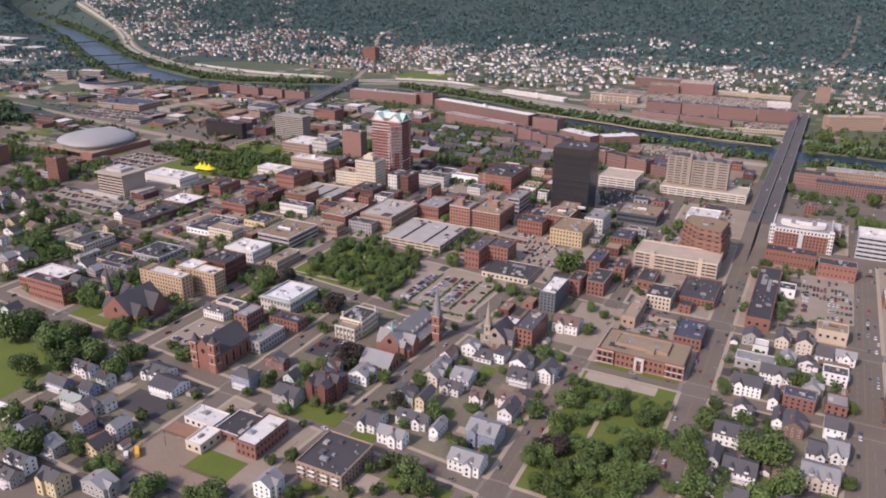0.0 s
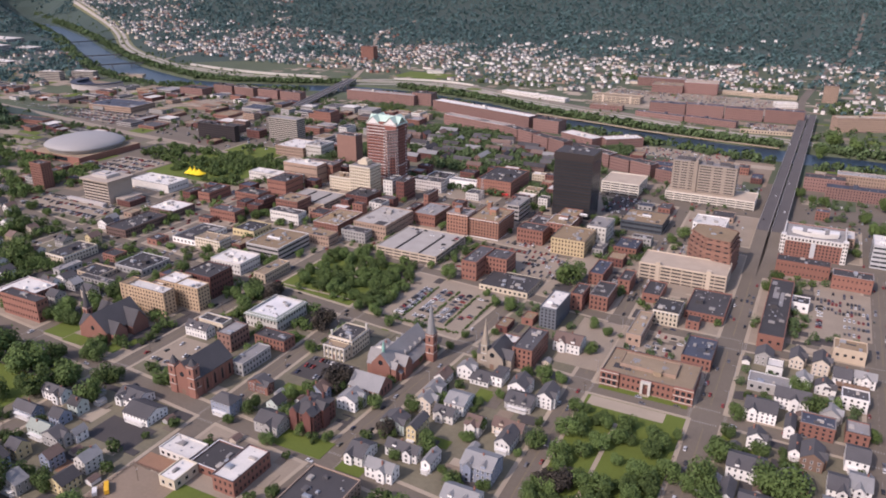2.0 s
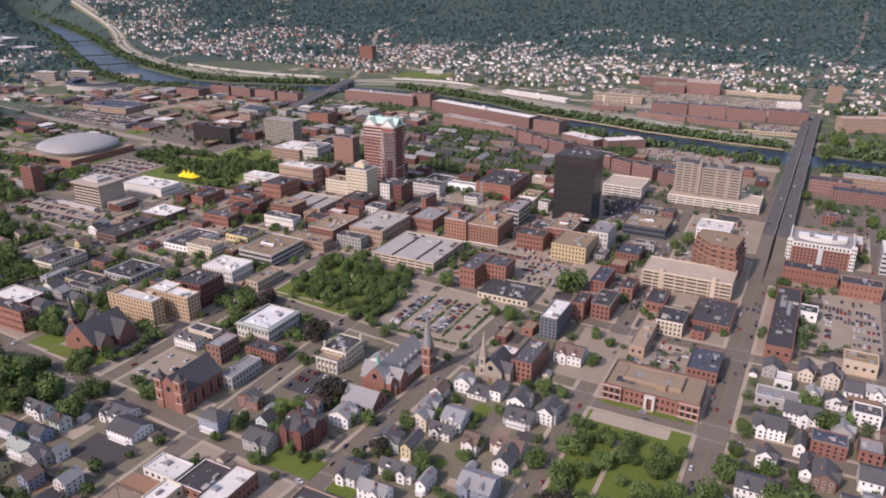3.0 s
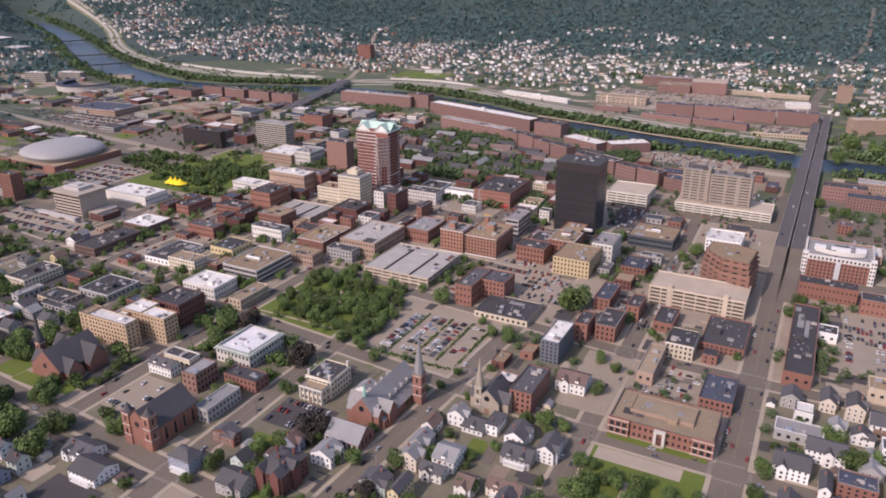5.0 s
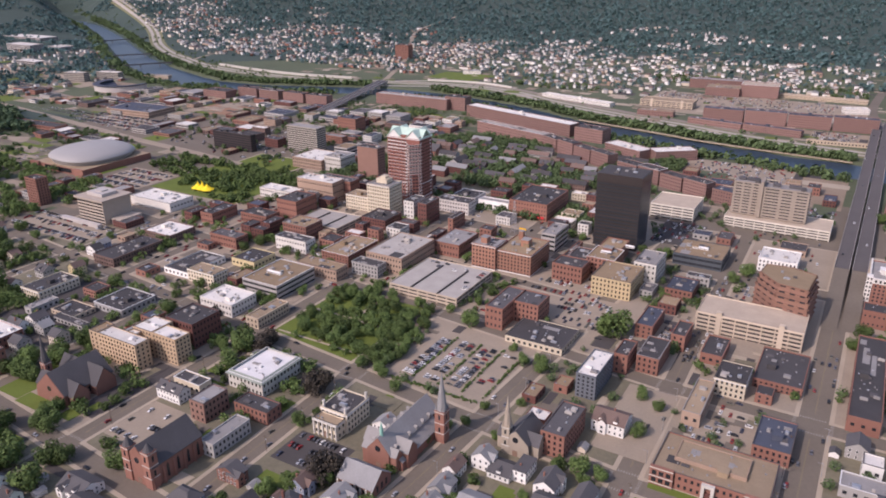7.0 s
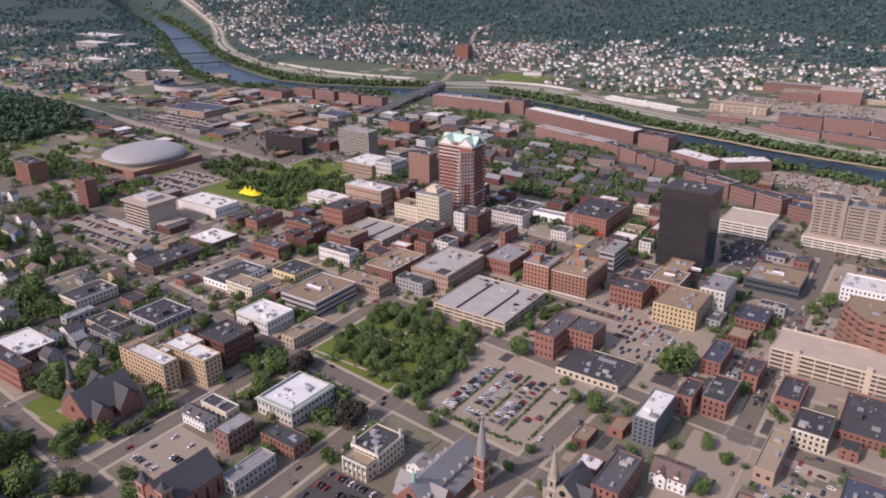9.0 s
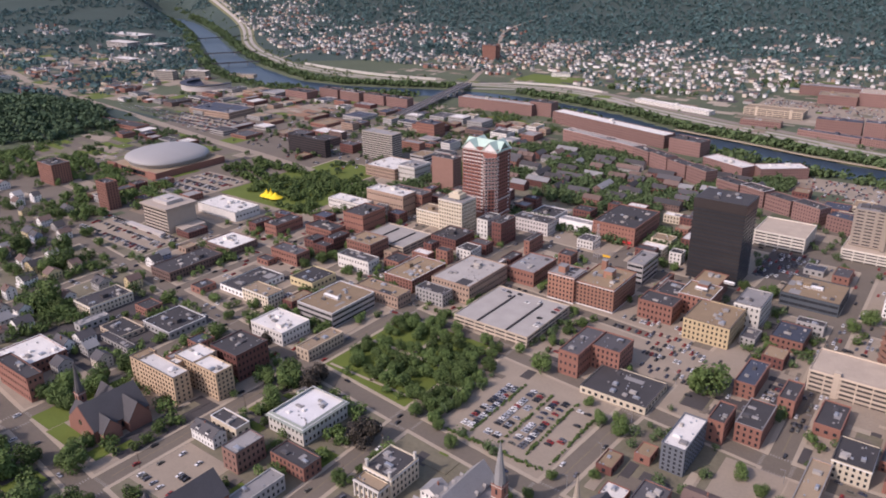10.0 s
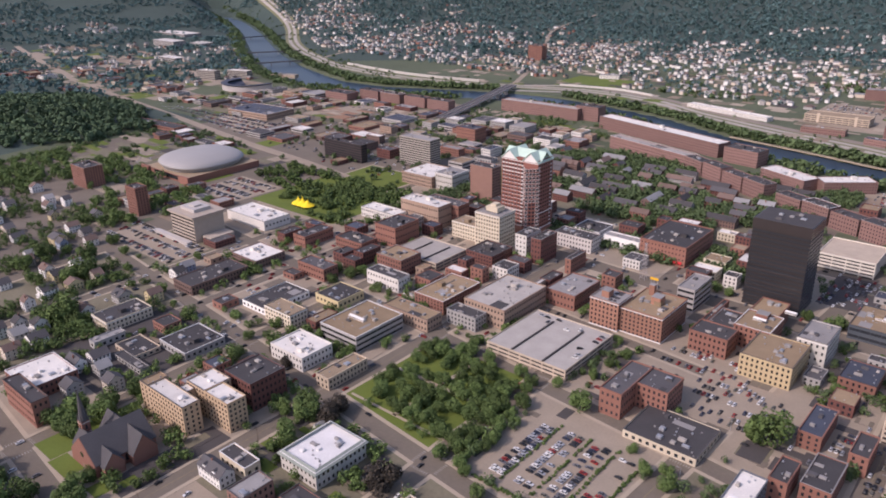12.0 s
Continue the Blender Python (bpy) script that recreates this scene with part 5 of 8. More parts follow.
church(-469, 345, 27, 35, 8, 20, "brick", "slate", "red brick church with dark slate roof and corner spire", towers=[(-17, -7, 4.6, 18, 20, "roof_slate")], transepts=[(-9, 11, 5, 14), (8, 14, 6, 17)])
church(-354, 321, 21, 34, 13, 23, "brick", "slate", "red brick church with two square front towers", towers=[(-8, -15, 5.5, 20, 6, "roof_slate"), (8, -15, 5.5, 22, 5, "roof_slate")])
church(-249, 394, 14, 50, 11, 19, "brick", "greyflat", "long grey-roofed brick cathedral with tall spire", towers=[(17, 14, 6.0, 20, 24.5, "roof_greyroof")], transepts=[(-13, 9, 7.5, 15), (-21, 6, 4, 13)], buttress=False, aisle=6.0)
spirelet = thing("spirelet", -242, 398, 18.4, "small green copper spirelet on a church ridge", "spirelet")
part("shaft", Geo().tube(0, 0, -1.5, 1.1, 3, 0.9, 8).tube(0, 0, 3, 1.2, 9, 0.06, 8), M["copper"], spirelet)
hall = thing("chapel", -241, 380, 0.15, "brick chapel hall with wide grey roof and brick piers", "chapel")
claim(-252, 371.5, -230, 388.5)
part("wall", Geo().box(-11, -8.4, -0.25, 11, 8.4, 5.6).prism(-11, 11, -8.4, 8.4, 5.6, 12.3, "x"), M["brick"], hall)
fold(hall, 6.7, 8.4, 11.5, 5.6, 0.5, 0.3, M["roof_greyroof"], "x")
for i in range(7):
    part("pier", Geo().box(-10.9 + 3.6 * i - 0.45, -9.0, -0.2, -10.9 + 3.6 * i + 0.45, -8.35, 4.7), M["stone"], hall, "pale stone pier")
    if i < 6:
        part("window", Geo().box(-9.1 + 3.6 * i - 0.8, -8.48, 1.4, -9.1 + 3.6 * i + 0.8, -8.3, 4.2), M["glass"], hall)
for v in (-4, 0, 4):
    part("window", Geo().box(10.9, v - 0.8, 1.6, 11.08, v + 0.8, 5.4), M["glass"], hall)
church(-190, 440, 15, 22, 9, 16, "churchstone", "slate", "small tan stone church with slender spire", towers=[(-6, -9, 4.5, 17, 19, "churchstone")], transepts=[(-3, 9, 5, 13)])


def arena():
    """The oval-roofed sports arena with brick base walls."""
    root = thing("arena", -937, 727, 0.1, "large arena with pale domed metal roof and brick base", "arena")
    claim(-985, 670, -888, 785)
    a, b = 45, 50
    def ring(r, z, k=56):
        out = []
        for t in np.linspace(0, 2 * math.pi, k + 1)[:-1]:
            x, y = a * r * math.copysign(abs(math.cos(t)) ** 0.8, math.cos(t)), b * r * math.copysign(abs(math.sin(t)) ** 0.8, math.sin(t))
            out.append((x, y, z))
        return out
    part("base_wall", Geo().box(-a - 4, -b - 2, -0.25, a + 4, b + 2, 8), M["brick"], root)
    part("terrace", Geo().box(-a - 3.4, -b - 1.4, 8, a + 3.4, b + 1.4, 8.15), M["roof_tangravel"], root)
    part("upper_wall", Geo().solid(ring(0.94, 8.1), ring(1.0, 14.2)), M["arena"], root, "grey metal upper wall")
    g = Geo()
    prof = [(1.02, 14.0), (1.03, 14.9)] + [(1.02 * math.cos(q), 14.9 + 10.5 * math.sin(q)) for q in np.linspace(0.12, 1.45, 10)]
    n = 56
    for r, z in prof:
        g.v += [(x, y, zz - 0.035 * x * r) for x, y, zz in ring(r, z)]
    g.f = [(n * k + i, n * k + (i + 1) % n, n * k + n + (i + 1) % n, n * k + n + i) for k in range(len(prof) - 1) for i in range(n)] + [tuple(range(n * (len(prof) - 1), n * len(prof)))]
    g.m = [0] * len(g.f)
    part("roof", g.mesh("roof", [M["arena"]], True), None, root, "smooth pale grey metal dome")
    for s in (-1, 1):
        part("entrance", Geo().box(s * a - 9, -b - 5, -0.1, s * a + 9, -b - 1.9, 9.5), M["brick"], root)
    part("glass_front", Geo().box(-a * 0.6, -b - 2.3, 2, a * 0.6, -b - 1.9, 7), M["glass"], root)

arena()


def mill(cx, cy, l, d, h, turn, roof="dark", wall="hazebrick", label="long red brick mill building with rows of windows"):
    return block_building(cx - l / 2, cy - d / 2, l, d, h, wall, roof, "mill_building", label, False, 0.0, turn)


def mill_row(x0, y0, x1, y1, d, h, n, roof="dark"):
    """A row of mill blocks that step along a bent street, with stair towers between them."""
    turn = math.degrees(math.atan2(y1 - y0, x1 - x0))
    l = math.hypot(x1 - x0, y1 - y0) / n
    for i in range(n):
        k = (i + 0.5) / n
        mill(x0 + (x1 - x0) * k, y0 + (y1 - y0) * k, l - 2.5, d, h + (1.5 if i % 2 else 0), turn, roof)


mill_row(-447, 1103, -325, 1033, 17, 17, 4)
mill_row(-312, 1024, -190, 968, 17, 16, 4)
mill_row(-186, 966, -120, 945, 17, 15, 2, "bluedark")
mill(-508, 1126, 138, 17, 16, -17, "concrete")
mill(-540, 1215, 220, 24, 18, -17, "white", label="very long brick mill with bright white roof")
mill(-402, 1170, 46, 26, 19, -10)
mill(-330, 1110, 62, 24, 13, -25, "white", label="low mill wing with white roof")
mill(-272, 1120, 58, 24, 13, 38, "white", label="low mill wing with white roof")
mill(-775, 1266, 150, 20, 18, 0, "concrete")
mill(-690, 1280, 40, 24, 22, 0)
for cx in (-1105, -1050, -990, -935):
    mill(cx, 1196, 48, 18, 17, 0)
mill(-1160, 1170, 60, 30, 12, 0, "dark", label="dark-roofed mill shed by the river")
mill_row(-296, 1407, -40, 1420, 20, 19, 4, "bluedark")
mill_row(-310, 1368, -136, 1337, 14, 8, 2, "bluedark")
mill(-371, 1396, 60, 16, 8, 2, "tangravel")
block_building(-420, 1468, 92, 34, 12, "garage", "tangravel", "parking_garage", "tan open parking garage beyond the river", False, 0.0)
mill(-312, 1652, 62, 44, 15, 4, "tangravel", label="red brick factory beyond the mills")
mill(-248, 1668, 66, 48, 22, 4, "tanroof", label="tall red brick factory beyond the mills")
mill(-330, 1720, 120, 24, 17, 4, "greyflat", label="red brick factory beyond the mills")
mill(-140, 1672, 150, 16, 6, -3, "tanroof", "tanwall", "long low tan building")
mill(-80, 1572, 38, 22, 8, 20, "white", "whitewall", "white hall with bright roof")
mill(45, 1405, 90, 22, 22, 25, "tanroof", "tanbrick", "tan office block near the bridge end")
mill(110, 1470, 100, 20, 20, 0, "greyflat", "tanbrick", "tan office block near the bridge end")
mill(2, 1010, 44, 20, 16, 0, "dark")
mill(60, 985, 110, 18, 13, 0, "bluedark")
mill(70, 1040, 110, 18, 16, 0, "greyflat", "tanbrick", "tan brick mill with rows of windows")
for cx, cy, w, d, h in ((-1144, 1800, 40, 22, 34), (-8, 1670, 26, 24, 32)):
    block_building(cx - w / 2, cy - d / 2, w, d, h, "brick" if w > 30 else "tanbrick", "dark", "apartment_tower", "far brown brick apartment slab", False, 0.0)


def lattice_mast(x, y, h):
    root = thing("radio_mast", x, y, 0.15, "grey steel lattice mast on a downtown roof", "mast")
    for i in range(4):
        t = 0.785 + 1.5708 * i
        part("leg", Geo().solid([(3.2 * math.cos(t) + 0.25 * math.cos(s), 3.2 * math.sin(t) + 0.25 * math.sin(s), -0.2) for s in (0, 2.1, 4.2)],
                                [(0.7 * math.cos(t) + 0.15 * math.cos(s), 0.7 * math.sin(t) + 0.15 * math.sin(s), h) for s in (0, 2.1, 4.2)]), M["steel"], root)
    for j in range(8):
        z = h * (j + 0.5) / 8
        r = 3.2 - 2.5 * z / h
        q = r * 0.707
        g = Geo().box(-q, -q - 0.1, z, q, -q + 0.1, z + 0.25).box(-q, q - 0.1, z, q, q + 0.1, z + 0.25).box(-q - 0.1, -q, z, -q + 0.1, q, z + 0.25).box(q - 0.1, -q, z, q + 0.1, q, z + 0.25)
        part("brace", g, M["steel"], root)
    part("platform", Geo().box(-1, -1, h - 0.4, 1, 1, h), M["steel"], root)


lattice_mast(-336, 762, 32)

root = thing("clock_tower", -470, 822, 0.1, "small brick clock tower with white belfry", "tower")
part("shaft", Geo().box(-2.6, -2.6, -0.2, 2.6, 2.6, 17), M["brick"], root)
part("belfry", Geo().box(-2.1, -2.1, 17, 2.1, 2.1, 24).box(-2.5, -2.5, 23.2, 2.5, 2.5, 23.8), M["trim"], root, "white wooden belfry")
part("cap", Geo().tube(0, 0, 24, 2.3, 29, 0.1, 8), M["roof_greyflat"], root)

root = thing("event_tent", -712, 708, 0.1, "bright yellow peaked event tent in a park", "tent")
for u, h in ((-8, 10.5), (-0.5, 12.5), (7, 9.5)):
    part("canopy", Geo().tube(u, 0, 3, 8, 5.6, 3.4, 12, turn=0.3).tube(u, 0, 5.6, 3.4, 8, 1.2, 12, turn=0.3).tube(u, 0, 8, 1.2, h, 0.1, 12), M["yellow_fabric"], root)
    part("pole", Geo().tube(u, 0, -0.2, 0.15, h + 0.6, 0.1, 6), M["metal"], root)
for u, v in ((-13, -3), (-9, -7), (-2, -7.5), (6, -7.5), (12.5, -3), (12.5, 4), (-13, 4)):
    part("guy_pole", Geo().tube(u, v, -0.2, 0.12, 3.1, 0.1, 6), M["metal"], root)

# ---- bridges and the river road ----


def bridge(name, x0, y0, x1, y1, width, z, label, twin=True):
    l = math.hypot(x1 - x0, y1 - y0)
    root = thing(name, x0, y0, 0, label, "bridge", turn=math.degrees(math.atan2(y1 - y0, x1 - x0)))
    for s in ((-1, 1) if twin else (0,)):
        c = s * (width / 2 + 1.4)
        part("deck", Geo().box(0, c - width / 2, z - 1.4, l, c + width / 2, z), M["deck"], root, "dark asphalt deck")
        for e in (-1, 1):
            q = c + e * (width / 2 + 0.16)
            part("parapet", Geo().box(0, q - 0.15, z - 1.4, l, q + 0.15, z + 0.9), M["concretewall"] if twin else M["roof_slate"], root)
        n = max(2, int(l / 45))
        for i in range(n + 1):
            u = 3 + (l - 6) * i / n
            part("pier", Geo().box(u - 1.2, c - width * 0.35, -9, u + 1.2, c + width * 0.35, z - 1.4), M["concretewall"], root)
    return root


bridge("road_bridge", -40, 800, -36, 1470, 11, 8, "long twin-deck concrete road bridge over the river")
bridge("road_bridge", -868, 1120, -958, 1436, 9, 8, "twin-deck road bridge with dark asphalt", True)
bridge("rail_bridge", -2195, 1640, -2130, 1800, 8, 5, "low dark bridge across the river", False)
bridge("rail_bridge", -1870, 1420, -1760, 1560, 8, 5, "low dark bridge across the river", False)
bridge("rail_bridge", -1690, 1290, -1590, 1450, 8, 5, "low dark bridge across the river", False)
for x0, z0, x1, z1 in ((-52.6, 0, -41.2, 8), (-38.8, 0, -27.4, 8)):
    g = Geo().solid([(x0, 690, -0.3), (x1, 690, -0.3), (x1, 802, -0.3), (x0, 802, -0.3)], [(x0, 690, 0.02), (x1, 690, 0.02), (x1, 802, 8.0), (x0, 802, 8.0)])
    setting("bridge_ramp", g, M["asphalt"], "asphalt ramp climbing to the bridge", "road")


def smooth(pts, n=6):
    """A rounder line through the same points."""
    p = [pts[0]] + list(pts) + [pts[-1]]
    out = []
    for a, b, c, d in zip(p, p[1:], p[2:], p[3:]):
        for i in range(n):
            t = i / n
            out.append(tuple(0.5 * (2 * b[k] + (c[k] - a[k]) * t + (2 * a[k] - 5 * b[k] + 4 * c[k] - d[k]) * t * t + (3 * b[k] - a[k] - 3 * c[k] + d[k]) * t ** 3) for k in (0, 1)))
    return out + [pts[-1]]


def road_strip(name, pts, width, mat, label, z=0.12, off=0.0, rise=0.0):
    """A road as a thin slab along a bent line, off to one side of it; rise lifts it as a wall."""
    pts = smooth(pts)
    left, right = [], []
    for k, (x, y) in enumerate(pts):
        ax, ay = pts[max(0, k - 1)]
        bx, by = pts[min(len(pts) - 1, k + 1)]
        l = math.hypot(bx - ax, by - ay)
        ux, uy = -(by - ay) / l, (bx - ax) / l
        for side, row in ((1, left), (-1, right)):
            u = off + side * width / 2
            px, py = x + ux * u, y + uy * u
            row.append((px, py, max(0.0, float(height(np.array(px), np.array(py)))) + z + rise + 4 * min(1.0, max(0.0, (py - 2000) / 300))))
    g = Geo()
    for (a, b), (c, d) in zip(zip(left, right), zip(left[1:], right[1:])):
        lo = lambda p: (p[0], p[1], p[2] - 1 - rise)
        g.face([b, d, c, a]).face([lo(b), lo(d), d, b]).face([a, c, lo(c), lo(a)])
    return setting(name, g, M[mat], label, "road" if not rise else "wall")


HIGHWAY = [(-2939, 2300), (-2520, 2090), (-2250, 1920), (-1973, 1706), (-1780, 1585), (-1628, 1512), (-1484, 1450), (-1255, 1412), (-1090, 1428), (-975, 1462), (-810, 1500), (-680, 1480), (-567, 1420), (-426, 1366), (-324, 1338), (-211, 1300), (-48, 1270), (83, 1256), (300, 1250), (700, 1255)]
for off in (-8.5, 8.5):
    road_strip("road", HIGHWAY, 9.5, "highway", "pale concrete highway carriageway along the river", 0.3, off)
road_strip("verge", HIGHWAY, 44, "verge", "dry grass verge along the highway", 0.16)
road_strip("retaining_wall", [(-1480, 1478), (-1330, 1452), (-1200, 1445), (-1060, 1462)], 2.5, "stone", "pale concrete wall beside the highway", 0.2, 0.0, 5.0)
road_strip("retaining_wall", [(-700, 1520), (-790, 1538), (-900, 1520)], 2.0, "stone", "pale concrete wall beside the highway", 0.2, 0.0, 3.5)
road_strip("road", [(-960, 1480), (-880, 1530), (-780, 1555), (-690, 1520)], 9, "highway", "highway slip road", 0.34)
road_strip("road", [(-1130, 1400), (-1040, 1400), (-950, 1420), (-860, 1460)], 9, "highway", "highway slip road", 0.34)
road_strip("road", [(-36, 1465), (-52, 1560), (-55, 1660), (-43, 1871), (-30, 2122), (30, 2586), (60, 3440)], 15, "asphalt", "street climbing away from the bridge", 0.36)
AVENUE = [(-2500, 1110), (-1961, 1001), (-1858, 971), (-1640, 935), (-1431, 903), (-1117, 861), (-981, 842), (-880, 832), (-760, 815)]
road_strip("road", AVENUE, 15, "lot", "wide commercial avenue", 0.3)
for k in range(0, 60):
    q = smooth(AVENUE, 8)
    if k < len(q):
        claim(q[k][0] - 20, q[k][1] - 9, q[k][0] + 20, q[k][1] + 9)
road_strip("road", [(-985, 1480), (-1060, 1640), (-1190, 1900), (-1420, 2300), (-1500, 2700)], 11, "lot", "street running up the far hill", 0.3)
road_strip("road", [(-1628, 1530), (-1760, 1900), (-1950, 2500)], 9, "lot", "street running up the far hill", 0.3)
road_strip("rail_line", [(-2150, 1600), (-1987, 1457), (-1788, 1264), (-1620, 1120), (-1500, 1040), (-1400, 1020)], 12, "rail", "curving gravel rail line among trees", 0.25)
road_strip("rail_line", HIGHWAY[10:16], 16, "rail", "gravel rail line beside the highway", 0.2, 28)
road_strip("sand_bank", [(-470, 1300), (-330, 1266), (-270, 1248), (-185, 1234), (-107, 1225), (-62, 1219)], 5, "sand", "pale sandy strip at the water's edge", 0.12, -2)
mill(-533, 1452, 154, 16, 6, -16, "white", "whitewall", "long white-roofed rail shed")
block_building(-128, 1306, 80, 1.2, 5.5, "tanwall", "tanroof", "retaining_wall", "tan wall below a mill parking lot", False, 0.0, 6, plain=True)
patch("parking_lot", -425, 1434, -60, 1640, "lot", "parking lots behind the long mill", 0.12)
patch("parking_lot", -128, 1314, -50, 1396, "lot", "parking lot between mills", 0.12)
patch("sports_field", -930, 1560, -800, 1650, "grass", "green sports field below houses", 0.3)
mill(-862, 1652, 40, 18, 7, 20, "greyroof", "whitewall", "grey-roofed sports hall by a field")

# ---- trees ----
def street_tree(x, y, r, kind=0, label="full-leaved green street tree beside buildings"):
    """A tree, moved off any building that stands on its spot."""
    for k in range(9):
        if is_free(x + 0.3 * k, y - k, x + 0.3 * k, y - k, min(1.5, r * 0.3)):
            return tree(x + 0.3 * k, y - k, r, kind, label=label)


street_tree(-376, 205, 9.8, 1)
street_tree(-363, 213, 10.9, 2)
street_tree(-356, 220, 7.0, 3)
street_tree(-341, 221, 7.6, 4)
street_tree(-402, 225, 9.2, 5)
street_tree(-428, 278, 12.6, 0)
street_tree(-460, 289, 10.4, 1)
street_tree(-417, 294, 9.9, 2)
street_tree(-391, 288, 10.8, 3)
street_tree(-402, 307, 8.1, 4)
street_tree(-394, 313, 7.2, 5)
street_tree(-365, 324, 8.3, 0)
street_tree(-314, 215, 7.3, 1)
street_tree(-305, 213, 6.1, 2)
street_tree(-279, 209, 8.5, 3)
street_tree(-277, 218, 5.9, 4)
street_tree(-243, 223, 8.6, 5)
street_tree(-251, 218, 7.9, 0)
street_tree(-445, 261, 10.0, 1)
street_tree(-494, 288, 15.8, 2)
street_tree(-496, 307, 12.6, 3)
street_tree(-459, 297, 13.3, 4)
street_tree(-336, 246, 6.2, 5)
street_tree(-322, 212, 4.8, 0)
street_tree(-293, 326, 6.8, 1)
street_tree(-265, 328, 7.8, 2)
street_tree(-282, 348, 6.1, 3)
street_tree(-262, 303, 5.3, 4)
street_tree(-271, 358, 7.0, 5)
street_tree(-261, 372, 11.1, 6, label="large dark copper-leaved beech tree")
street_tree(-253, 324, 5.0, 1)
street_tree(-213, 327, 9.2, 2)
street_tree(-207, 343, 7.5, 6, label="large dark copper-leaved beech tree")
street_tree(-237, 361, 5.6, 4)
street_tree(-227, 363, 5.9, 5)
street_tree(-206, 373, 6.7, 0)
street_tree(-179, 340, 8.0, 1)
street_tree(-191, 325, 4.3, 2)
street_tree(-162, 284, 9.2, 3)
street_tree(-152, 277, 7.7, 4)
street_tree(-231, 269, 4.9, 5)
street_tree(-210, 245, 5.5, 0)
street_tree(-162, 370, 7.2, 1)
street_tree(-161, 359, 4.1, 2)
street_tree(-152, 319, 6.2, 3)
street_tree(-193, 385, 6.0, 4)
street_tree(-147, 443, 7.2, 5)
street_tree(-135, 444, 5.5, 0)
street_tree(-157, 441, 5.5, 1)
street_tree(-125, 372, 7.4, 2)
street_tree(-110, 365, 8.0, 3)
street_tree(-113, 391, 7.6, 4)
street_tree(-109, 404, 6.6, 5)
street_tree(-110, 342, 7.0, 6, label="large dark copper-leaved beech tree")
street_tree(-112, 327, 6.8, 1)
street_tree(-101, 344, 8.3, 6, label="large dark copper-leaved beech tree")
street_tree(-92, 351, 7.7, 3)
street_tree(-82, 349, 7.7, 4)
street_tree(-80, 328, 8.0, 5)
street_tree(-90, 320, 7.3, 0)
street_tree(-68, 330, 8.0, 1)
street_tree(-56, 330, 8.0, 2)
street_tree(-50, 345, 7.5, 3)
street_tree(-98, 308, 7.8, 4)
street_tree(-69, 372, 7.2, 5)
street_tree(-60, 365, 7.1, 0)
street_tree(-53, 378, 7.3, 1)
street_tree(-63, 402, 6.9, 2)
street_tree(-85, 398, 6.8, 3)
street_tree(-59, 318, 7.8, 4)
street_tree(-73, 310, 8.4, 5)
street_tree(-89, 303, 7.7, 0)
street_tree(-28, 455, 6.2, 1)
street_tree(-32, 407, 8.4, 2)
street_tree(-36, 379, 10.1, 3)
street_tree(-30, 363, 8.8, 4)
street_tree(-28, 341, 10.1, 5)
street_tree(-14, 346, 8.5, 0)
street_tree(-5, 391, 11.0, 1)
street_tree(6, 389, 12.4, 2)
street_tree(14, 366, 10.5, 3)
street_tree(4, 502, 7.6, 4)
street_tree(14, 482, 8.6, 5)
street_tree(23, 490, 6.6, 0)
street_tree(46, 467, 4.7, 1)
street_tree(45, 385, 4.8, 2)
street_tree(5, 349, 9.5, 3)
street_tree(-319, 437, 10.4, 6, label="large dark copper-leaved beech tree")
street_tree(-402, 455, 10.4, 5)
street_tree(-364, 424, 9.7, 0)
street_tree(-390, 430, 9.0, 1)
street_tree(-389, 470, 7.3, 6, label="large dark copper-leaved beech tree")
street_tree(-508, 360, 10.1, 3)
street_tree(-501, 381, 9.1, 4)
street_tree(-499, 401, 8.2, 5)
street_tree(-491, 354, 7.3, 0)
street_tree(-429, 327, 7.6, 1)
street_tree(-512, 352, 7.5, 2)
street_tree(-440, 326, 6.7, 3)
street_tree(-370, 575, 5.8, 4)
street_tree(-276, 563, 8.6, 5)
street_tree(-179, 600, 14.9, 0)
street_tree(-139, 532, 5.3, 1)
street_tree(-126, 523, 4.7, 2)
street_tree(-130, 492, 5.9, 3)
street_tree(-206, 529, 6.4, 4)
street_tree(-277, 462, 5.2, 5)
street_tree(-220, 533, 5.5, 0)
street_tree(-24, 688, 7.0, 1)
street_tree(-29, 665, 5.7, 2)
street_tree(-25, 613, 5.8, 3)
street_tree(-25, 589, 5.1, 4)
street_tree(-54, 624, 4.3, 5)
street_tree(-198, 449, 4.4, 0)
street_tree(-200, 486, 3.7, 1)
street_tree(-218, 472, 3.7, 2)
street_tree(-220, 453, 4.0, 3)
street_tree(-228, 444, 4.0, 4)
street_tree(-163, 677, 5.3, 5)
street_tree(-179, 779, 8.0, 0)
street_tree(-186, 770, 6.6, 1)
street_tree(-115, 761, 7.7, 2)
street_tree(-123, 742, 6.3, 3)
street_tree(-5, 1179, 11.5, 4)
street_tree(6, 1264, 14.3, 5)
street_tree(37, 1239, 14.0, 0)
street_tree(5, 939, 7.7, 1)
street_tree(-21, 966, 7.1, 2)
street_tree(-7, 950, 6.2, 3)
street_tree(56, 853, 10.6, 4)
street_tree(68, 948, 10.9, 5)
street_tree(46, 896, 8.9, 0)
street_tree(71, 844, 9.8, 1)
street_tree(37, 784, 5.2, 2)
street_tree(-641, 415, 15.1, 3)
street_tree(-615, 415, 6.9, 4)
street_tree(-647, 405, 10.2, 5)
street_tree(-627, 418, 8.9, 0)
street_tree(-729, 432, 8.0, 1)
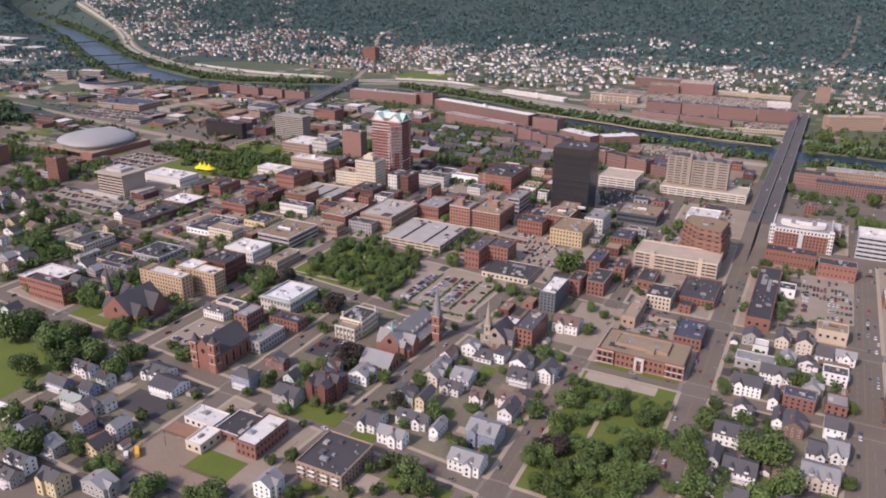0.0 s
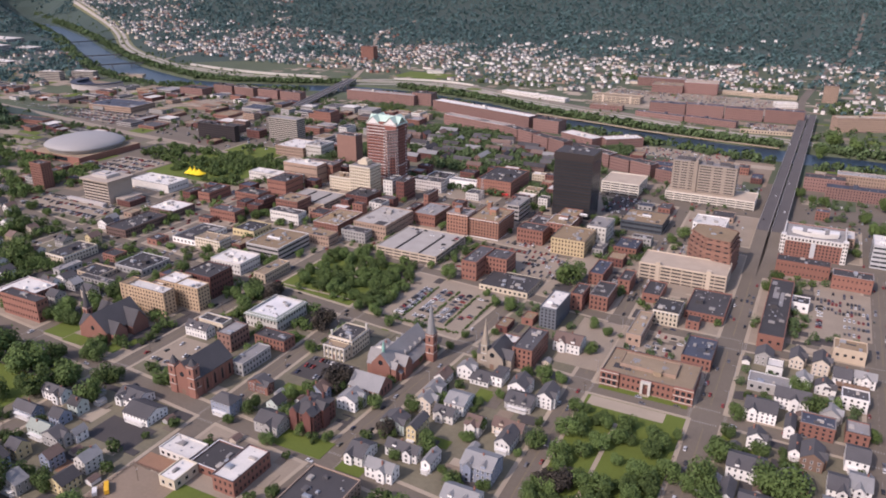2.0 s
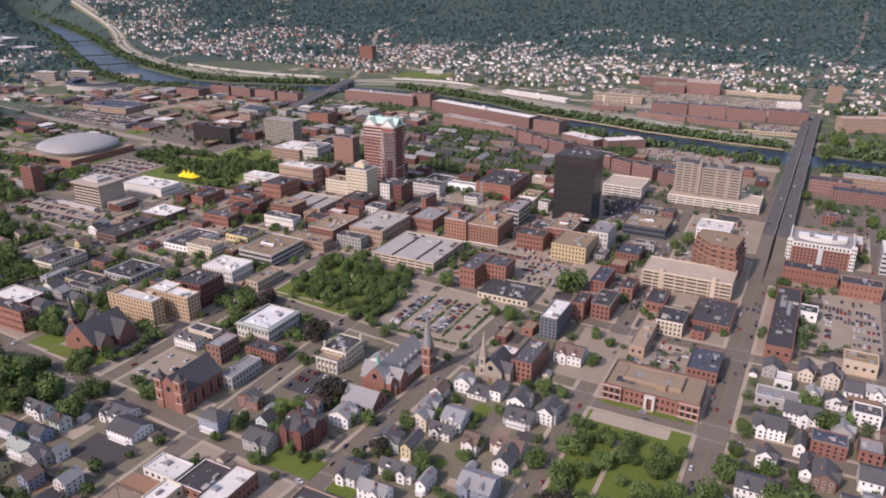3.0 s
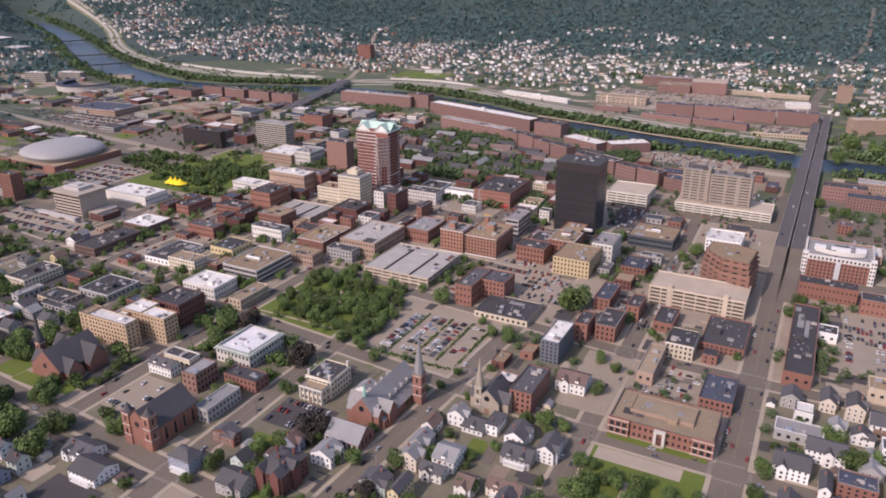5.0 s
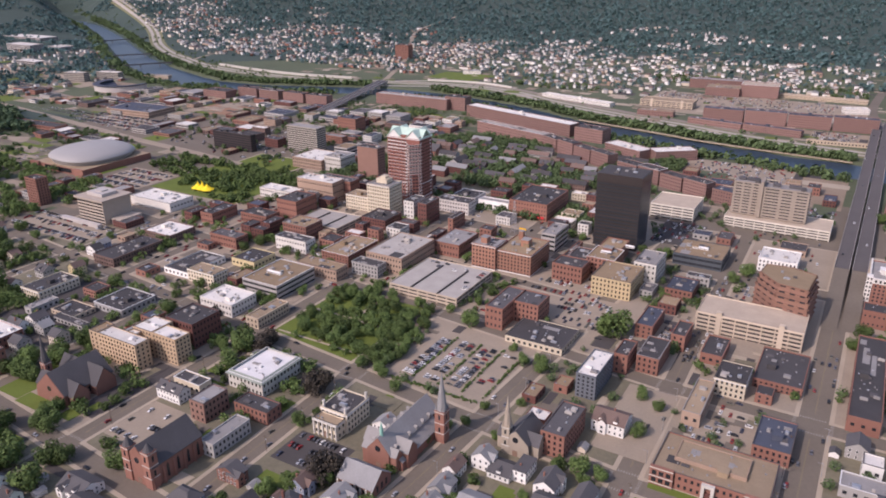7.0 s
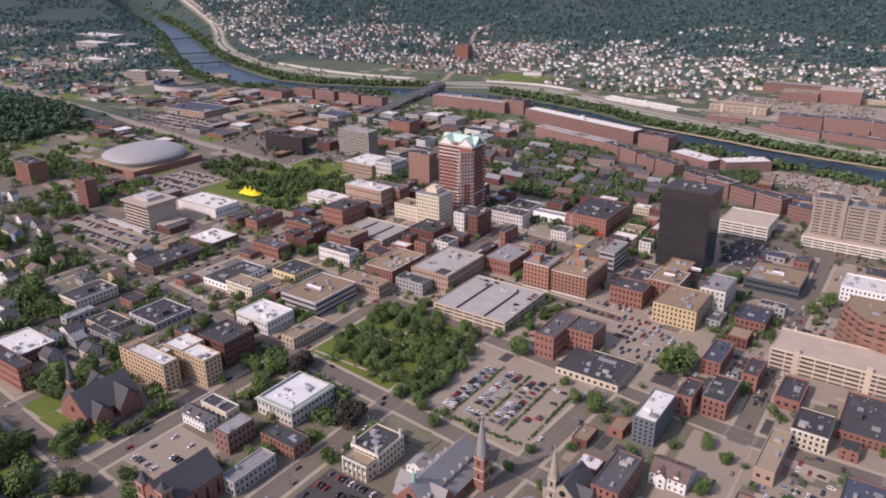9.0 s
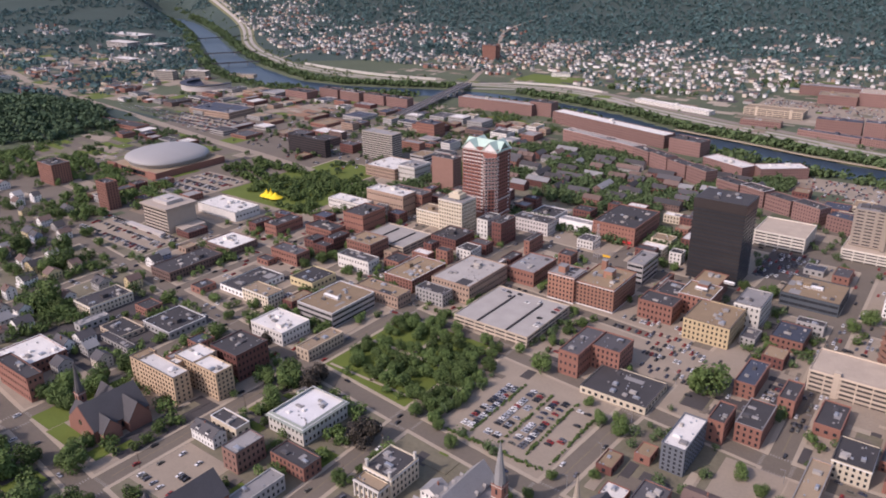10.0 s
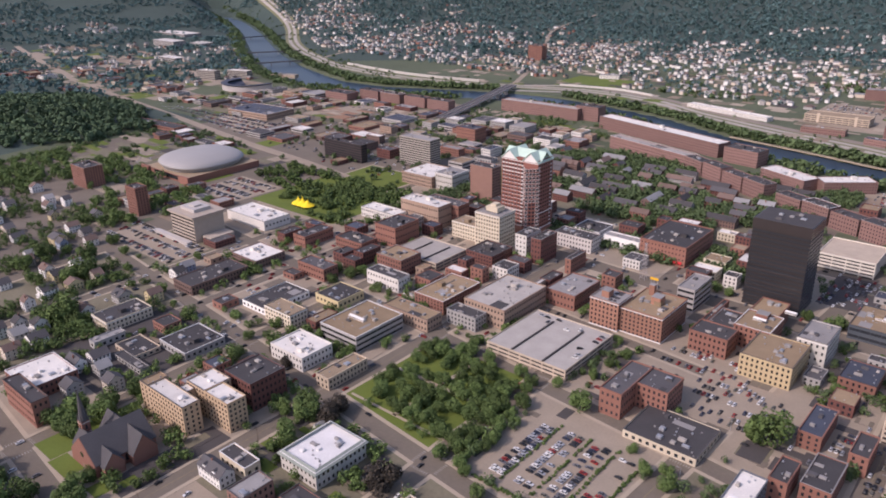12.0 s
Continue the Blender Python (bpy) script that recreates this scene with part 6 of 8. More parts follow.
street_tree(-708, 466, 12.4, 2)
street_tree(-713, 454, 10.2, 3)
street_tree(-697, 430, 7.7, 4)
street_tree(-780, 463, 11.1, 5)
street_tree(-752, 487, 10.8, 0)
street_tree(-775, 441, 8.5, 1)
street_tree(-629, 491, 6.2, 2)
street_tree(-499, 456, 6.8, 3)
street_tree(-500, 444, 5.5, 4)
street_tree(-575, 444, 3.8, 5)
street_tree(-508, 513, 5.4, 0)
street_tree(-508, 490, 4.9, 1)
street_tree(-491, 466, 7.6, 2)
street_tree(-484, 455, 6.3, 3)
street_tree(-470, 474, 5.0, 4)
street_tree(-478, 489, 4.3, 6, label="large dark copper-leaved beech tree")
street_tree(-457, 485, 5.0, 6, label="large dark copper-leaved beech tree")
street_tree(-447, 517, 5.5, 1)
street_tree(-435, 522, 5.0, 2)
street_tree(-469, 521, 5.2, 3)
street_tree(-398, 452, 8.8, 4)
street_tree(-386, 459, 8.7, 6, label="large dark copper-leaved beech tree")
street_tree(-413, 448, 6.7, 0)
street_tree(-546, 611, 7.2, 1)
street_tree(-529, 609, 7.1, 2)
street_tree(-534, 594, 6.0, 3)
street_tree(-530, 622, 5.1, 4)
street_tree(-494, 607, 4.9, 5)
street_tree(-480, 606, 4.3, 0)
street_tree(-572, 614, 4.8, 1)
street_tree(-292, 773, 6.1, 2)
street_tree(-279, 777, 5.6, 3)
street_tree(-269, 774, 5.0, 4)
street_tree(-208, 769, 5.9, 5)
street_tree(-189, 763, 7.7, 0)
street_tree(-299, 650, 4.3, 1)
street_tree(-284, 635, 5.0, 2)
street_tree(-288, 619, 4.5, 3)
street_tree(-289, 600, 4.4, 4)
street_tree(-302, 576, 4.6, 5)
street_tree(-376, 586, 5.0, 0)
street_tree(-326, 551, 5.3, 1)
street_tree(-293, 472, 4.6, 2)
street_tree(-234, 546, 4.2, 3)
street_tree(-211, 540, 4.7, 4)
street_tree(-261, 693, 3.6, 5)
street_tree(-500, 354, 8.7, 0)
street_tree(-493, 374, 8.8, 1)
street_tree(-512, 369, 7.4, 2)
street_tree(-497, 401, 5.7, 3)
street_tree(-445, 345, 5.1, 4)
street_tree(-442, 334, 6.4, 5)
street_tree(-455, 314, 8.7, 0)
street_tree(-438, 326, 6.4, 1)
street_tree(-602, 449, 4.4, 2)
street_tree(-661, 528, 4.4, 3)
street_tree(-672, 552, 4.6, 4)
street_tree(-735, 515, 6.0, 5)
street_tree(-768, 521, 7.5, 0)



def scatter_trees(x0, y0, x1, y1, n, r0, r1, seed, gap=0.75, label="full-leaved green tree among houses", group=""):
    rng = random.Random(seed)
    put = []
    for _ in range(n * 12):
        if len(put) >= n:
            break
        x, y, r = rng.uniform(x0, x1), rng.uniform(y0, y1), rng.uniform(r0, r1)
        if is_free(x, y, x, y, r * 0.55) and all(math.hypot(x - a, y - b) > gap * (r + c) for a, b, c in put):
            put.append((x, y, r))
            tree(x, y, r, rng.randrange(6), label=label, group=group)


scatter_trees(-396, 488, -312, 574, 62, 4.2, 6.8, 1, 0.62, "tall leafy park tree over a lawn", "park trees")
scatter_trees(-322, 474, -297, 548, 24, 4.2, 6.4, 3, 0.5, "tall leafy park tree over a pavement", "park trees")
scatter_trees(-116, 306, -52, 424, 44, 4, 7, 2, 0.52)



def leaf_stuff(name, points, size, per, label, mat="leaf_haze", flat=1.0):
    """Many trees as one mass of leaf clumps. points: x, y, z, radius."""
    rng = np.random.default_rng(len(points))
    base = [crown_points(np.random.default_rng(90 + i), per, size, 6, 0.85) for i in range(6)]
    out = []
    for i, (x, y, z, r) in enumerate(points):
        q = base[i % 6]
        t = rng.uniform(0, 6.283)
        c, s = math.cos(t), math.sin(t)
        p = np.stack([q[..., 0] * c - q[..., 1] * s, q[..., 0] * s + q[..., 1] * c, q[..., 2] * flat], -1) * r
        out.append(p + np.array([x, y, z]))
    ob = new(name, leaf_mesh(name, np.concatenate(out), M[mat]))
    return tagged(ob, label, "trees", kind="stuff")


def spread(rng, n, x0, y0, x1, y1, r0, r1, ok):
    """Random places, radius and ground height, where ok allows."""
    pts = []
    xs_, ys_ = rng.uniform(x0, x1, n), rng.uniform(y0, y1, n)
    hz = height(xs_, ys_)
    for x, y, z, q in zip(xs_, ys_, hz, river_gap(xs_, ys_)):
        if ok(x, y, q):
            r = rng.uniform(r0, r1)
            pts.append((x, y, z + 0.05 * r, r))
    return pts


def lump(x, y, s):
    return noise.noise(Vector((x / s, y / s, 0.3)))


RNG = np.random.default_rng(7)
in_river = lambda x, y, k: float(river_gap(np.array(x), np.array(y))) < k

# wooded river banks
banks = []
for (ax, ay, aw), (bx, by, bw) in zip(RIVER, RIVER[1:]):
    l = math.hypot(bx - ax, by - ay)
    for _ in range(int(l * (1.5 if ax > -1200 else 0.9))):
        k, side, r = RNG.uniform(0, 1), RNG.choice((-1, -1, 1)), RNG.uniform(3.5, 8)
        off = side * ((aw + (bw - aw) * k) * 0.5 * 1.2 + RNG.uniform(2, 30 if side * (bx - ax) < 0 else 20) + (14 if ax < -1300 else 0) * RNG.uniform(0, 1))
        x, y = ax + (bx - ax) * k - (by - ay) / l * off, ay + (by - ay) * k + (bx - ax) / l * off
        if not in_river(x, y, 1.12) and is_free(x, y, x, y, 3) and not (-62 < x < -12) and not (-975 < x < -840):
            banks.append((x, y, float(height(np.array(x), np.array(y))) + 0.2, r))
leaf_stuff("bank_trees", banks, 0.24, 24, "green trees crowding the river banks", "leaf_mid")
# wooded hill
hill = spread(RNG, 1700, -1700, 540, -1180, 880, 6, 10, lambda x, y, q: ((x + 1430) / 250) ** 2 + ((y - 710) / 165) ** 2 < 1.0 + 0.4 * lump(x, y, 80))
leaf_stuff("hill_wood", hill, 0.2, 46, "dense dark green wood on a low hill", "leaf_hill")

# ---- far town: houses and woods beyond the river ----


def house_mass(name, places, mats, label):
    """Small gabled houses as one mass."""
    g = Geo()
    rng = random.Random(len(places))
    for x, y, z, r in places:
        w, d, h = rng.uniform(5, 8.5), rng.uniform(6, 9.5), rng.uniform(4.5, 7.5)
        if rng.random() < 0.06:
            w, d = w * 2.4, d * 1.7
        s = rng.choice((0, 0, 0, 1, 1, 1, 2, 3, 4) if x > -950 else (0, 1, 1, 2, 2, 3, 3, 4, 5))
        z -= 0.5
        g.box(x - w / 2, y - d / 2, z, x + w / 2, y + d / 2, z + h, s, False)
        q = 6 + rng.randrange(4)
        if rng.random() < 0.8:
            g.prism(x - w / 2 - 0.4, x + w / 2 + 0.4, y - d / 2 - 0.4, y + d / 2 + 0.4, z + h + 0.02, z + h + 2.6, rng.choice("xy"), q)
        else:
            g.box(x - w / 2 - 0.2, y - d / 2 - 0.2, z + h + 0.02, x + w / 2 + 0.2, y + d / 2 + 0.2, z + h + 0.5, q)
    me = bpy.data.meshes.new(name)
    me.from_pydata(g.v, [], g.f)
    for m in mats:
        me.materials.append(m)
    me.polygons.foreach_set("material_index", g.m)
    me.update()
    return tagged(new(name, me), label, "houses", kind="stuff")


def town_density(x, y):
    """How built-up the far bank is: dense near the river, thinning up the hill."""
    far = y + 0.25 * x
    d = 1.55 - (far - 1300) / 640
    d += 0.26 if x > -850 else -0.5 * min(1.0, (-850 - x) / 350)
    return d + 1.1 * lump(x, y, 210) + 0.7 * lump(x + 900, y, 85)


FAR_MATS = [M["white"], M["whitewall"], M["beige"], M["grey"], M["tanbrick"], M["brick"], M["roof_slate"], M["roof_greyroof"], M["roof_brownroof"], M["roof_concrete"]]
far_ok = lambda x, y, q: q > 2.3 and y > 1560 - 0.06 * (x + 600) and y > 1500 + max(0, (-1500 - x) * 0.57) and not (-430 < x < -30 and y < 1700)
open_lot = lambda x, y: is_free(x, y, x, y, 7) and not (-940 < x < -790 and 1550 < y < 1660) and not (-70 < x < -30 and y < 2200)
houses = spread(RNG, 12500, -3000, 1480, 900, 3400, 1, 1, lambda x, y, q: far_ok(x, y, q) and town_density(x, y) > RNG.uniform(0.1, 0.95) and open_lot(x, y))
house_mass("far_houses", houses, FAR_MATS, "dense white and grey houses of the far bank")
left = spread(RNG, 900, -3000, 900, -1480, 1500, 1, 1, lambda x, y, q: lump(x, y, 200) > 0.05 and q > 2.0 and is_free(x, y, x, y, 8))
house_mass("far_houses", left, FAR_MATS, "scattered far houses and sheds among trees")
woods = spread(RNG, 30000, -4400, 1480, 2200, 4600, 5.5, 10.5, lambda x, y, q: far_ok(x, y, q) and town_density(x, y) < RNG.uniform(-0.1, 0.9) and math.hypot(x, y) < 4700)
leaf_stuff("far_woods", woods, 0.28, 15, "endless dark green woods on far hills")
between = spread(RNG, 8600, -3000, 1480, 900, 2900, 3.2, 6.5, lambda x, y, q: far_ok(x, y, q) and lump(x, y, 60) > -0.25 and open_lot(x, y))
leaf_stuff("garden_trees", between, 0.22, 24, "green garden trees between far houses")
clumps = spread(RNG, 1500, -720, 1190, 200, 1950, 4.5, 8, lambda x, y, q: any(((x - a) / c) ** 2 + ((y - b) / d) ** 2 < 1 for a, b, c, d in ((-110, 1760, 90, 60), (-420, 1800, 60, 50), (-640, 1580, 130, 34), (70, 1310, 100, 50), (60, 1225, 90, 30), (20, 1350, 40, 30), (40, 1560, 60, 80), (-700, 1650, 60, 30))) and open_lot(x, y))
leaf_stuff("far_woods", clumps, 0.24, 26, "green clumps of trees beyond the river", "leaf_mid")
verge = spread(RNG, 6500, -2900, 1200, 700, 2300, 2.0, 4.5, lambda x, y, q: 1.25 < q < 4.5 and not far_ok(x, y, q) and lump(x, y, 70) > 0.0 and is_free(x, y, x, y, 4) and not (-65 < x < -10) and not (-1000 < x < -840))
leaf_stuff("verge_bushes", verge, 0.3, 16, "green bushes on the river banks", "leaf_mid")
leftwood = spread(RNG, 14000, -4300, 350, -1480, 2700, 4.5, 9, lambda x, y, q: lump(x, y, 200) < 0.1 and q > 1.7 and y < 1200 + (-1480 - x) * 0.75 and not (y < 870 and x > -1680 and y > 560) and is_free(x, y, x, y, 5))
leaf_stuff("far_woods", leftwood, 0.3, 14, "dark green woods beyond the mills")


def ballpark(cx, cy, r):
    """Horseshoe stand: brick outer wall, sloping seats, dark roof rim, green field."""
    root = thing("ballpark", cx, cy, 0, "riverside ballpark with curved dark grandstand", "stadium")
    claim(cx - r - 30, cy - r - 30, cx + r + 30, cy + r + 30)
    arc = np.linspace(math.radians(165), math.radians(372), 22)
    def band(r0, z0, r1, z1, base):
        g = Geo()
        for t in arc:
            g.v += [(r0 * math.cos(t), r0 * math.sin(t), base), (r1 * math.cos(t), r1 * math.sin(t), base), (r1 * math.cos(t), r1 * math.sin(t), z1), (r0 * math.cos(t), r0 * math.sin(t), z0)]
        n = len(arc)
        g.f = [(4 * k + i, 4 * k + (i + 1) % 4, 4 * k + 4 + (i + 1) % 4, 4 * k + 4 + i) for k in range(n - 1) for i in range(4)] + [(0, 1, 2, 3), (4 * n - 1, 4 * n - 2, 4 * n - 3, 4 * n - 4)]
        g.m = [0] * len(g.f)
        return g
    part("seating", band(r, 2, r + 22, 11, -0.3), M["roof_bluedark"], root, "rows of dark seats")
    part("outer_wall", band(r + 22, 10.5, r + 23.2, 10.5, -0.3), M["concretewall"], root)
    part("roof", band(r + 12, 12.2, r + 25, 13, 11.4), M["roof_bluedark"], root)
    part("field", Geo().tube(0, 0, -0.2, r, 0.3, r, 32), M["grass"], root)


ballpark(-1405, 1140, 34)
for x, y, w, d, h in ((-1598, 1140, 52, 18, 19), (-1552, 1188, 56, 18, 17)):
    block_building(x, y, w, d, h, "slabgrey", "white", "hotel", "pale hotel block with white roof by the river", False, 0.0, 14)
block_building(-1480, 1255, 60, 16, 6, "tanwall", "greyflat", "store_building", "low tan shed by the river", False, 0.0, 20)


def slab_tower(x0, y0, z, w, d, h, floors, mat, label):
    """Concrete slab: blank walls cut by short rows of dark windows at every floor."""
    root = thing("office_tower", x0 + w / 2, y0 + d / 2, z, label, "office tower")
    a, b, fh = w / 2, d / 2, h / floors
    part("wall", parapet_wall(a, b, 0, h, 0.9, 0.4), M[mat], root)
    g = Geo()
    rows = ((-0.90, -0.30), (-0.16, 0.26), (0.46, 0.92)) if w > 32 else ((-0.82, -0.36), (-0.2, 0.3), (0.5, 0.86))
    for i in range(floors):
        z0, z1 = i * fh + fh * 0.48, i * fh + fh * 0.8
        for c0, c1 in rows:
            m = max(1, int((c1 - c0) * a / 2.6))
            for k in range(m):
                u0 = c0 * a + (c1 - c0) * a * k / m
                u1 = u0 + (c1 - c0) * a / m * 0.93
                g.box(u0, -b - 0.06, z0, u1, -b + 0.1, z1)
                g.box(u0, b - 0.1, z0, u1, b + 0.06, z1)
        for c in (-0.55, 0.1, 0.6):
            g.box(a - 0.1, c * b - 1.2, z0, a + 0.06, c * b + 1.2, z1)
            g.box(-a - 0.06, c * b - 1.2, z0, -a + 0.1, c * b + 1.2, z1)
        part("floor_joint", Geo().box(-a - 0.08, -b - 0.08, i * fh + fh * 0.97, a + 0.08, -b + 0.1, i * fh + fh * 1.03), M["slabgrey"], root)
    tagged(part("glazing", g, M["glass"], root), kind="stuff")
    part("roof", Geo().box(-a + 0.4, -b + 0.4, h - 0.05, a - 0.4, b - 0.4, h + 0.12), M["roof_greyflat"], root)
    for u, v, e in ((-a * 0.5, 1, 3.5), (a * 0.3, 2, 5.5), (a * 0.68, -3, 2.2)):
        part("roof_unit", Geo().box(u - e, v - 3, h + 0.12, u + e, v + 3, h + 2.8), M["roof_slate"], root)
    return root


slab_tower(-157, 898, 10.6, 25.5, 19, 33, 11, "slabtan", "tan concrete slab tower with rows of dark windows")
slab_tower(-128.5, 896, 10.6, 42, 19, 31, 10, "slabtan", "wide tan concrete slab tower with rows of dark windows")
root = thing("stair_core", -130, 900, 10.6, "tall tan concrete stair core between slabs", "tower")
part("shaft", Geo().box(-1.4, -6, 0, 1.4, 12, 37), M["slabtan"], root)


def white_hotel(x0, y0, w, d, h):
    """White corner piers, top storey and bowed parapet of the brick hotel by the bridge ramp."""
    root = thing("hotel_annex", x0 + w / 2, y0 + d / 2, 0.15, "white upper storey and end piers of a brick hotel", "hotel")
    a, b = w / 2, d / 2
    top = h + 2.6
    for s in (-1, 1):
        part("end_pier", Geo().box(s * a - 2.2, -b - 0.7, 0, s * a + 2.2, -b + 6, top), M["whitewall"], root)
        part("side_wall", Geo().box(s * a - 0.5, -b + 6, h - 6, s * a + 0.5, b, top), M["whitewall"], root)
        g = Geo()
        for i in range(6):
            for u in (-1.1, 1.1):
                g.box(s * a + u - 0.6, -b - 0.76, 1.6 + i * 3.4, s * a + u + 0.6, -b - 0.6, 3.5 + i * 3.4)
            for v in (-b + 1, -b + 4):
                g.box(s * a + s * 2.1, v - 0.6, 1.6 + i * 3.4, s * a + s * 2.28, v + 0.6, 3.5 + i * 3.4)
        tagged(part("glazing", g, M["glass"], root), kind="stuff")
    part("top_storey", Geo().box(-a + 2.2, -b - 0.4, h - 2.6, a - 2.2, -b + 2, h + 1.4), M["whitewall"], root)
    g = Geo()
    for i in range(15):
        u = -a + 4.5 + (w - 9) * i / 14
        g.box(u - 0.75, -b - 0.5, h - 1.6, u + 0.75, -b - 0.3, h + 0.4)
    tagged(part("glazing", g, M["glass"], root), kind="stuff")
    part("centre_bay", Geo().box(-2.0, -b - 0.45, 0, 2.0, -b + 0.2, h - 2.6), M["striped"], root)
    arc = [(0.74 * a * c, -b + 13 - 6.0 * (1 - c * c)) for c in np.linspace(-1, 1, 15)]
    ring = lambda z: [(x, y, z) for x, y in arc] + [(x, y + 0.5, z) for x, y in reversed(arc)]
    part("bowed_parapet", Geo().solid(ring(h + 0.9), ring(h + 4.6)), M["whitewall"], root, "bowed white parapet")
    part("plant_room", Geo().box(-7, -b + 15, h + 0.9, 8, -b + 21, h + 4.4).box(-20, -b + 17, h + 0.9, -11, -b + 24, h + 3.6).box(12, -b + 17, h + 0.9, 20, -b + 26, h + 4.0), M["trim"], root)
    part("tan_wing", Geo().box(-a - 1, b, -0.2, a + 2, b + 9, h - 1.5), M["garage"], root, "tan concrete rear wing")


root = thing("office_annex", -726.7, 588.5, 25.1, "beige concrete roof slab and penthouse of an office tower", "office")
part("roof_slab", Geo().box(-22.5, -18.5, 0, 22.5, 18.5, 1.8), M["beigeconcrete"], root)
part("penthouse", Geo().box(-13, -9, 1.8, 11, 9, 5.2).box(-6, -4, 5.2, 4, 4, 6.6), M["concretewall"], root)
part("low_wing", Geo().box(21.2, -10, -25, 36, 16, -18), M["beigeconcrete"], root)
part("entrance_canopy", Geo().box(-40, -26, -25, 20, -20.5, -21.5), M["concretewall"], root)


white_hotel(-26, 757, 52, 44, 18.7)
block_building(-103, 468, 36, 17, 11.0, "tanbrick", "tangravel", "gymnasium", "raised tan-roofed hall above a brick school", False, plain=True)

block_building(-528, 742, 34.5, 20, 15, "cream", "tangravel", "office_building", "long cream low-rise office below a tower", False)
pent = thing("roof_plant", -479, 746, 35, "cream plant room and masts on an office tower roof", "plant room")
part("room", Geo().box(-7, -5, 0, 6, 6, 4.5).box(-3, -3, 4.5, 3, 4, 7), M["cream"], pent)
for u in (-6, -1, 5):
    part("mast", Geo().tube(u, 5, 0, 0.12, 9, 0.05, 5), M["steel"], pent)
for x, y, z, l, d, turn in ((-452, 545, 12.7, 15, 3.2, 0), (-160, 782, 10.1, 14, 5, 0), (-226, 716, 15.9, 9, 3, 0), (-214, 746, 12.9, 8, 3, 0)):
    light = thing("roof_lantern", x, y, z, "long white roof lantern with sloped glazing on a flat roof", "skylight", turn=turn)
    part("curb", Geo().box(-l / 2, -d / 2, -0.3, l / 2, d / 2, 1.3), M["roof_white"], light)
    part("ridge", Geo().prism(-l / 2 + 0.1, l / 2 - 0.1, -d / 2 + 0.1, d / 2 - 0.1, 1.3, 2.1, "x"), M["trim"], light)
    for i in range(int(l / 1.6)):
        u = -l / 2 + 0.9 + 1.6 * i
        part("pane", Geo().box(u - 0.55, -d / 2 - 0.06, 0.5, u + 0.55, -d / 2 + 0.05, 1.1), M["glass"], light)
balconies = thing("balcony_stack", -206, 261, 0.15, "stacked balconies with rails on a brick apartment block", "balcony")
for u in (-11, -4, 4, 11):
    for z in (0.3, 3.1, 6.0):
        part("balcony", Geo().box(u - 2, -1.5, z, u + 2, 0, z + 0.2).box(u - 2, -1.5, z + 0.2, u + 2, -1.4, z + 1.2), M["trim"] if z > 1 else M["tanbrick"], balconies)
pool = thing("garden_pool", -397, 281, 0.15, "small blue covered garden pool", "pool")
part("basin", Geo().tube(0, 0, -0.2, 3, 1.0, 3, 18), M["poolblue"], pool)


# ---- the rest of the town: ordinary buildings, lots, cars ----
FILL = random.Random(21)
BRICKY = ["brick", "brick", "brick", "brick", "darkbrick", "darkbrick", "tanbrick", "cream", "whitewall", "grey"]
STRIP = ["brick", "darkbrick", "darkbrick", "brownwall", "grey", "grey", "tanbrick", "concretewall", "whitewall"]
WOODY = ["white", "white", "white", "whitewall", "beige", "grey", "greyblue", "greenish", "yellow"]
FLATS = ["dark", "dark", "dark", "bluedark", "greyflat", "slate", "tangravel", "brownflat", "white"]
COLOUR = {"brick": "red brick", "darkbrick": "dark brick", "tanbrick": "tan brick", "cream": "cream painted", "whitewall": "off-white", "grey": "grey", "white": "white clapboard",
          "beige": "beige", "greyblue": "grey-blue", "greenish": "pale green", "yellow": "pale yellow", "brownwall": "brown", "concretewall": "grey concrete"}


def fill_blocks(x0, y0, x1, y1, n, w0, w1, h0, h1, walls, gap=3.0, tries=14):
    """Flat-roofed buildings on the free ground of a stretch of town."""
    made = 0
    for _ in range(n * tries):
        if made >= n:
            break
        w, d = FILL.uniform(w0, w1), FILL.uniform(w0, w1)
        x, y = FILL.uniform(x0, x1 - w), FILL.uniform(y0, y1 - d)
        if not is_free(x, y, x + w, y + d, gap) or on_street(x, y, x + w, y + d):
            continue
        h = FILL.uniform(h0, h1)
        wall, roof = FILL.choice(walls), FILL.choice(FLATS)
        block_building(x, y, w, d, h, wall, roof, "store_building", COLOUR[wall] + (" low shop building" if h < 7 else " commercial building") + " with " + ("white" if roof == "white" else "worn dark" if roof in ("dark", "bluedark", "slate") else "gravel") + " flat roof", False, 0.1, plain=True)
        made += 1


def fill_houses(x0, y0, x1, y1, n, walls, gap=2.5, tries=14, row=False, single=False):
    made = 0
    for _ in range(n * tries):
        if made >= n:
            break
        w, d = (FILL.uniform(14, 34), FILL.uniform(9, 12)) if row else (FILL.uniform(8, 15), FILL.uniform(8, 13))
        if row and FILL.random() < 0.35:
            w, d = d, w
        x, y = FILL.uniform(x0, x1 - w), FILL.uniform(y0, y1 - d)
        if not is_free(x, y, x + w, y + d, gap) or on_street(x, y, x + w, y + d):
            continue
        wall, roof = FILL.choice(walls), FILL.choice(["slate", "slate", "greyroof", "brownroof", "dark"])
        house(x, y, w, d, FILL.uniform(6.5, 10), wall, roof, ("x" if w > d else "y") if row else FILL.choice("xxyy"), "house", COLOUR[wall] + " house with " + {"slate": "dark slate", "greyroof": "pale grey", "brownroof": "brown shingle", "dark": "dark"}[roof] + " gable roof", single, 0.1)
        made += 1


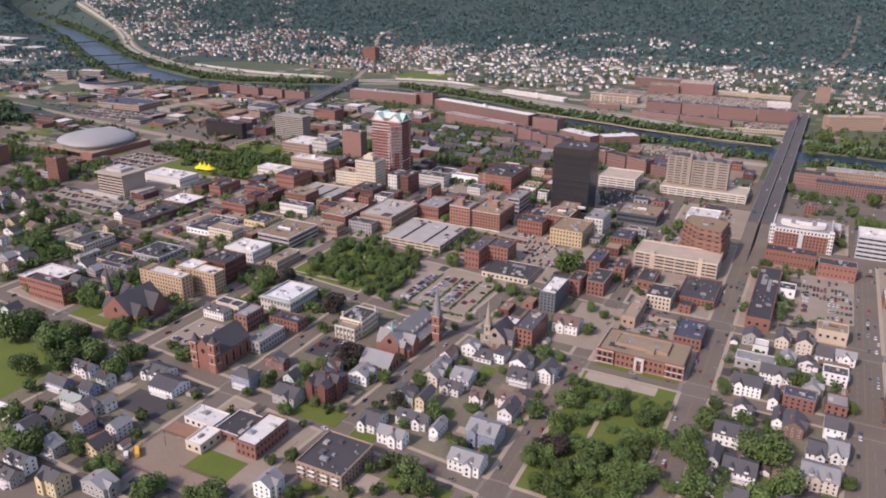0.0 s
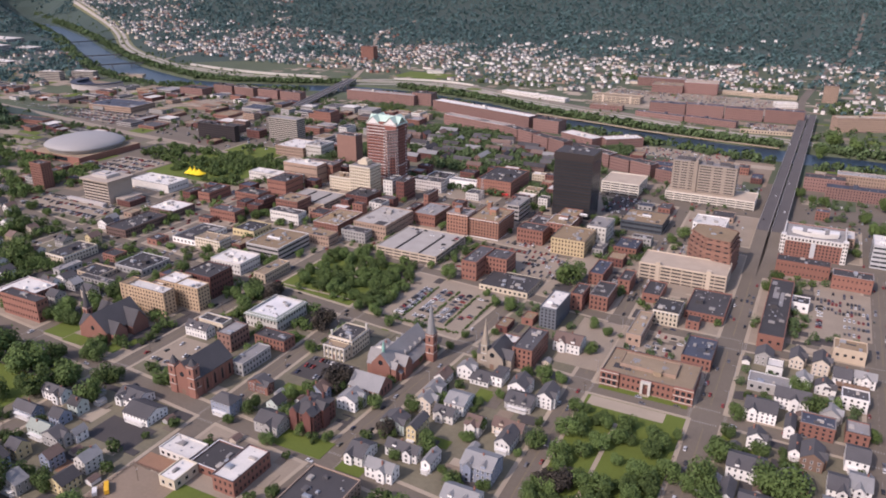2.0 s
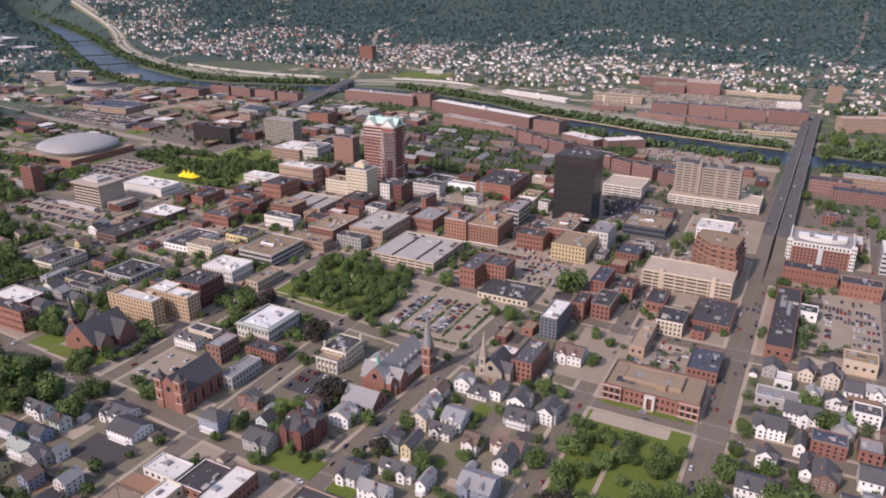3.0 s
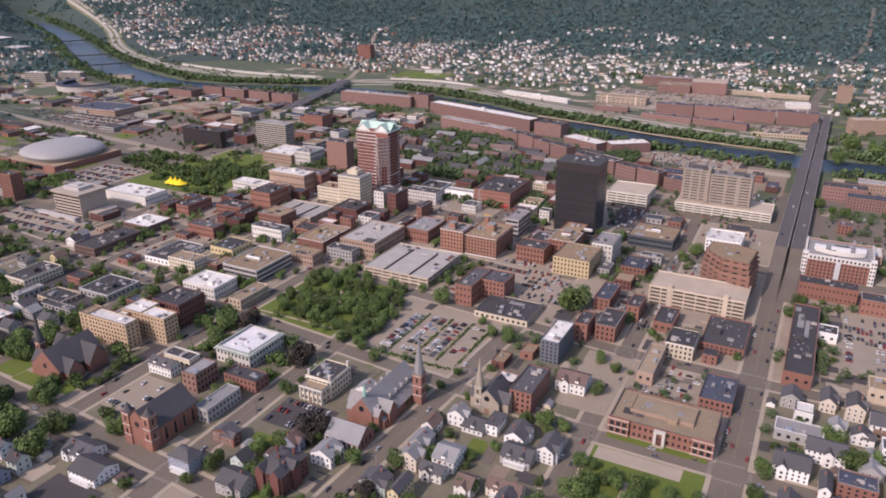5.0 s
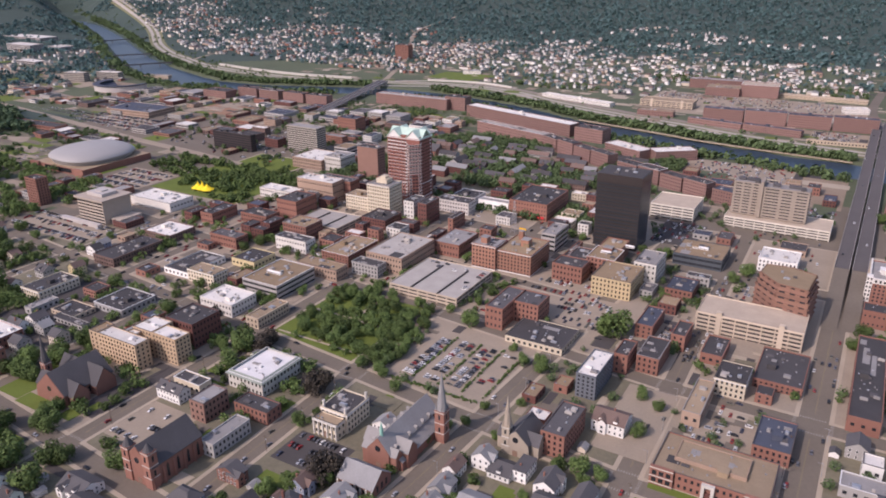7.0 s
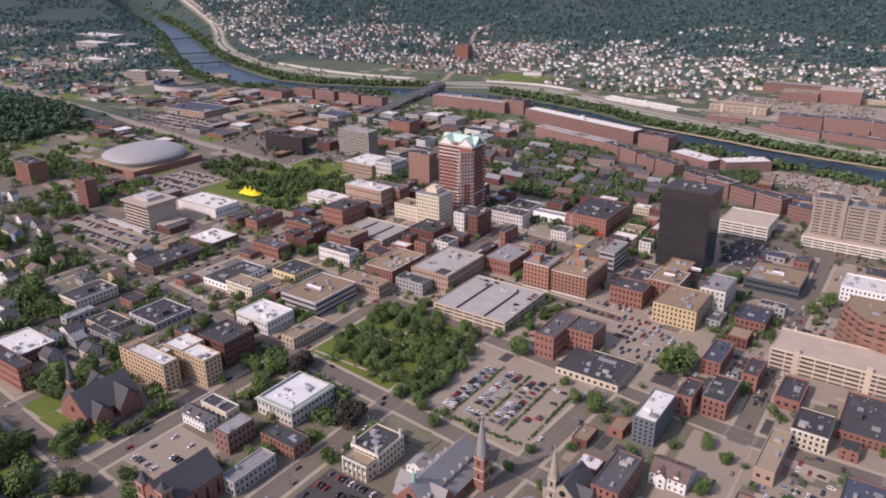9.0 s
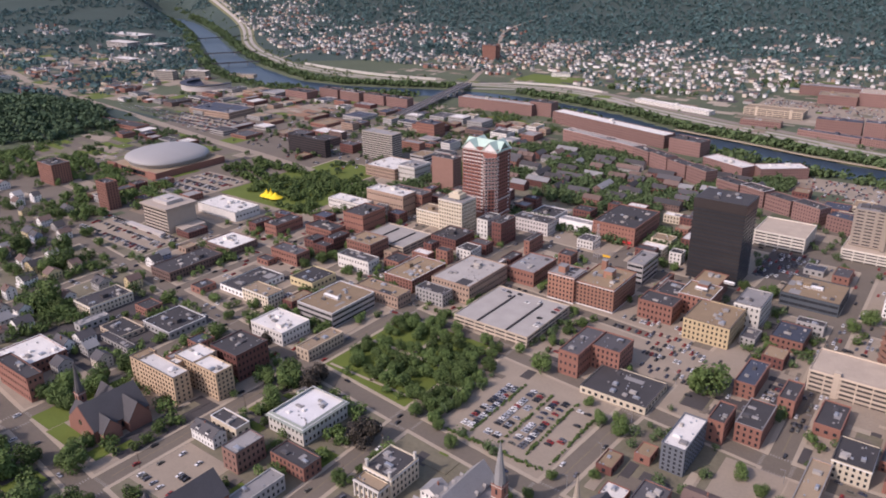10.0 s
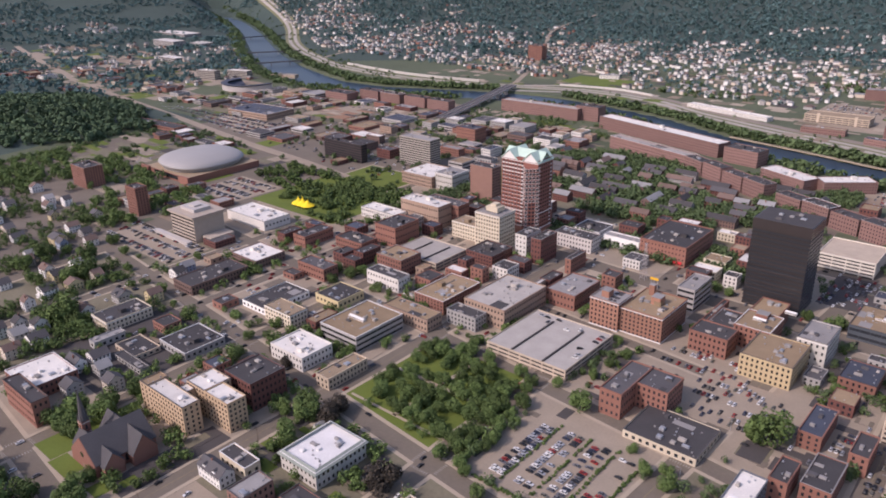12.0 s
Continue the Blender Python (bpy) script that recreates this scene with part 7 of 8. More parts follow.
def on_street(x0, y0, x1, y1):
    """Whether a footprint reaches into a street."""
    for i, (a, s, hw) in enumerate(STREETS_Y):
        for y in (y0, y1):
            c = a + s * (y - 450)
            if x0 < c + hw + 2 and x1 > c - hw - 2 and y < 880 and y > 180:
                return True
    for k, (c, s, hw) in CROSS.items():
        if k == "c3b" and not (-409 < x0 < -215):
            continue
        for x in (x0, x1):
            cy = street_y(k, x)
            if y0 < cy + hw + 2 and y1 > cy - hw - 2 and -770 < x < 160:
                return True
    return False


# open lots stay clear
for box in ((-292, 478, -222, 548), (-402, 336, -362, 380), (-300, 370, -262, 402), (8, 598, 48, 692), (-236, 598, -176, 658), (-398, 486, -320, 574), (-270, 630, -206, 684),
            (-810, 525, -680, 572), (-120, 300, -46, 441), (-60, 680, -20, 1500), (-253, 236, -222, 258), (-318, 222, -248, 270), (-520, 225, -432, 292), (-500, 336, -478, 376),
            (-150, 470, -118, 545), (-372, 262, -330, 284), (-870, 690, -640, 800), (-1375, 910, -1225, 950), (-1225, 890, -1060, 948), (-1105, 1030, -1010, 1112)):
    claim(*box)

fill_houses(-215, 305, -130, 440, 6, WOODY, single=True)
fill_houses(-395, 190, -325, 300, 8, WOODY)
fill_houses(-30, 305, 45, 440, 6, WOODY, single=True)
fill_houses(60, 300, 140, 560, 12, WOODY)
fill_houses(-30, 455, 45, 545, 5, WOODY, single=True)
fill_houses(-310, 310, -225, 440, 4, WOODY, single=True)
fill_houses(-700, 300, -515, 420, 18, WOODY)
fill_houses(-1050, 360, -600, 560, 62, WOODY)
fill_blocks(-120, 555, -50, 750, 4, 9, 20, 4, 8, BRICKY)
fill_blocks(-215, 460, -130, 750, 6, 9, 18, 4, 8, BRICKY)
fill_blocks(-310, 640, -130, 750, 8, 9, 22, 5, 13, BRICKY)
fill_blocks(-600, 420, -410, 600, 22, 9, 24, 4, 8, BRICKY)
fill_blocks(-700, 480, -590, 700, 14, 10, 24, 4, 9, BRICKY)
fill_blocks(-600, 590, -320, 760, 34, 9, 22, 7, 14, BRICKY)
fill_blocks(-20, 560, 140, 900, 14, 10, 26, 5, 11, BRICKY)
fill_blocks(-600, 760, -260, 900, 26, 10, 22, 7, 13, BRICKY)
fill_blocks(-215, 770, -60, 880, 6, 10, 24, 4, 9, BRICKY)
fill_houses(-610, 830, -270, 1080, 54, ["brick", "darkbrick", "darkbrick", "brownwall", "brownwall", "grey"], 4, row=True)
fill_blocks(-900, 830, -600, 1180, 32, 12, 34, 4, 11, STRIP)
fill_blocks(-1350, 860, -880, 1180, 42, 14, 44, 4, 8, STRIP)
fill_blocks(-900, 560, -690, 700, 8, 12, 24, 4, 8, BRICKY)
fill_blocks(-250, 960, -60, 1060, 10, 12, 26, 4, 12, BRICKY)
fill_blocks(-1470, 930, -1230, 1010, 5, 14, 36, 4, 7, BRICKY)
fill_blocks(-1180, 770, -1000, 850, 7, 12, 30, 4, 8, BRICKY)
fill_blocks(-860, 1060, -610, 1190, 14, 12, 30, 4, 9, BRICKY)
fill_blocks(-1400, 855, -1180, 895, 4, 12, 30, 4, 8, BRICKY)
fill_blocks(-2050, 880, -1480, 1100, 20, 14, 40, 4, 8, BRICKY)
block_building(-254, 588, 20, 22, 16, "brick", "slate", "school_wing", "red brick school wing with dark roof", False)
block_building(-1285, 806, 136, 24, 8, "brick", "dark", "store_building", "long brick store building with dark roof", False, 0.1, 5)
block_building(-1212, 955, 100, 60, 9, "tanbrick", "bluedark", "store_building", "big low store with blue-grey flat roof", False, 0.1, 4)
for x, y, w, d, h in ((-2230, 1390, 110, 40, 22), (-2130, 1450, 60, 40, 14), (-2480, 1530, 190, 60, 20), (-2880, 1490, 90, 40, 12), (-1960, 1250, 80, 30, 9)):
    block_building(x, y, w, d, h, "concretewall", "white", "office_building", "far pale office block among trees", False, 0.0)

# patches that break up the lots
g = Geo()
near_mats = ["darklot", "lot", "pave", "grass", "yard", "asphalt", "earth"]
for k in range(4200):
    w, d = FILL.uniform(4, 18), FILL.uniform(4, 18)
    x, y = FILL.uniform(-600, 50), FILL.uniform(195, 760)
    if is_free(x, y, x + w, y + d, 0.3) and not on_street(x, y, x + w, y + d):
        z = 0.225 + 0.00008 * k
        g.box(x, y, 0.1, x + w, y + d, z, FILL.choice([0, 0, 0, 0, 1, 2, 3, 3, 3, 4, 5, 5, 6] if y < 455 else [0, 0, 0, 1, 1, 2, 4, 5, 5, 5]), False)
setting("yard_surface", g, [M[k] for k in near_mats], "patchwork of driveways, lawns and paved yards", "ground")

# ---- cars ----
for x in (-284, -279, -268, -262, -251, -245, -234, -229):
    car_row(x, 484, x, 540, 0, 0.9 if x < -265 else 0.62 if x < -240 else 0.12, 2.7, 0.23)
hedges = [(x + FILL.uniform(-0.5, 0.5), 482 + 1.4 * i, 0.2, FILL.uniform(0.7, 1.3)) for x in (-276.5, -256.5, -239.5, -224) for i in range(44) if FILL.random() < 0.8]
hedges += [(-290 + 1.5 * i, 475 + FILL.uniform(-1, 1), 0.2, FILL.uniform(0.7, 1.5)) for i in range(44)]
leaf_stuff("hedge", hedges, 0.4, 30, "low green hedges in a parking lot", "leaf")
for y in (606, 619, 632):
    car_row(28, y, 47, y, 90, 0.85, 2.8, 0.22)
car_row(12, 605, 12, 655, 0, 0.5, 3, 0.22)
for y in (345, 357, 369):
    car_row(-398, y, -366, y, 90, 0.55, 2.9, 0.22)
for y in (376, 386, 396):
    car_row(-298, y, -266, y, 90, 0.6, 2.9, 0.22)
for i in (1, 2, 3, 4, 5, 6):
    for y0, y1 in ((312, 436), (462, 545), (570, 640)):
        for side in (-1, 1):
            hw = STREETS_Y[i][2] - 1.4
            for _ in range(2 if i in (1, 2) else 1):
                y = CAR_RNG.uniform(y0, y1)
                car(street_x(i, y) + side * hw * CAR_RNG.choice((1, 1, 0.45)), y, 90, pick_paint(), 0.0, "in the street")
for k in ("c1", "c2", "c3"):
    for _ in range(10):
        x = CAR_RNG.uniform(-480, 40)
        if all(abs(x - street_x(i, 450)) > 14 for i in range(len(STREETS_Y))):
            car(x, street_y(k, x) + CAR_RNG.choice((-4.4, 4.4, 2)), -4, pick_paint(), 0.0, "in the street")


def car_mass(name, places, label):
    """Far parked cars as one mass."""
    g = Geo()
    for x, y, along in places:
        p = pick_paint()
        a, b = (2.2, 0.9) if along else (0.9, 2.2)
        g.box(x - a, y - b, 0.3, x + a, y + b, 1.0, p, False)
        g.solid([(x - a * 0.8, y - b * 0.8, 1.0), (x + a * 0.6, y - b * 0.8, 1.0), (x + a * 0.6, y + b * 0.8, 1.0), (x - a * 0.8, y + b * 0.8, 1.0)],
                [(x - a * 0.6, y - b * 0.6, 1.55), (x + a * 0.4, y - b * 0.6, 1.55), (x + a * 0.4, y + b * 0.6, 1.55), (x - a * 0.6, y + b * 0.6, 1.55)], 8)
        g.box(x - a * 0.58, y - b * 0.58, 1.552, x + a * 0.38, y + b * 0.58, 1.6, p, False)
    me = bpy.data.meshes.new(name)
    me.from_pydata(g.v, [], g.f)
    for i in range(8):
        me.materials.append(M["paint%d" % i])
    me.materials.append(M["carglass"])
    me.polygons.foreach_set("material_index", g.m)
    me.update()
    return tagged(new(name, me), label, "cars", kind="stuff")


patch("parking_lot", -1375, 908, -1225, 950, "lot", "wide store parking lot", 0.26)
patch("parking_lot", -1225, 884, -1060, 948, "lot", "wide store parking lot", 0.25)
patch("dirt_lot", -1105, 1032, -1012, 1112, "playground", "bare reddish earth lot", 0.24)
patch("parking_lot", -866, 668, -786, 738, "lot", "tan parking lot between an arena and a park", 0.31)
patch("parking_lot", -800, 526, -684, 572, "lot", "tan parking lot below an office tower", 0.26)
patch("parking_lot", -262, 1062, -120, 1138, "lot", "riverside parking lot", 0.2)
patch("parking_lot", -250, 1000, -112, 1056, "asphalt", "worn asphalt yard behind mills", 0.19)
patch("parking_lot", -213, 806, -172, 872, "darklot", "dark asphalt parking lot beside a tower", 0.24)
patch("gravel_yard", -110, 990, -60, 1112, "earth", "sandy yard between river and bridge", 0.2)
places = []
for x0, y0, x1, y1, n, gap in ((-1400, 840, -700, 1180, 900, 1), (-700, 430, -410, 760, 420, 1), (-410, 590, -50, 880, 380, 1), (-270, 632, -206, 682, 50, 0), (-234, 602, -178, 654, 70, 0), (8, 640, 48, 690, 60, 0), (-810, 527, -682, 570, 70, 0), (-862, 672, -790, 734, 70, 0), (-600, 800, -260, 1060, 220, 1), (-295, 1440, -65, 1535, 330, 1), (-126, 1318, -52, 1394, 130, 1), (-1372, 912, -1228, 948, 260, 0), (-1222, 890, -1063, 946, 300, 0), (-1180, 640, -1000, 840, 160, 1), (-420, 1545, -65, 1635, 330, 1), (-870, 1050, -610, 1200, 160, 1), (-110, 930, -62, 985, 60, 1), (-260, 1064, -122, 1136, 170, 1), (-250, 1000, -115, 1055, 60, 1), (-212, 808, -174, 870, 70, 1), (-112, 494, -72, 552, 60, 1), (-150, 590, -118, 640, 50, 1), (-134, 700, -60, 748, 60, 1), (-20, 700, 140, 960, 160, 1), (-700, 190, -420, 340, 60, 1)):
    if gap == 0:
        y = y0 + 3.0
        while y < y1 - 2:
            for row in (0.0, 5.2):
                full = FILL.uniform(0.12, 0.55) if -300 < x0 < -170 else FILL.uniform(0.25, 0.9)
                for k in range(int((x1 - x0) / 2.75)):
                    if FILL.random() < full:
                        places.append((x0 + 1.4 + 2.75 * k, y + row, False))
            y += 16.5
        continue
    for _ in range(n):
        x, y = FILL.uniform(x0, x1), FILL.uniform(y0, y1)
        x, y = round(x / 2.9) * 2.9, round(y / 6.5) * 6.5
        if gap == 0 or is_free(x - 2, y - 2, x + 2, y + 2, 1.0):
            places.append((x, y, FILL.random() < 0.15))
car_mass("parked_cars", sorted(set(places)), "rows of parked cars in far lots")

# worn surfaces of the far lots, one sheet
g = Geo()
far_mats = ["darklot", "lot", "pave", "grass", "earth", "yard", "darklot", "scrub"]
for k in range(420):
    w, d = FILL.uniform(10, 60), FILL.uniform(10, 50)
    x, y = FILL.uniform(-1400, 120), FILL.uniform(500, 1120)
    if (x > -700 and y < 760) or not is_free(x, y, x + w, y + d, -6) or (-870 < x < -640 and 680 < y < 800):
        continue
    z = 0.02 + 0.0006 * k
    if on_street(x, y, x + w, y + d):
        continue
    g.face([(x, y, z), (x + w, y, z), (x + w, y + d, z), (x, y + d, z)], FILL.randrange(8))
def on_ground(g, x, y, w, d, z, slot):
    c = [(x, y), (x + w, y), (x + w, y + d), (x, y + d)]
    g.face([(p, q, max(0.0, float(height(np.array(p), np.array(q)))) + z) for p, q in c], slot)


for k in range(260):
    w, d = FILL.uniform(12, 50), FILL.uniform(8, 36)
    x, y = FILL.uniform(-1180, -600), FILL.uniform(1000, 1230)
    if not any(in_river(p, q, 1.35) for p in (x, x + w) for q in (y, y + d)):
        on_ground(g, x, y, w, d, 0.3 + 0.0008 * k, FILL.choice((0, 1, 1, 2, 3, 4, 5, 5)))
for k in range(120):
    w, d = FILL.uniform(12, 60), FILL.uniform(8, 30)
    x, y = FILL.uniform(-1190, -1000), FILL.uniform(620, 830)
    on_ground(g, x, y, w, d, 0.3 + 0.0008 * k, FILL.choice((0, 0, 1, 3, 3, 5, 5)))
for k in range(330):
    w, d = FILL.uniform(18, 80), FILL.uniform(14, 50)
    x, y = FILL.uniform(-2400, -1150), FILL.uniform(900, 1300)
    if not any(in_river(p, q, 2.2) for p in (x, x + w) for q in (y, y + d)):
        on_ground(g, x, y, w, d, 0.12 + 0.0008 * k, FILL.choice((1, 1, 2, 3, 4, 4, 5, 5, 7, 7)))
for k in range(900):
    w, d = FILL.uniform(8, 34), FILL.uniform(8, 26)
    x, y = FILL.uniform(-1250, 250), FILL.uniform(1290, 2300)
    if y > 1560 - 0.06 * (x + 600) or not any(in_river(p, q, 2.0) for p in (x, x + w) for q in (y, y + d)):
        on_ground(g, x, y, w, d, 0.1 + 0.0003 * k, FILL.choice((0, 1, 1, 2, 2, 3, 4, 5, 5, 5)))
setting("lot_surface", g, [M[k] for k in far_mats], "patchwork of asphalt, gravel and grass lots", "ground")
patch("park_lawn", -782, 690, -645, 800, "grass", "green lawn of a downtown park", 0.3)
release((-870, 690, -640, 800))

# ---- more trees among the buildings ----
TENT = (-740, 676, -690, 716)
claim(*TENT)
claim(-866, 668, -786, 738)


def town_trees(name, x0, y0, x1, y1, n, r0, r1, label, seed, per=90, near=0.4):
    rng = np.random.default_rng(seed)
    pts = []
    for x, y, r in zip(rng.uniform(x0, x1, n), rng.uniform(y0, y1, n), rng.uniform(r0, r1, n)):
        if is_free(x, y, x, y, r * near) and not on_street(x, y, x, y) and lump(x, y, 60) > -0.15:
            pts.append((x, y, 0.6, r))
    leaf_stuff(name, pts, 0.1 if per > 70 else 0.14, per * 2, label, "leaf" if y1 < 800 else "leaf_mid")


town_trees("garden_trees", -1150, 340, -600, 570, 1150, 3.5, 6.5, "leafy garden trees among wooden houses", 31, 72)
town_trees("garden_trees", -620, 800, -250, 1110, 4200, 3.6, 7.2, "leafy trees among brick rowhouses", 32, 38, 0.12)
town_trees("street_trees", -700, 380, -300, 760, 1300, 2.5, 5, "small green street trees downtown", 33, 90, 0.25)
town_trees("street_trees", -300, 455, 60, 960, 1000, 2.5, 5, "small green street trees downtown", 34)
town_trees("garden_trees", -1400, 800, -600, 1190, 480, 3, 6, "scattered green trees between low stores", 35, 60, 0.3)
town_trees("garden_trees", -1190, 690, -1000, 850, 240, 3, 6, "leafy copse beside an arena", 61, 60)
town_trees("garden_trees", -880, 1020, -600, 1240, 560, 3, 6, "green trees between mills and offices", 62, 40)
town_trees("street_trees", -720, 340, -405, 570, 420, 3.5, 6, "leafy trees among low shops", 63, 80)
town_trees("street_trees", -400, 575, 10, 770, 420, 2.5, 4.5, "small green street trees downtown", 64, 60)
town_trees("garden_trees", -570, 300, -320, 470, 190, 3, 5.5, "leafy trees between churches and shops", 65, 80)
town_trees("garden_trees", 55, 290, 160, 720, 60, 3, 6, "green garden trees by houses", 36)
town_trees("garden_trees", -1180, 540, -800, 690, 620, 4, 7.5, "leafy trees round brick towers", 37)
scatter_trees(-214, 306, -130, 440, 10, 3, 5.5, 11)
scatter_trees(-308, 308, -230, 440, 8, 3, 5.5, 12)
scatter_trees(-28, 306, 44, 440, 10, 3.5, 6.5, 14)
town_trees("garden_trees", -420, 190, -120, 440, 400, 2.5, 5.2, "leafy garden trees behind wooden houses", 51, 150)
town_trees("garden_trees", -30, 190, 50, 545, 110, 2.5, 5, "leafy garden trees behind wooden houses", 52, 150)

town_trees("field_trees", -540, 225, -420, 310, 90, 4.5, 8, "dense leafy trees round a field", 38, 160)
scatter_trees(-45, 310, -22, 440, 8, 4, 6.5, 16, 0.6)

# ---- sheds and garages behind the houses ----
for _ in range(400):
    x, y = FILL.uniform(-420, 45), FILL.uniform(195, 545)
    if is_free(x, y, x + 5, y + 6, 1.2) and not on_street(x, y, x + 5, y + 6) and lump(x, y, 70) > -0.05:
        claim(x, y, x + 5, y + 6)
        wall = FILL.choice(["white", "grey", "beige", "whitewall"])
        shed = thing("garden_shed", x + 2.5, y + 3, 0.15, COLOUR[wall] + " garden shed or small garage", "shed")
        part("wall", Geo().box(-2.5, -3, -0.2, 2.5, 3, 2.5).prism(-2.5, 2.5, -3, 3, 2.5, 3.9, "y"), M[wall], shed)
        fold(shed, 1.4, 2.5, 3.3, 2.5, 0.3, 0.15, M["roof_" + FILL.choice(["slate", "greyroof", "brownroof"])], "y")

# ---- school bus and van ----
def bus(x, y, turn, mat, l, h, label, name):
    root = thing(name, x, y, 0.22, label, name.replace("_", " "), turn=turn)
    part("body", Geo().box(-l / 2, -1.15, 0.5, l / 2, 1.15, h).box(l / 2, -1.0, 0.5, l / 2 + 1.1, 1.0, h * 0.55), mat, root)
    part("side_window", Geo().box(-l / 2 + 0.5, -1.18, h * 0.58, l / 2 - 0.6, -1.1, h * 0.82), M["glass"], root)
    part("side_window", Geo().box(-l / 2 + 0.5, 1.1, h * 0.58, l / 2 - 0.6, 1.18, h * 0.82), M["glass"], root)
    part("windscreen", Geo().box(l / 2 - 0.05, -0.95, h * 0.58, l / 2 + 0.05, 0.95, h * 0.88), M["glass"], root)
    for u in (-l * 0.32, l * 0.36):
        for v in (-1.0, 1.0):
            part("wheel", WHEEL, None, root, at=(u, v, 0.33))


bus(-311, 234, 140, M["ochre"], 8.5, 2.9, "yellow school bus parked on a sandy yard", "school_bus")
bus(-314, 229, 140, M["trim"], 5.2, 2.6, "white van parked on a sandy yard", "van")

# ---- street furniture ----
lamp_pole = Geo().tube(0, 0, -0.2, 0.14, 8.5, 0.08, 6).mesh("pole", [M["metal"]])
lamp_arm = Geo().box(0, -0.05, 8.3, 2.2, 0.05, 8.42).mesh("arm", [M["metal"]])
lamp_head = Geo().box(1.7, -0.16, 8.15, 2.6, 0.16, 8.3).mesh("lamp_head", [M["roof_greyflat"]])
for i in (1, 2, 3, 4):
    for y in (325, 365, 405, 470, 505, 540, 600):
        x = street_x(i, y) + STREETS_Y[i][2] + 0.6
        lamp = thing("street_lamp", x, y, 0.15, "grey metal street lamp at the kerb", "street lamp", "street lamps", 180)
        part("pole", lamp_pole, None, lamp)
        part("arm", lamp_arm, None, lamp)
        part("lamp_head", lamp_head, None, lamp)

# ---- cars on the parking deck and along the wide streets ----
for x, y, turn in ((-356, 640, 0), (-351, 640, 0), (-347, 634, 90), (-342, 641, 0), (-330, 632, 0), (-322, 638, 90), (-305, 603, 0), (-305, 607, 0), (-305, 629, 0), (-305, 634, 0), (-305, 638, 0), (-309, 615, 40)):
    car(x, y, turn, pick_paint(), 8.02, "on top of a parking deck")
for i, n in ((1, 24), (2, 22), (3, 12), (4, 12), (5, 10)):
    for _ in range(n):
        y = CAR_RNG.uniform(305, 745)
        lane = CAR_RNG.choice((-0.72, -0.28, 0.28, 0.72)) if i in (1, 2) else CAR_RNG.choice((-0.78, 0.78, 0.3, -0.3))
        if i != 2 or y < 685:
            car(street_x(i, y) + lane * STREETS_Y[i][2], y, 90 if lane < 0 else 270, pick_paint(), 0.0, "in the street")

# ---- utility poles and garden fences ----
pole_shaft = Geo().tube(0, 0, -0.3, 0.17, 10.5, 0.11, 7).mesh("pole", [M["bark"]])
pole_arm = Geo().box(-1.25, -0.06, 9.5, 1.25, 0.06, 9.65).box(-0.9, -0.05, 8.7, 0.9, 0.05, 8.82).mesh("crossarm", [M["bark"]])
pole_can = Geo().tube(0.34, 0, 7.2, 0.24, 8.2, 0.24, 8).mesh("transformer", [M["metal"]])
pole_foot = Geo().tube(0, 0, -0.3, 0.2, 0.4, 0.19, 7).mesh("collar", [M["roof_slate"]])
for i, side, y0, y1, step in ((2, -1, 305, 545, 27), (1, -1, 305, 545, 29), (3, 1, 305, 440, 33), (5, 1, 215, 440, 32), (6, 1, 240, 440, 36)):
    y = y0
    while y < y1:
        k = y
        if all(abs(k - street_y(c, street_x(i, k))) > 10 for c in CROSS):
            post = thing("utility_pole", street_x(i, k) + side * (STREETS_Y[i][2] + 0.7), k, 0.15, "weathered wooden utility pole with crossarms at the kerb", "utility pole", "utility poles")
            part("pole", pole_shaft, None, post)
            part("crossarm", pole_arm, None, post)
            part("collar", pole_foot, None, post)
            if int(k) % 2:
                part("transformer", pole_can, None, post, "grey transformer can")
        y += step
for x0, y0, x1, y1 in ((-316, 224, -250, 224), (-316, 224, -316, 256), (-281, 236.5, -249.5, 236.5), (-316.5, 256.5, -296, 256.5), (-391, 271, -370, 271), (-432, 292.5, -392, 300)):
    l = math.hypot(x1 - x0, y1 - y0)
    fence = thing("fence", x0, y0, 0.2, "weathered timber and wire fence round a yard", "fence", turn=math.degrees(math.atan2(y1 - y0, x1 - x0)))
    for k in range(int(l / 3) + 1):
        part("post", Geo().box(3 * k - 0.08, -0.08, -0.1, 3 * k + 0.08, 0.08, 1.7), M["bark"], fence)
    for z in (0.4, 0.95, 1.5):
        part("rail", Geo().box(0, -0.04, z, l, 0.04, z + 0.14), M["brown"], fence)

# ---- sign, awning and roof houses downtown ----
sign = thing("roof_sign", -316, 739, 10, "yellow sign panel on steel posts above a roof", "sign")
part("panel", Geo().box(-3.4, -0.15, 3.2, 3.4, 0.15, 5.2), M["ochre"], sign)
for u in (-2.8, 0, 2.8):
    part("post", Geo().box(u - 0.12, 0.15, -10, u + 0.12, 0.4, 5.8), M["steel"], sign)
awning = thing("awning", -331, 804.9, 3.0, "red fabric awning along a brick shop front", "awning")
part("canopy", Geo().solid([(-9, -1.6, 0), (9, -1.6, 0), (9, 0, 0), (-9, 0, 0)], [(-9, -1.5, 0.5), (9, -1.5, 0.5), (9, 0, 1.8), (-9, 0, 1.8)]), M["red_paint"], awning)
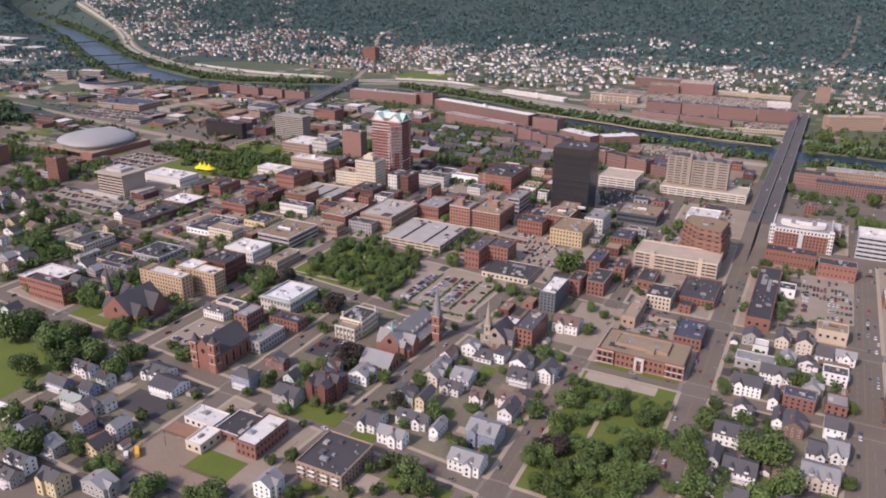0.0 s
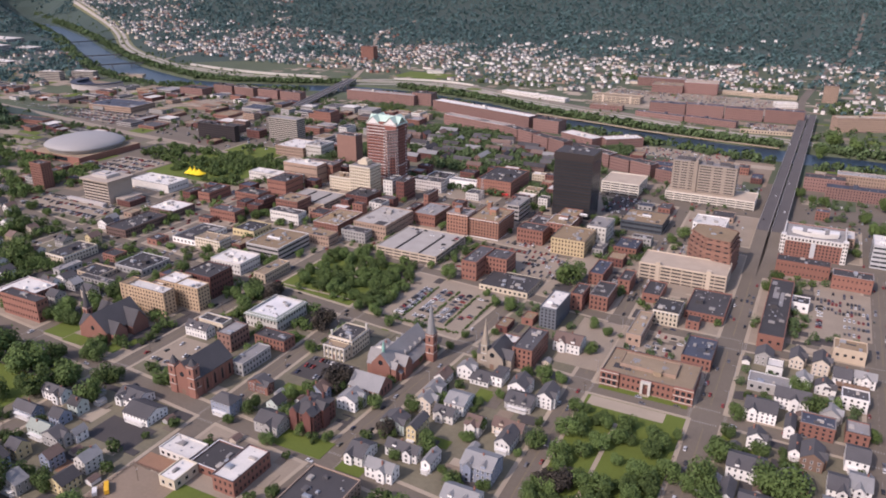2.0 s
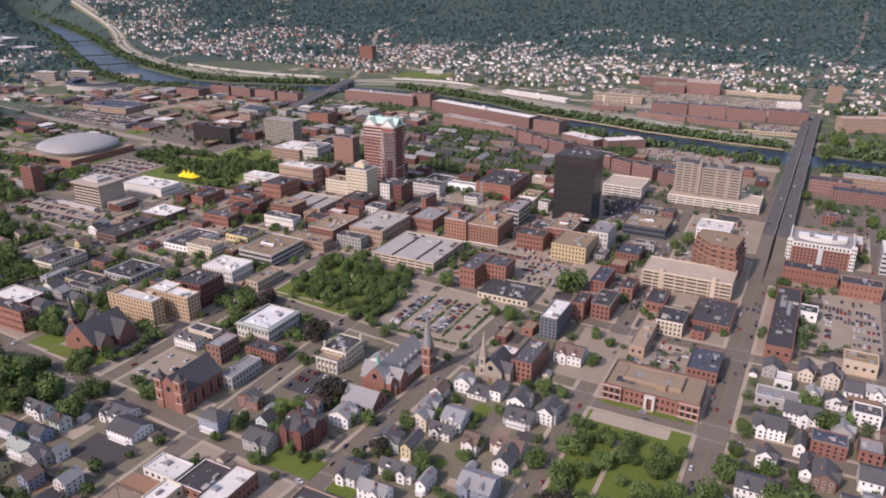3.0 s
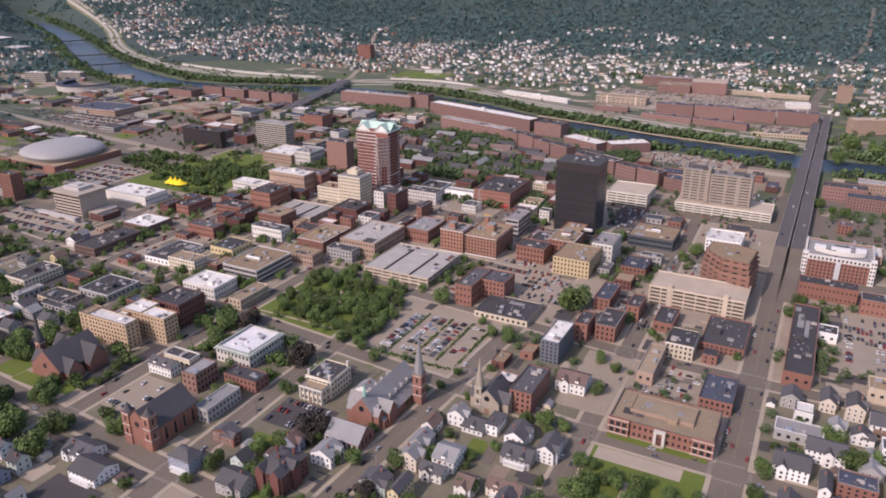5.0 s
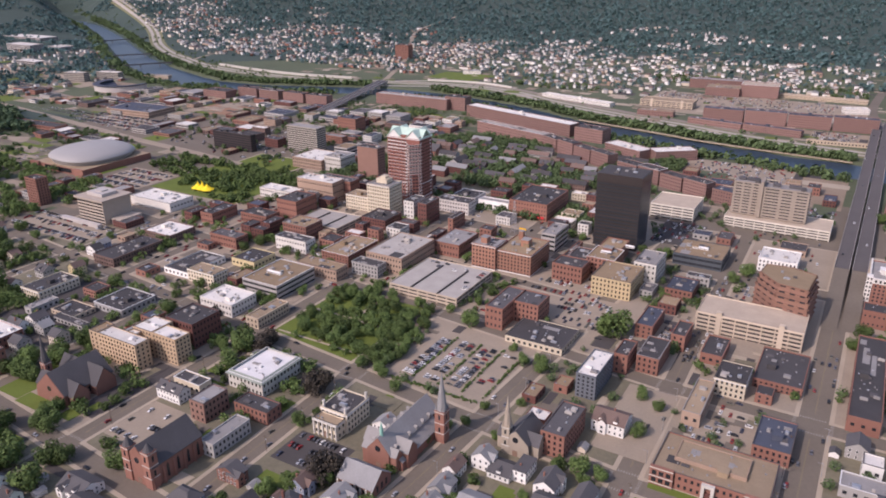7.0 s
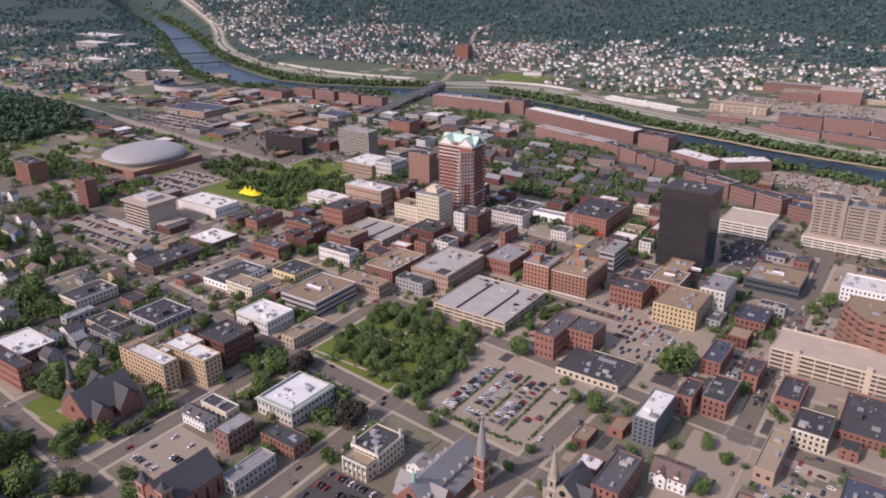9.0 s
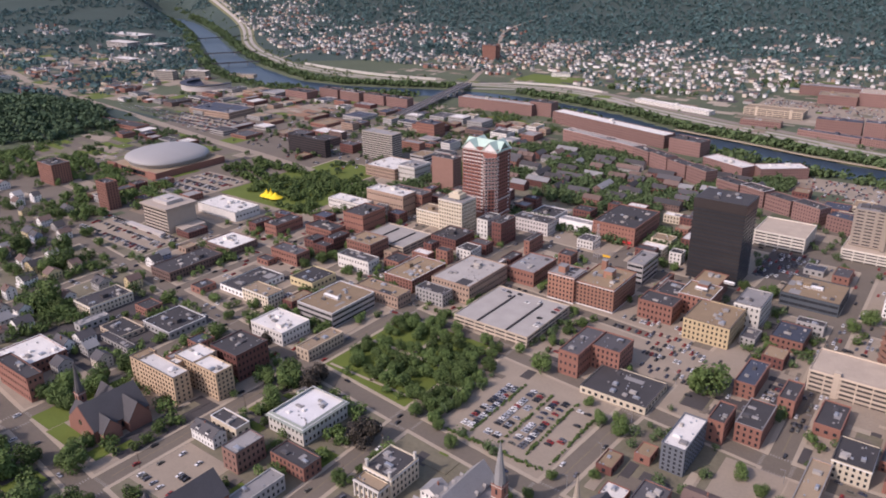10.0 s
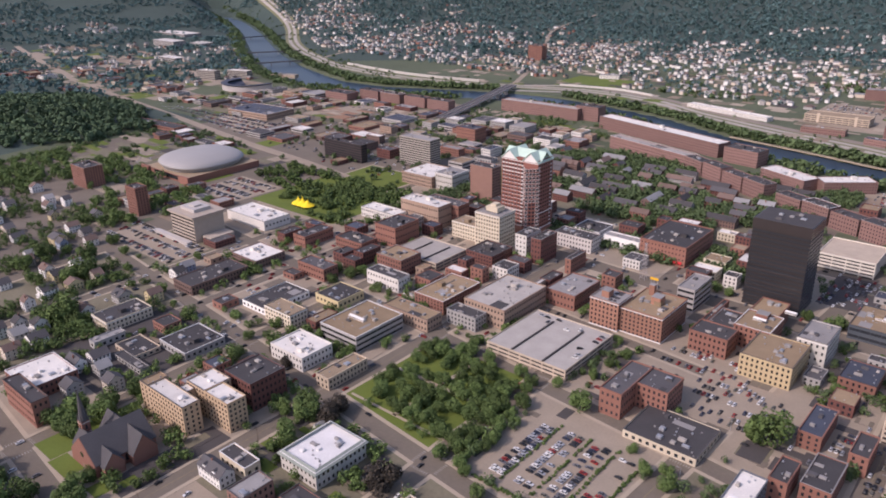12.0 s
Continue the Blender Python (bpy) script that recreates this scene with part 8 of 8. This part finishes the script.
for x, y, z, w, d, h, wall in ((-322, 674, 22.0, 6, 7, 5, "brickstone"), (-290, 690, 19.2, 7, 8, 6, "brickstone"), (-300, 702, 19.2, 4, 4, 8, "brickstone"), (-226, 722, 15.7, 8, 7, 3.6, "brick")):
    shed = thing("stair_house", x, y, z, "brick stair house standing on a flat office roof", "roof house")
    part("wall", Geo().box(-w / 2, -d / 2, -0.2, w / 2, d / 2, h), M[wall], shed)
    part("roof", Geo().box(-w / 2 - 0.2, -d / 2 - 0.2, h, w / 2 + 0.2, d / 2 + 0.2, h + 0.3), M["roof_greyflat"], shed)

# ---- road paint ----
def stripe(g, x0, y0, x1, y1, w, slot=0, z=0.012):
    l = math.hypot(x1 - x0, y1 - y0)
    px, py = -(y1 - y0) / l * w / 2, (x1 - x0) / l * w / 2
    g.face([(x0 - px, y0 - py, z), (x1 - px, y1 - py, z), (x1 + px, y1 + py, z), (x0 + px, y0 + py, z)], slot)


g = Geo()
cross_keys = ["c1", "c2", "c3", "elm"]
for i in range(1, 8):
    for ka, kb in zip(cross_keys, cross_keys[1:]):
        ya, yb = street_y(ka, street_x(i, 400)) + 14, street_y(kb, street_x(i, 600)) - 14
        for off in ((-0.2, 0.2) if i != 1 else (-0.2, 0.2, -4.3, 4.3)):
            n = 8
            for k in range(n):
                y0, y1 = ya + (yb - ya) * k / n, ya + (yb - ya) * (k + (1 if abs(off) < 1 else 0.6)) / n
                stripe(g, street_x(i, y0) + off, y0, street_x(i, y1) + off, y1, 0.13, 1 if abs(off) < 1 else 0)
setting("road_marking", g, [M["line"], M["yellowline"]], "worn yellow and white lane lines", "road marking")
for i in range(1, 8):
    for k in ("c1", "c2", "c3"):
        g = Geo()
        x = street_x(i, street_y(k, street_x(i, 450)))
        y = street_y(k, x)
        hw, hh = STREETS_Y[i][2], CROSS[k][2]
        for sgn in (-1, 1):
            for m in range(int(hw * 2 / 1.5)):
                u = x - hw + 0.9 + 1.5 * m
                stripe(g, u, y + sgn * (hh + 1.0), u, y + sgn * (hh + 3.0), 0.5)
            for m in range(int(hh * 2 / 1.5)):
                v = y - hh + 0.9 + 1.5 * m
                stripe(g, x + sgn * (hw + 1.0), v, x + sgn * (hw + 3.0), v, 0.5)
        setting("crosswalk", g, M["line"], "worn white crosswalk bars at a crossing", "road marking")

park = spread(np.random.default_rng(41), 620, -862, 688, -612, 812, 3.5, 6.5, lambda x, y, q: is_free(x, y, x, y, 2.5) and lump(x, y, 34) > (-0.12 if y > 735 else 0.12))
leaf_stuff("park_trees", park, 0.16, 64, "leafy trees over a downtown park lawn", "leaf")

for i, y in enumerate((835, 870, 930, 990, 1075, 1130, 1210, 1290, 1360, 1420)):
    car((-46.9, -33.1)[i % 2] + (1.8 if i % 3 else -1.8), y, 90, pick_paint(), 8.0, "on the bridge")

for x0 in (-112.4, -65.6):
    root = thing("school_pavilion", x0 + 6, 456.2, 0.15, "projecting brick end bay of a school with stone bands", "school")
    part("wall", Geo().box(-6, -1.2, -0.2, 6, 0.75, 11.2), M["brick"], root)
    for z in (1.0, 5.2, 10.2):
        part("stone_band", Geo().box(-6.1, -1.3, z, 6.1, -1.1, z + 0.5), M["stone"], root)
    for u in (-3.6, 0.0, 3.6):
        for z in (2.0, 6.4):
            part("window", Geo().box(u - 1.2, -1.26, z, u + 1.2, -1.15, z + 2.6), M["glass"], root)
root = thing("school_portal", -83, 456.2, 0.15, "pale stone entrance portal with steps at a school", "entrance")
part("portal", Geo().box(-3.2, -1.6, 0, -1.6, 0.75, 8).box(1.6, -1.6, 0, 3.2, 0.75, 8).box(-3.2, -1.6, 8, 3.2, 0.75, 9.4), M["stone"], root)
part("door", Geo().box(-1.6, -0.4, 0, 1.6, 0.75, 4), M["darkbrick"], root)
part("steps", Geo().box(-3, -3.2, -0.1, 3, -1.6, 0.35).box(-2.6, -2.6, 0.35, 2.6, -1.6, 0.7), M["pave"], root)
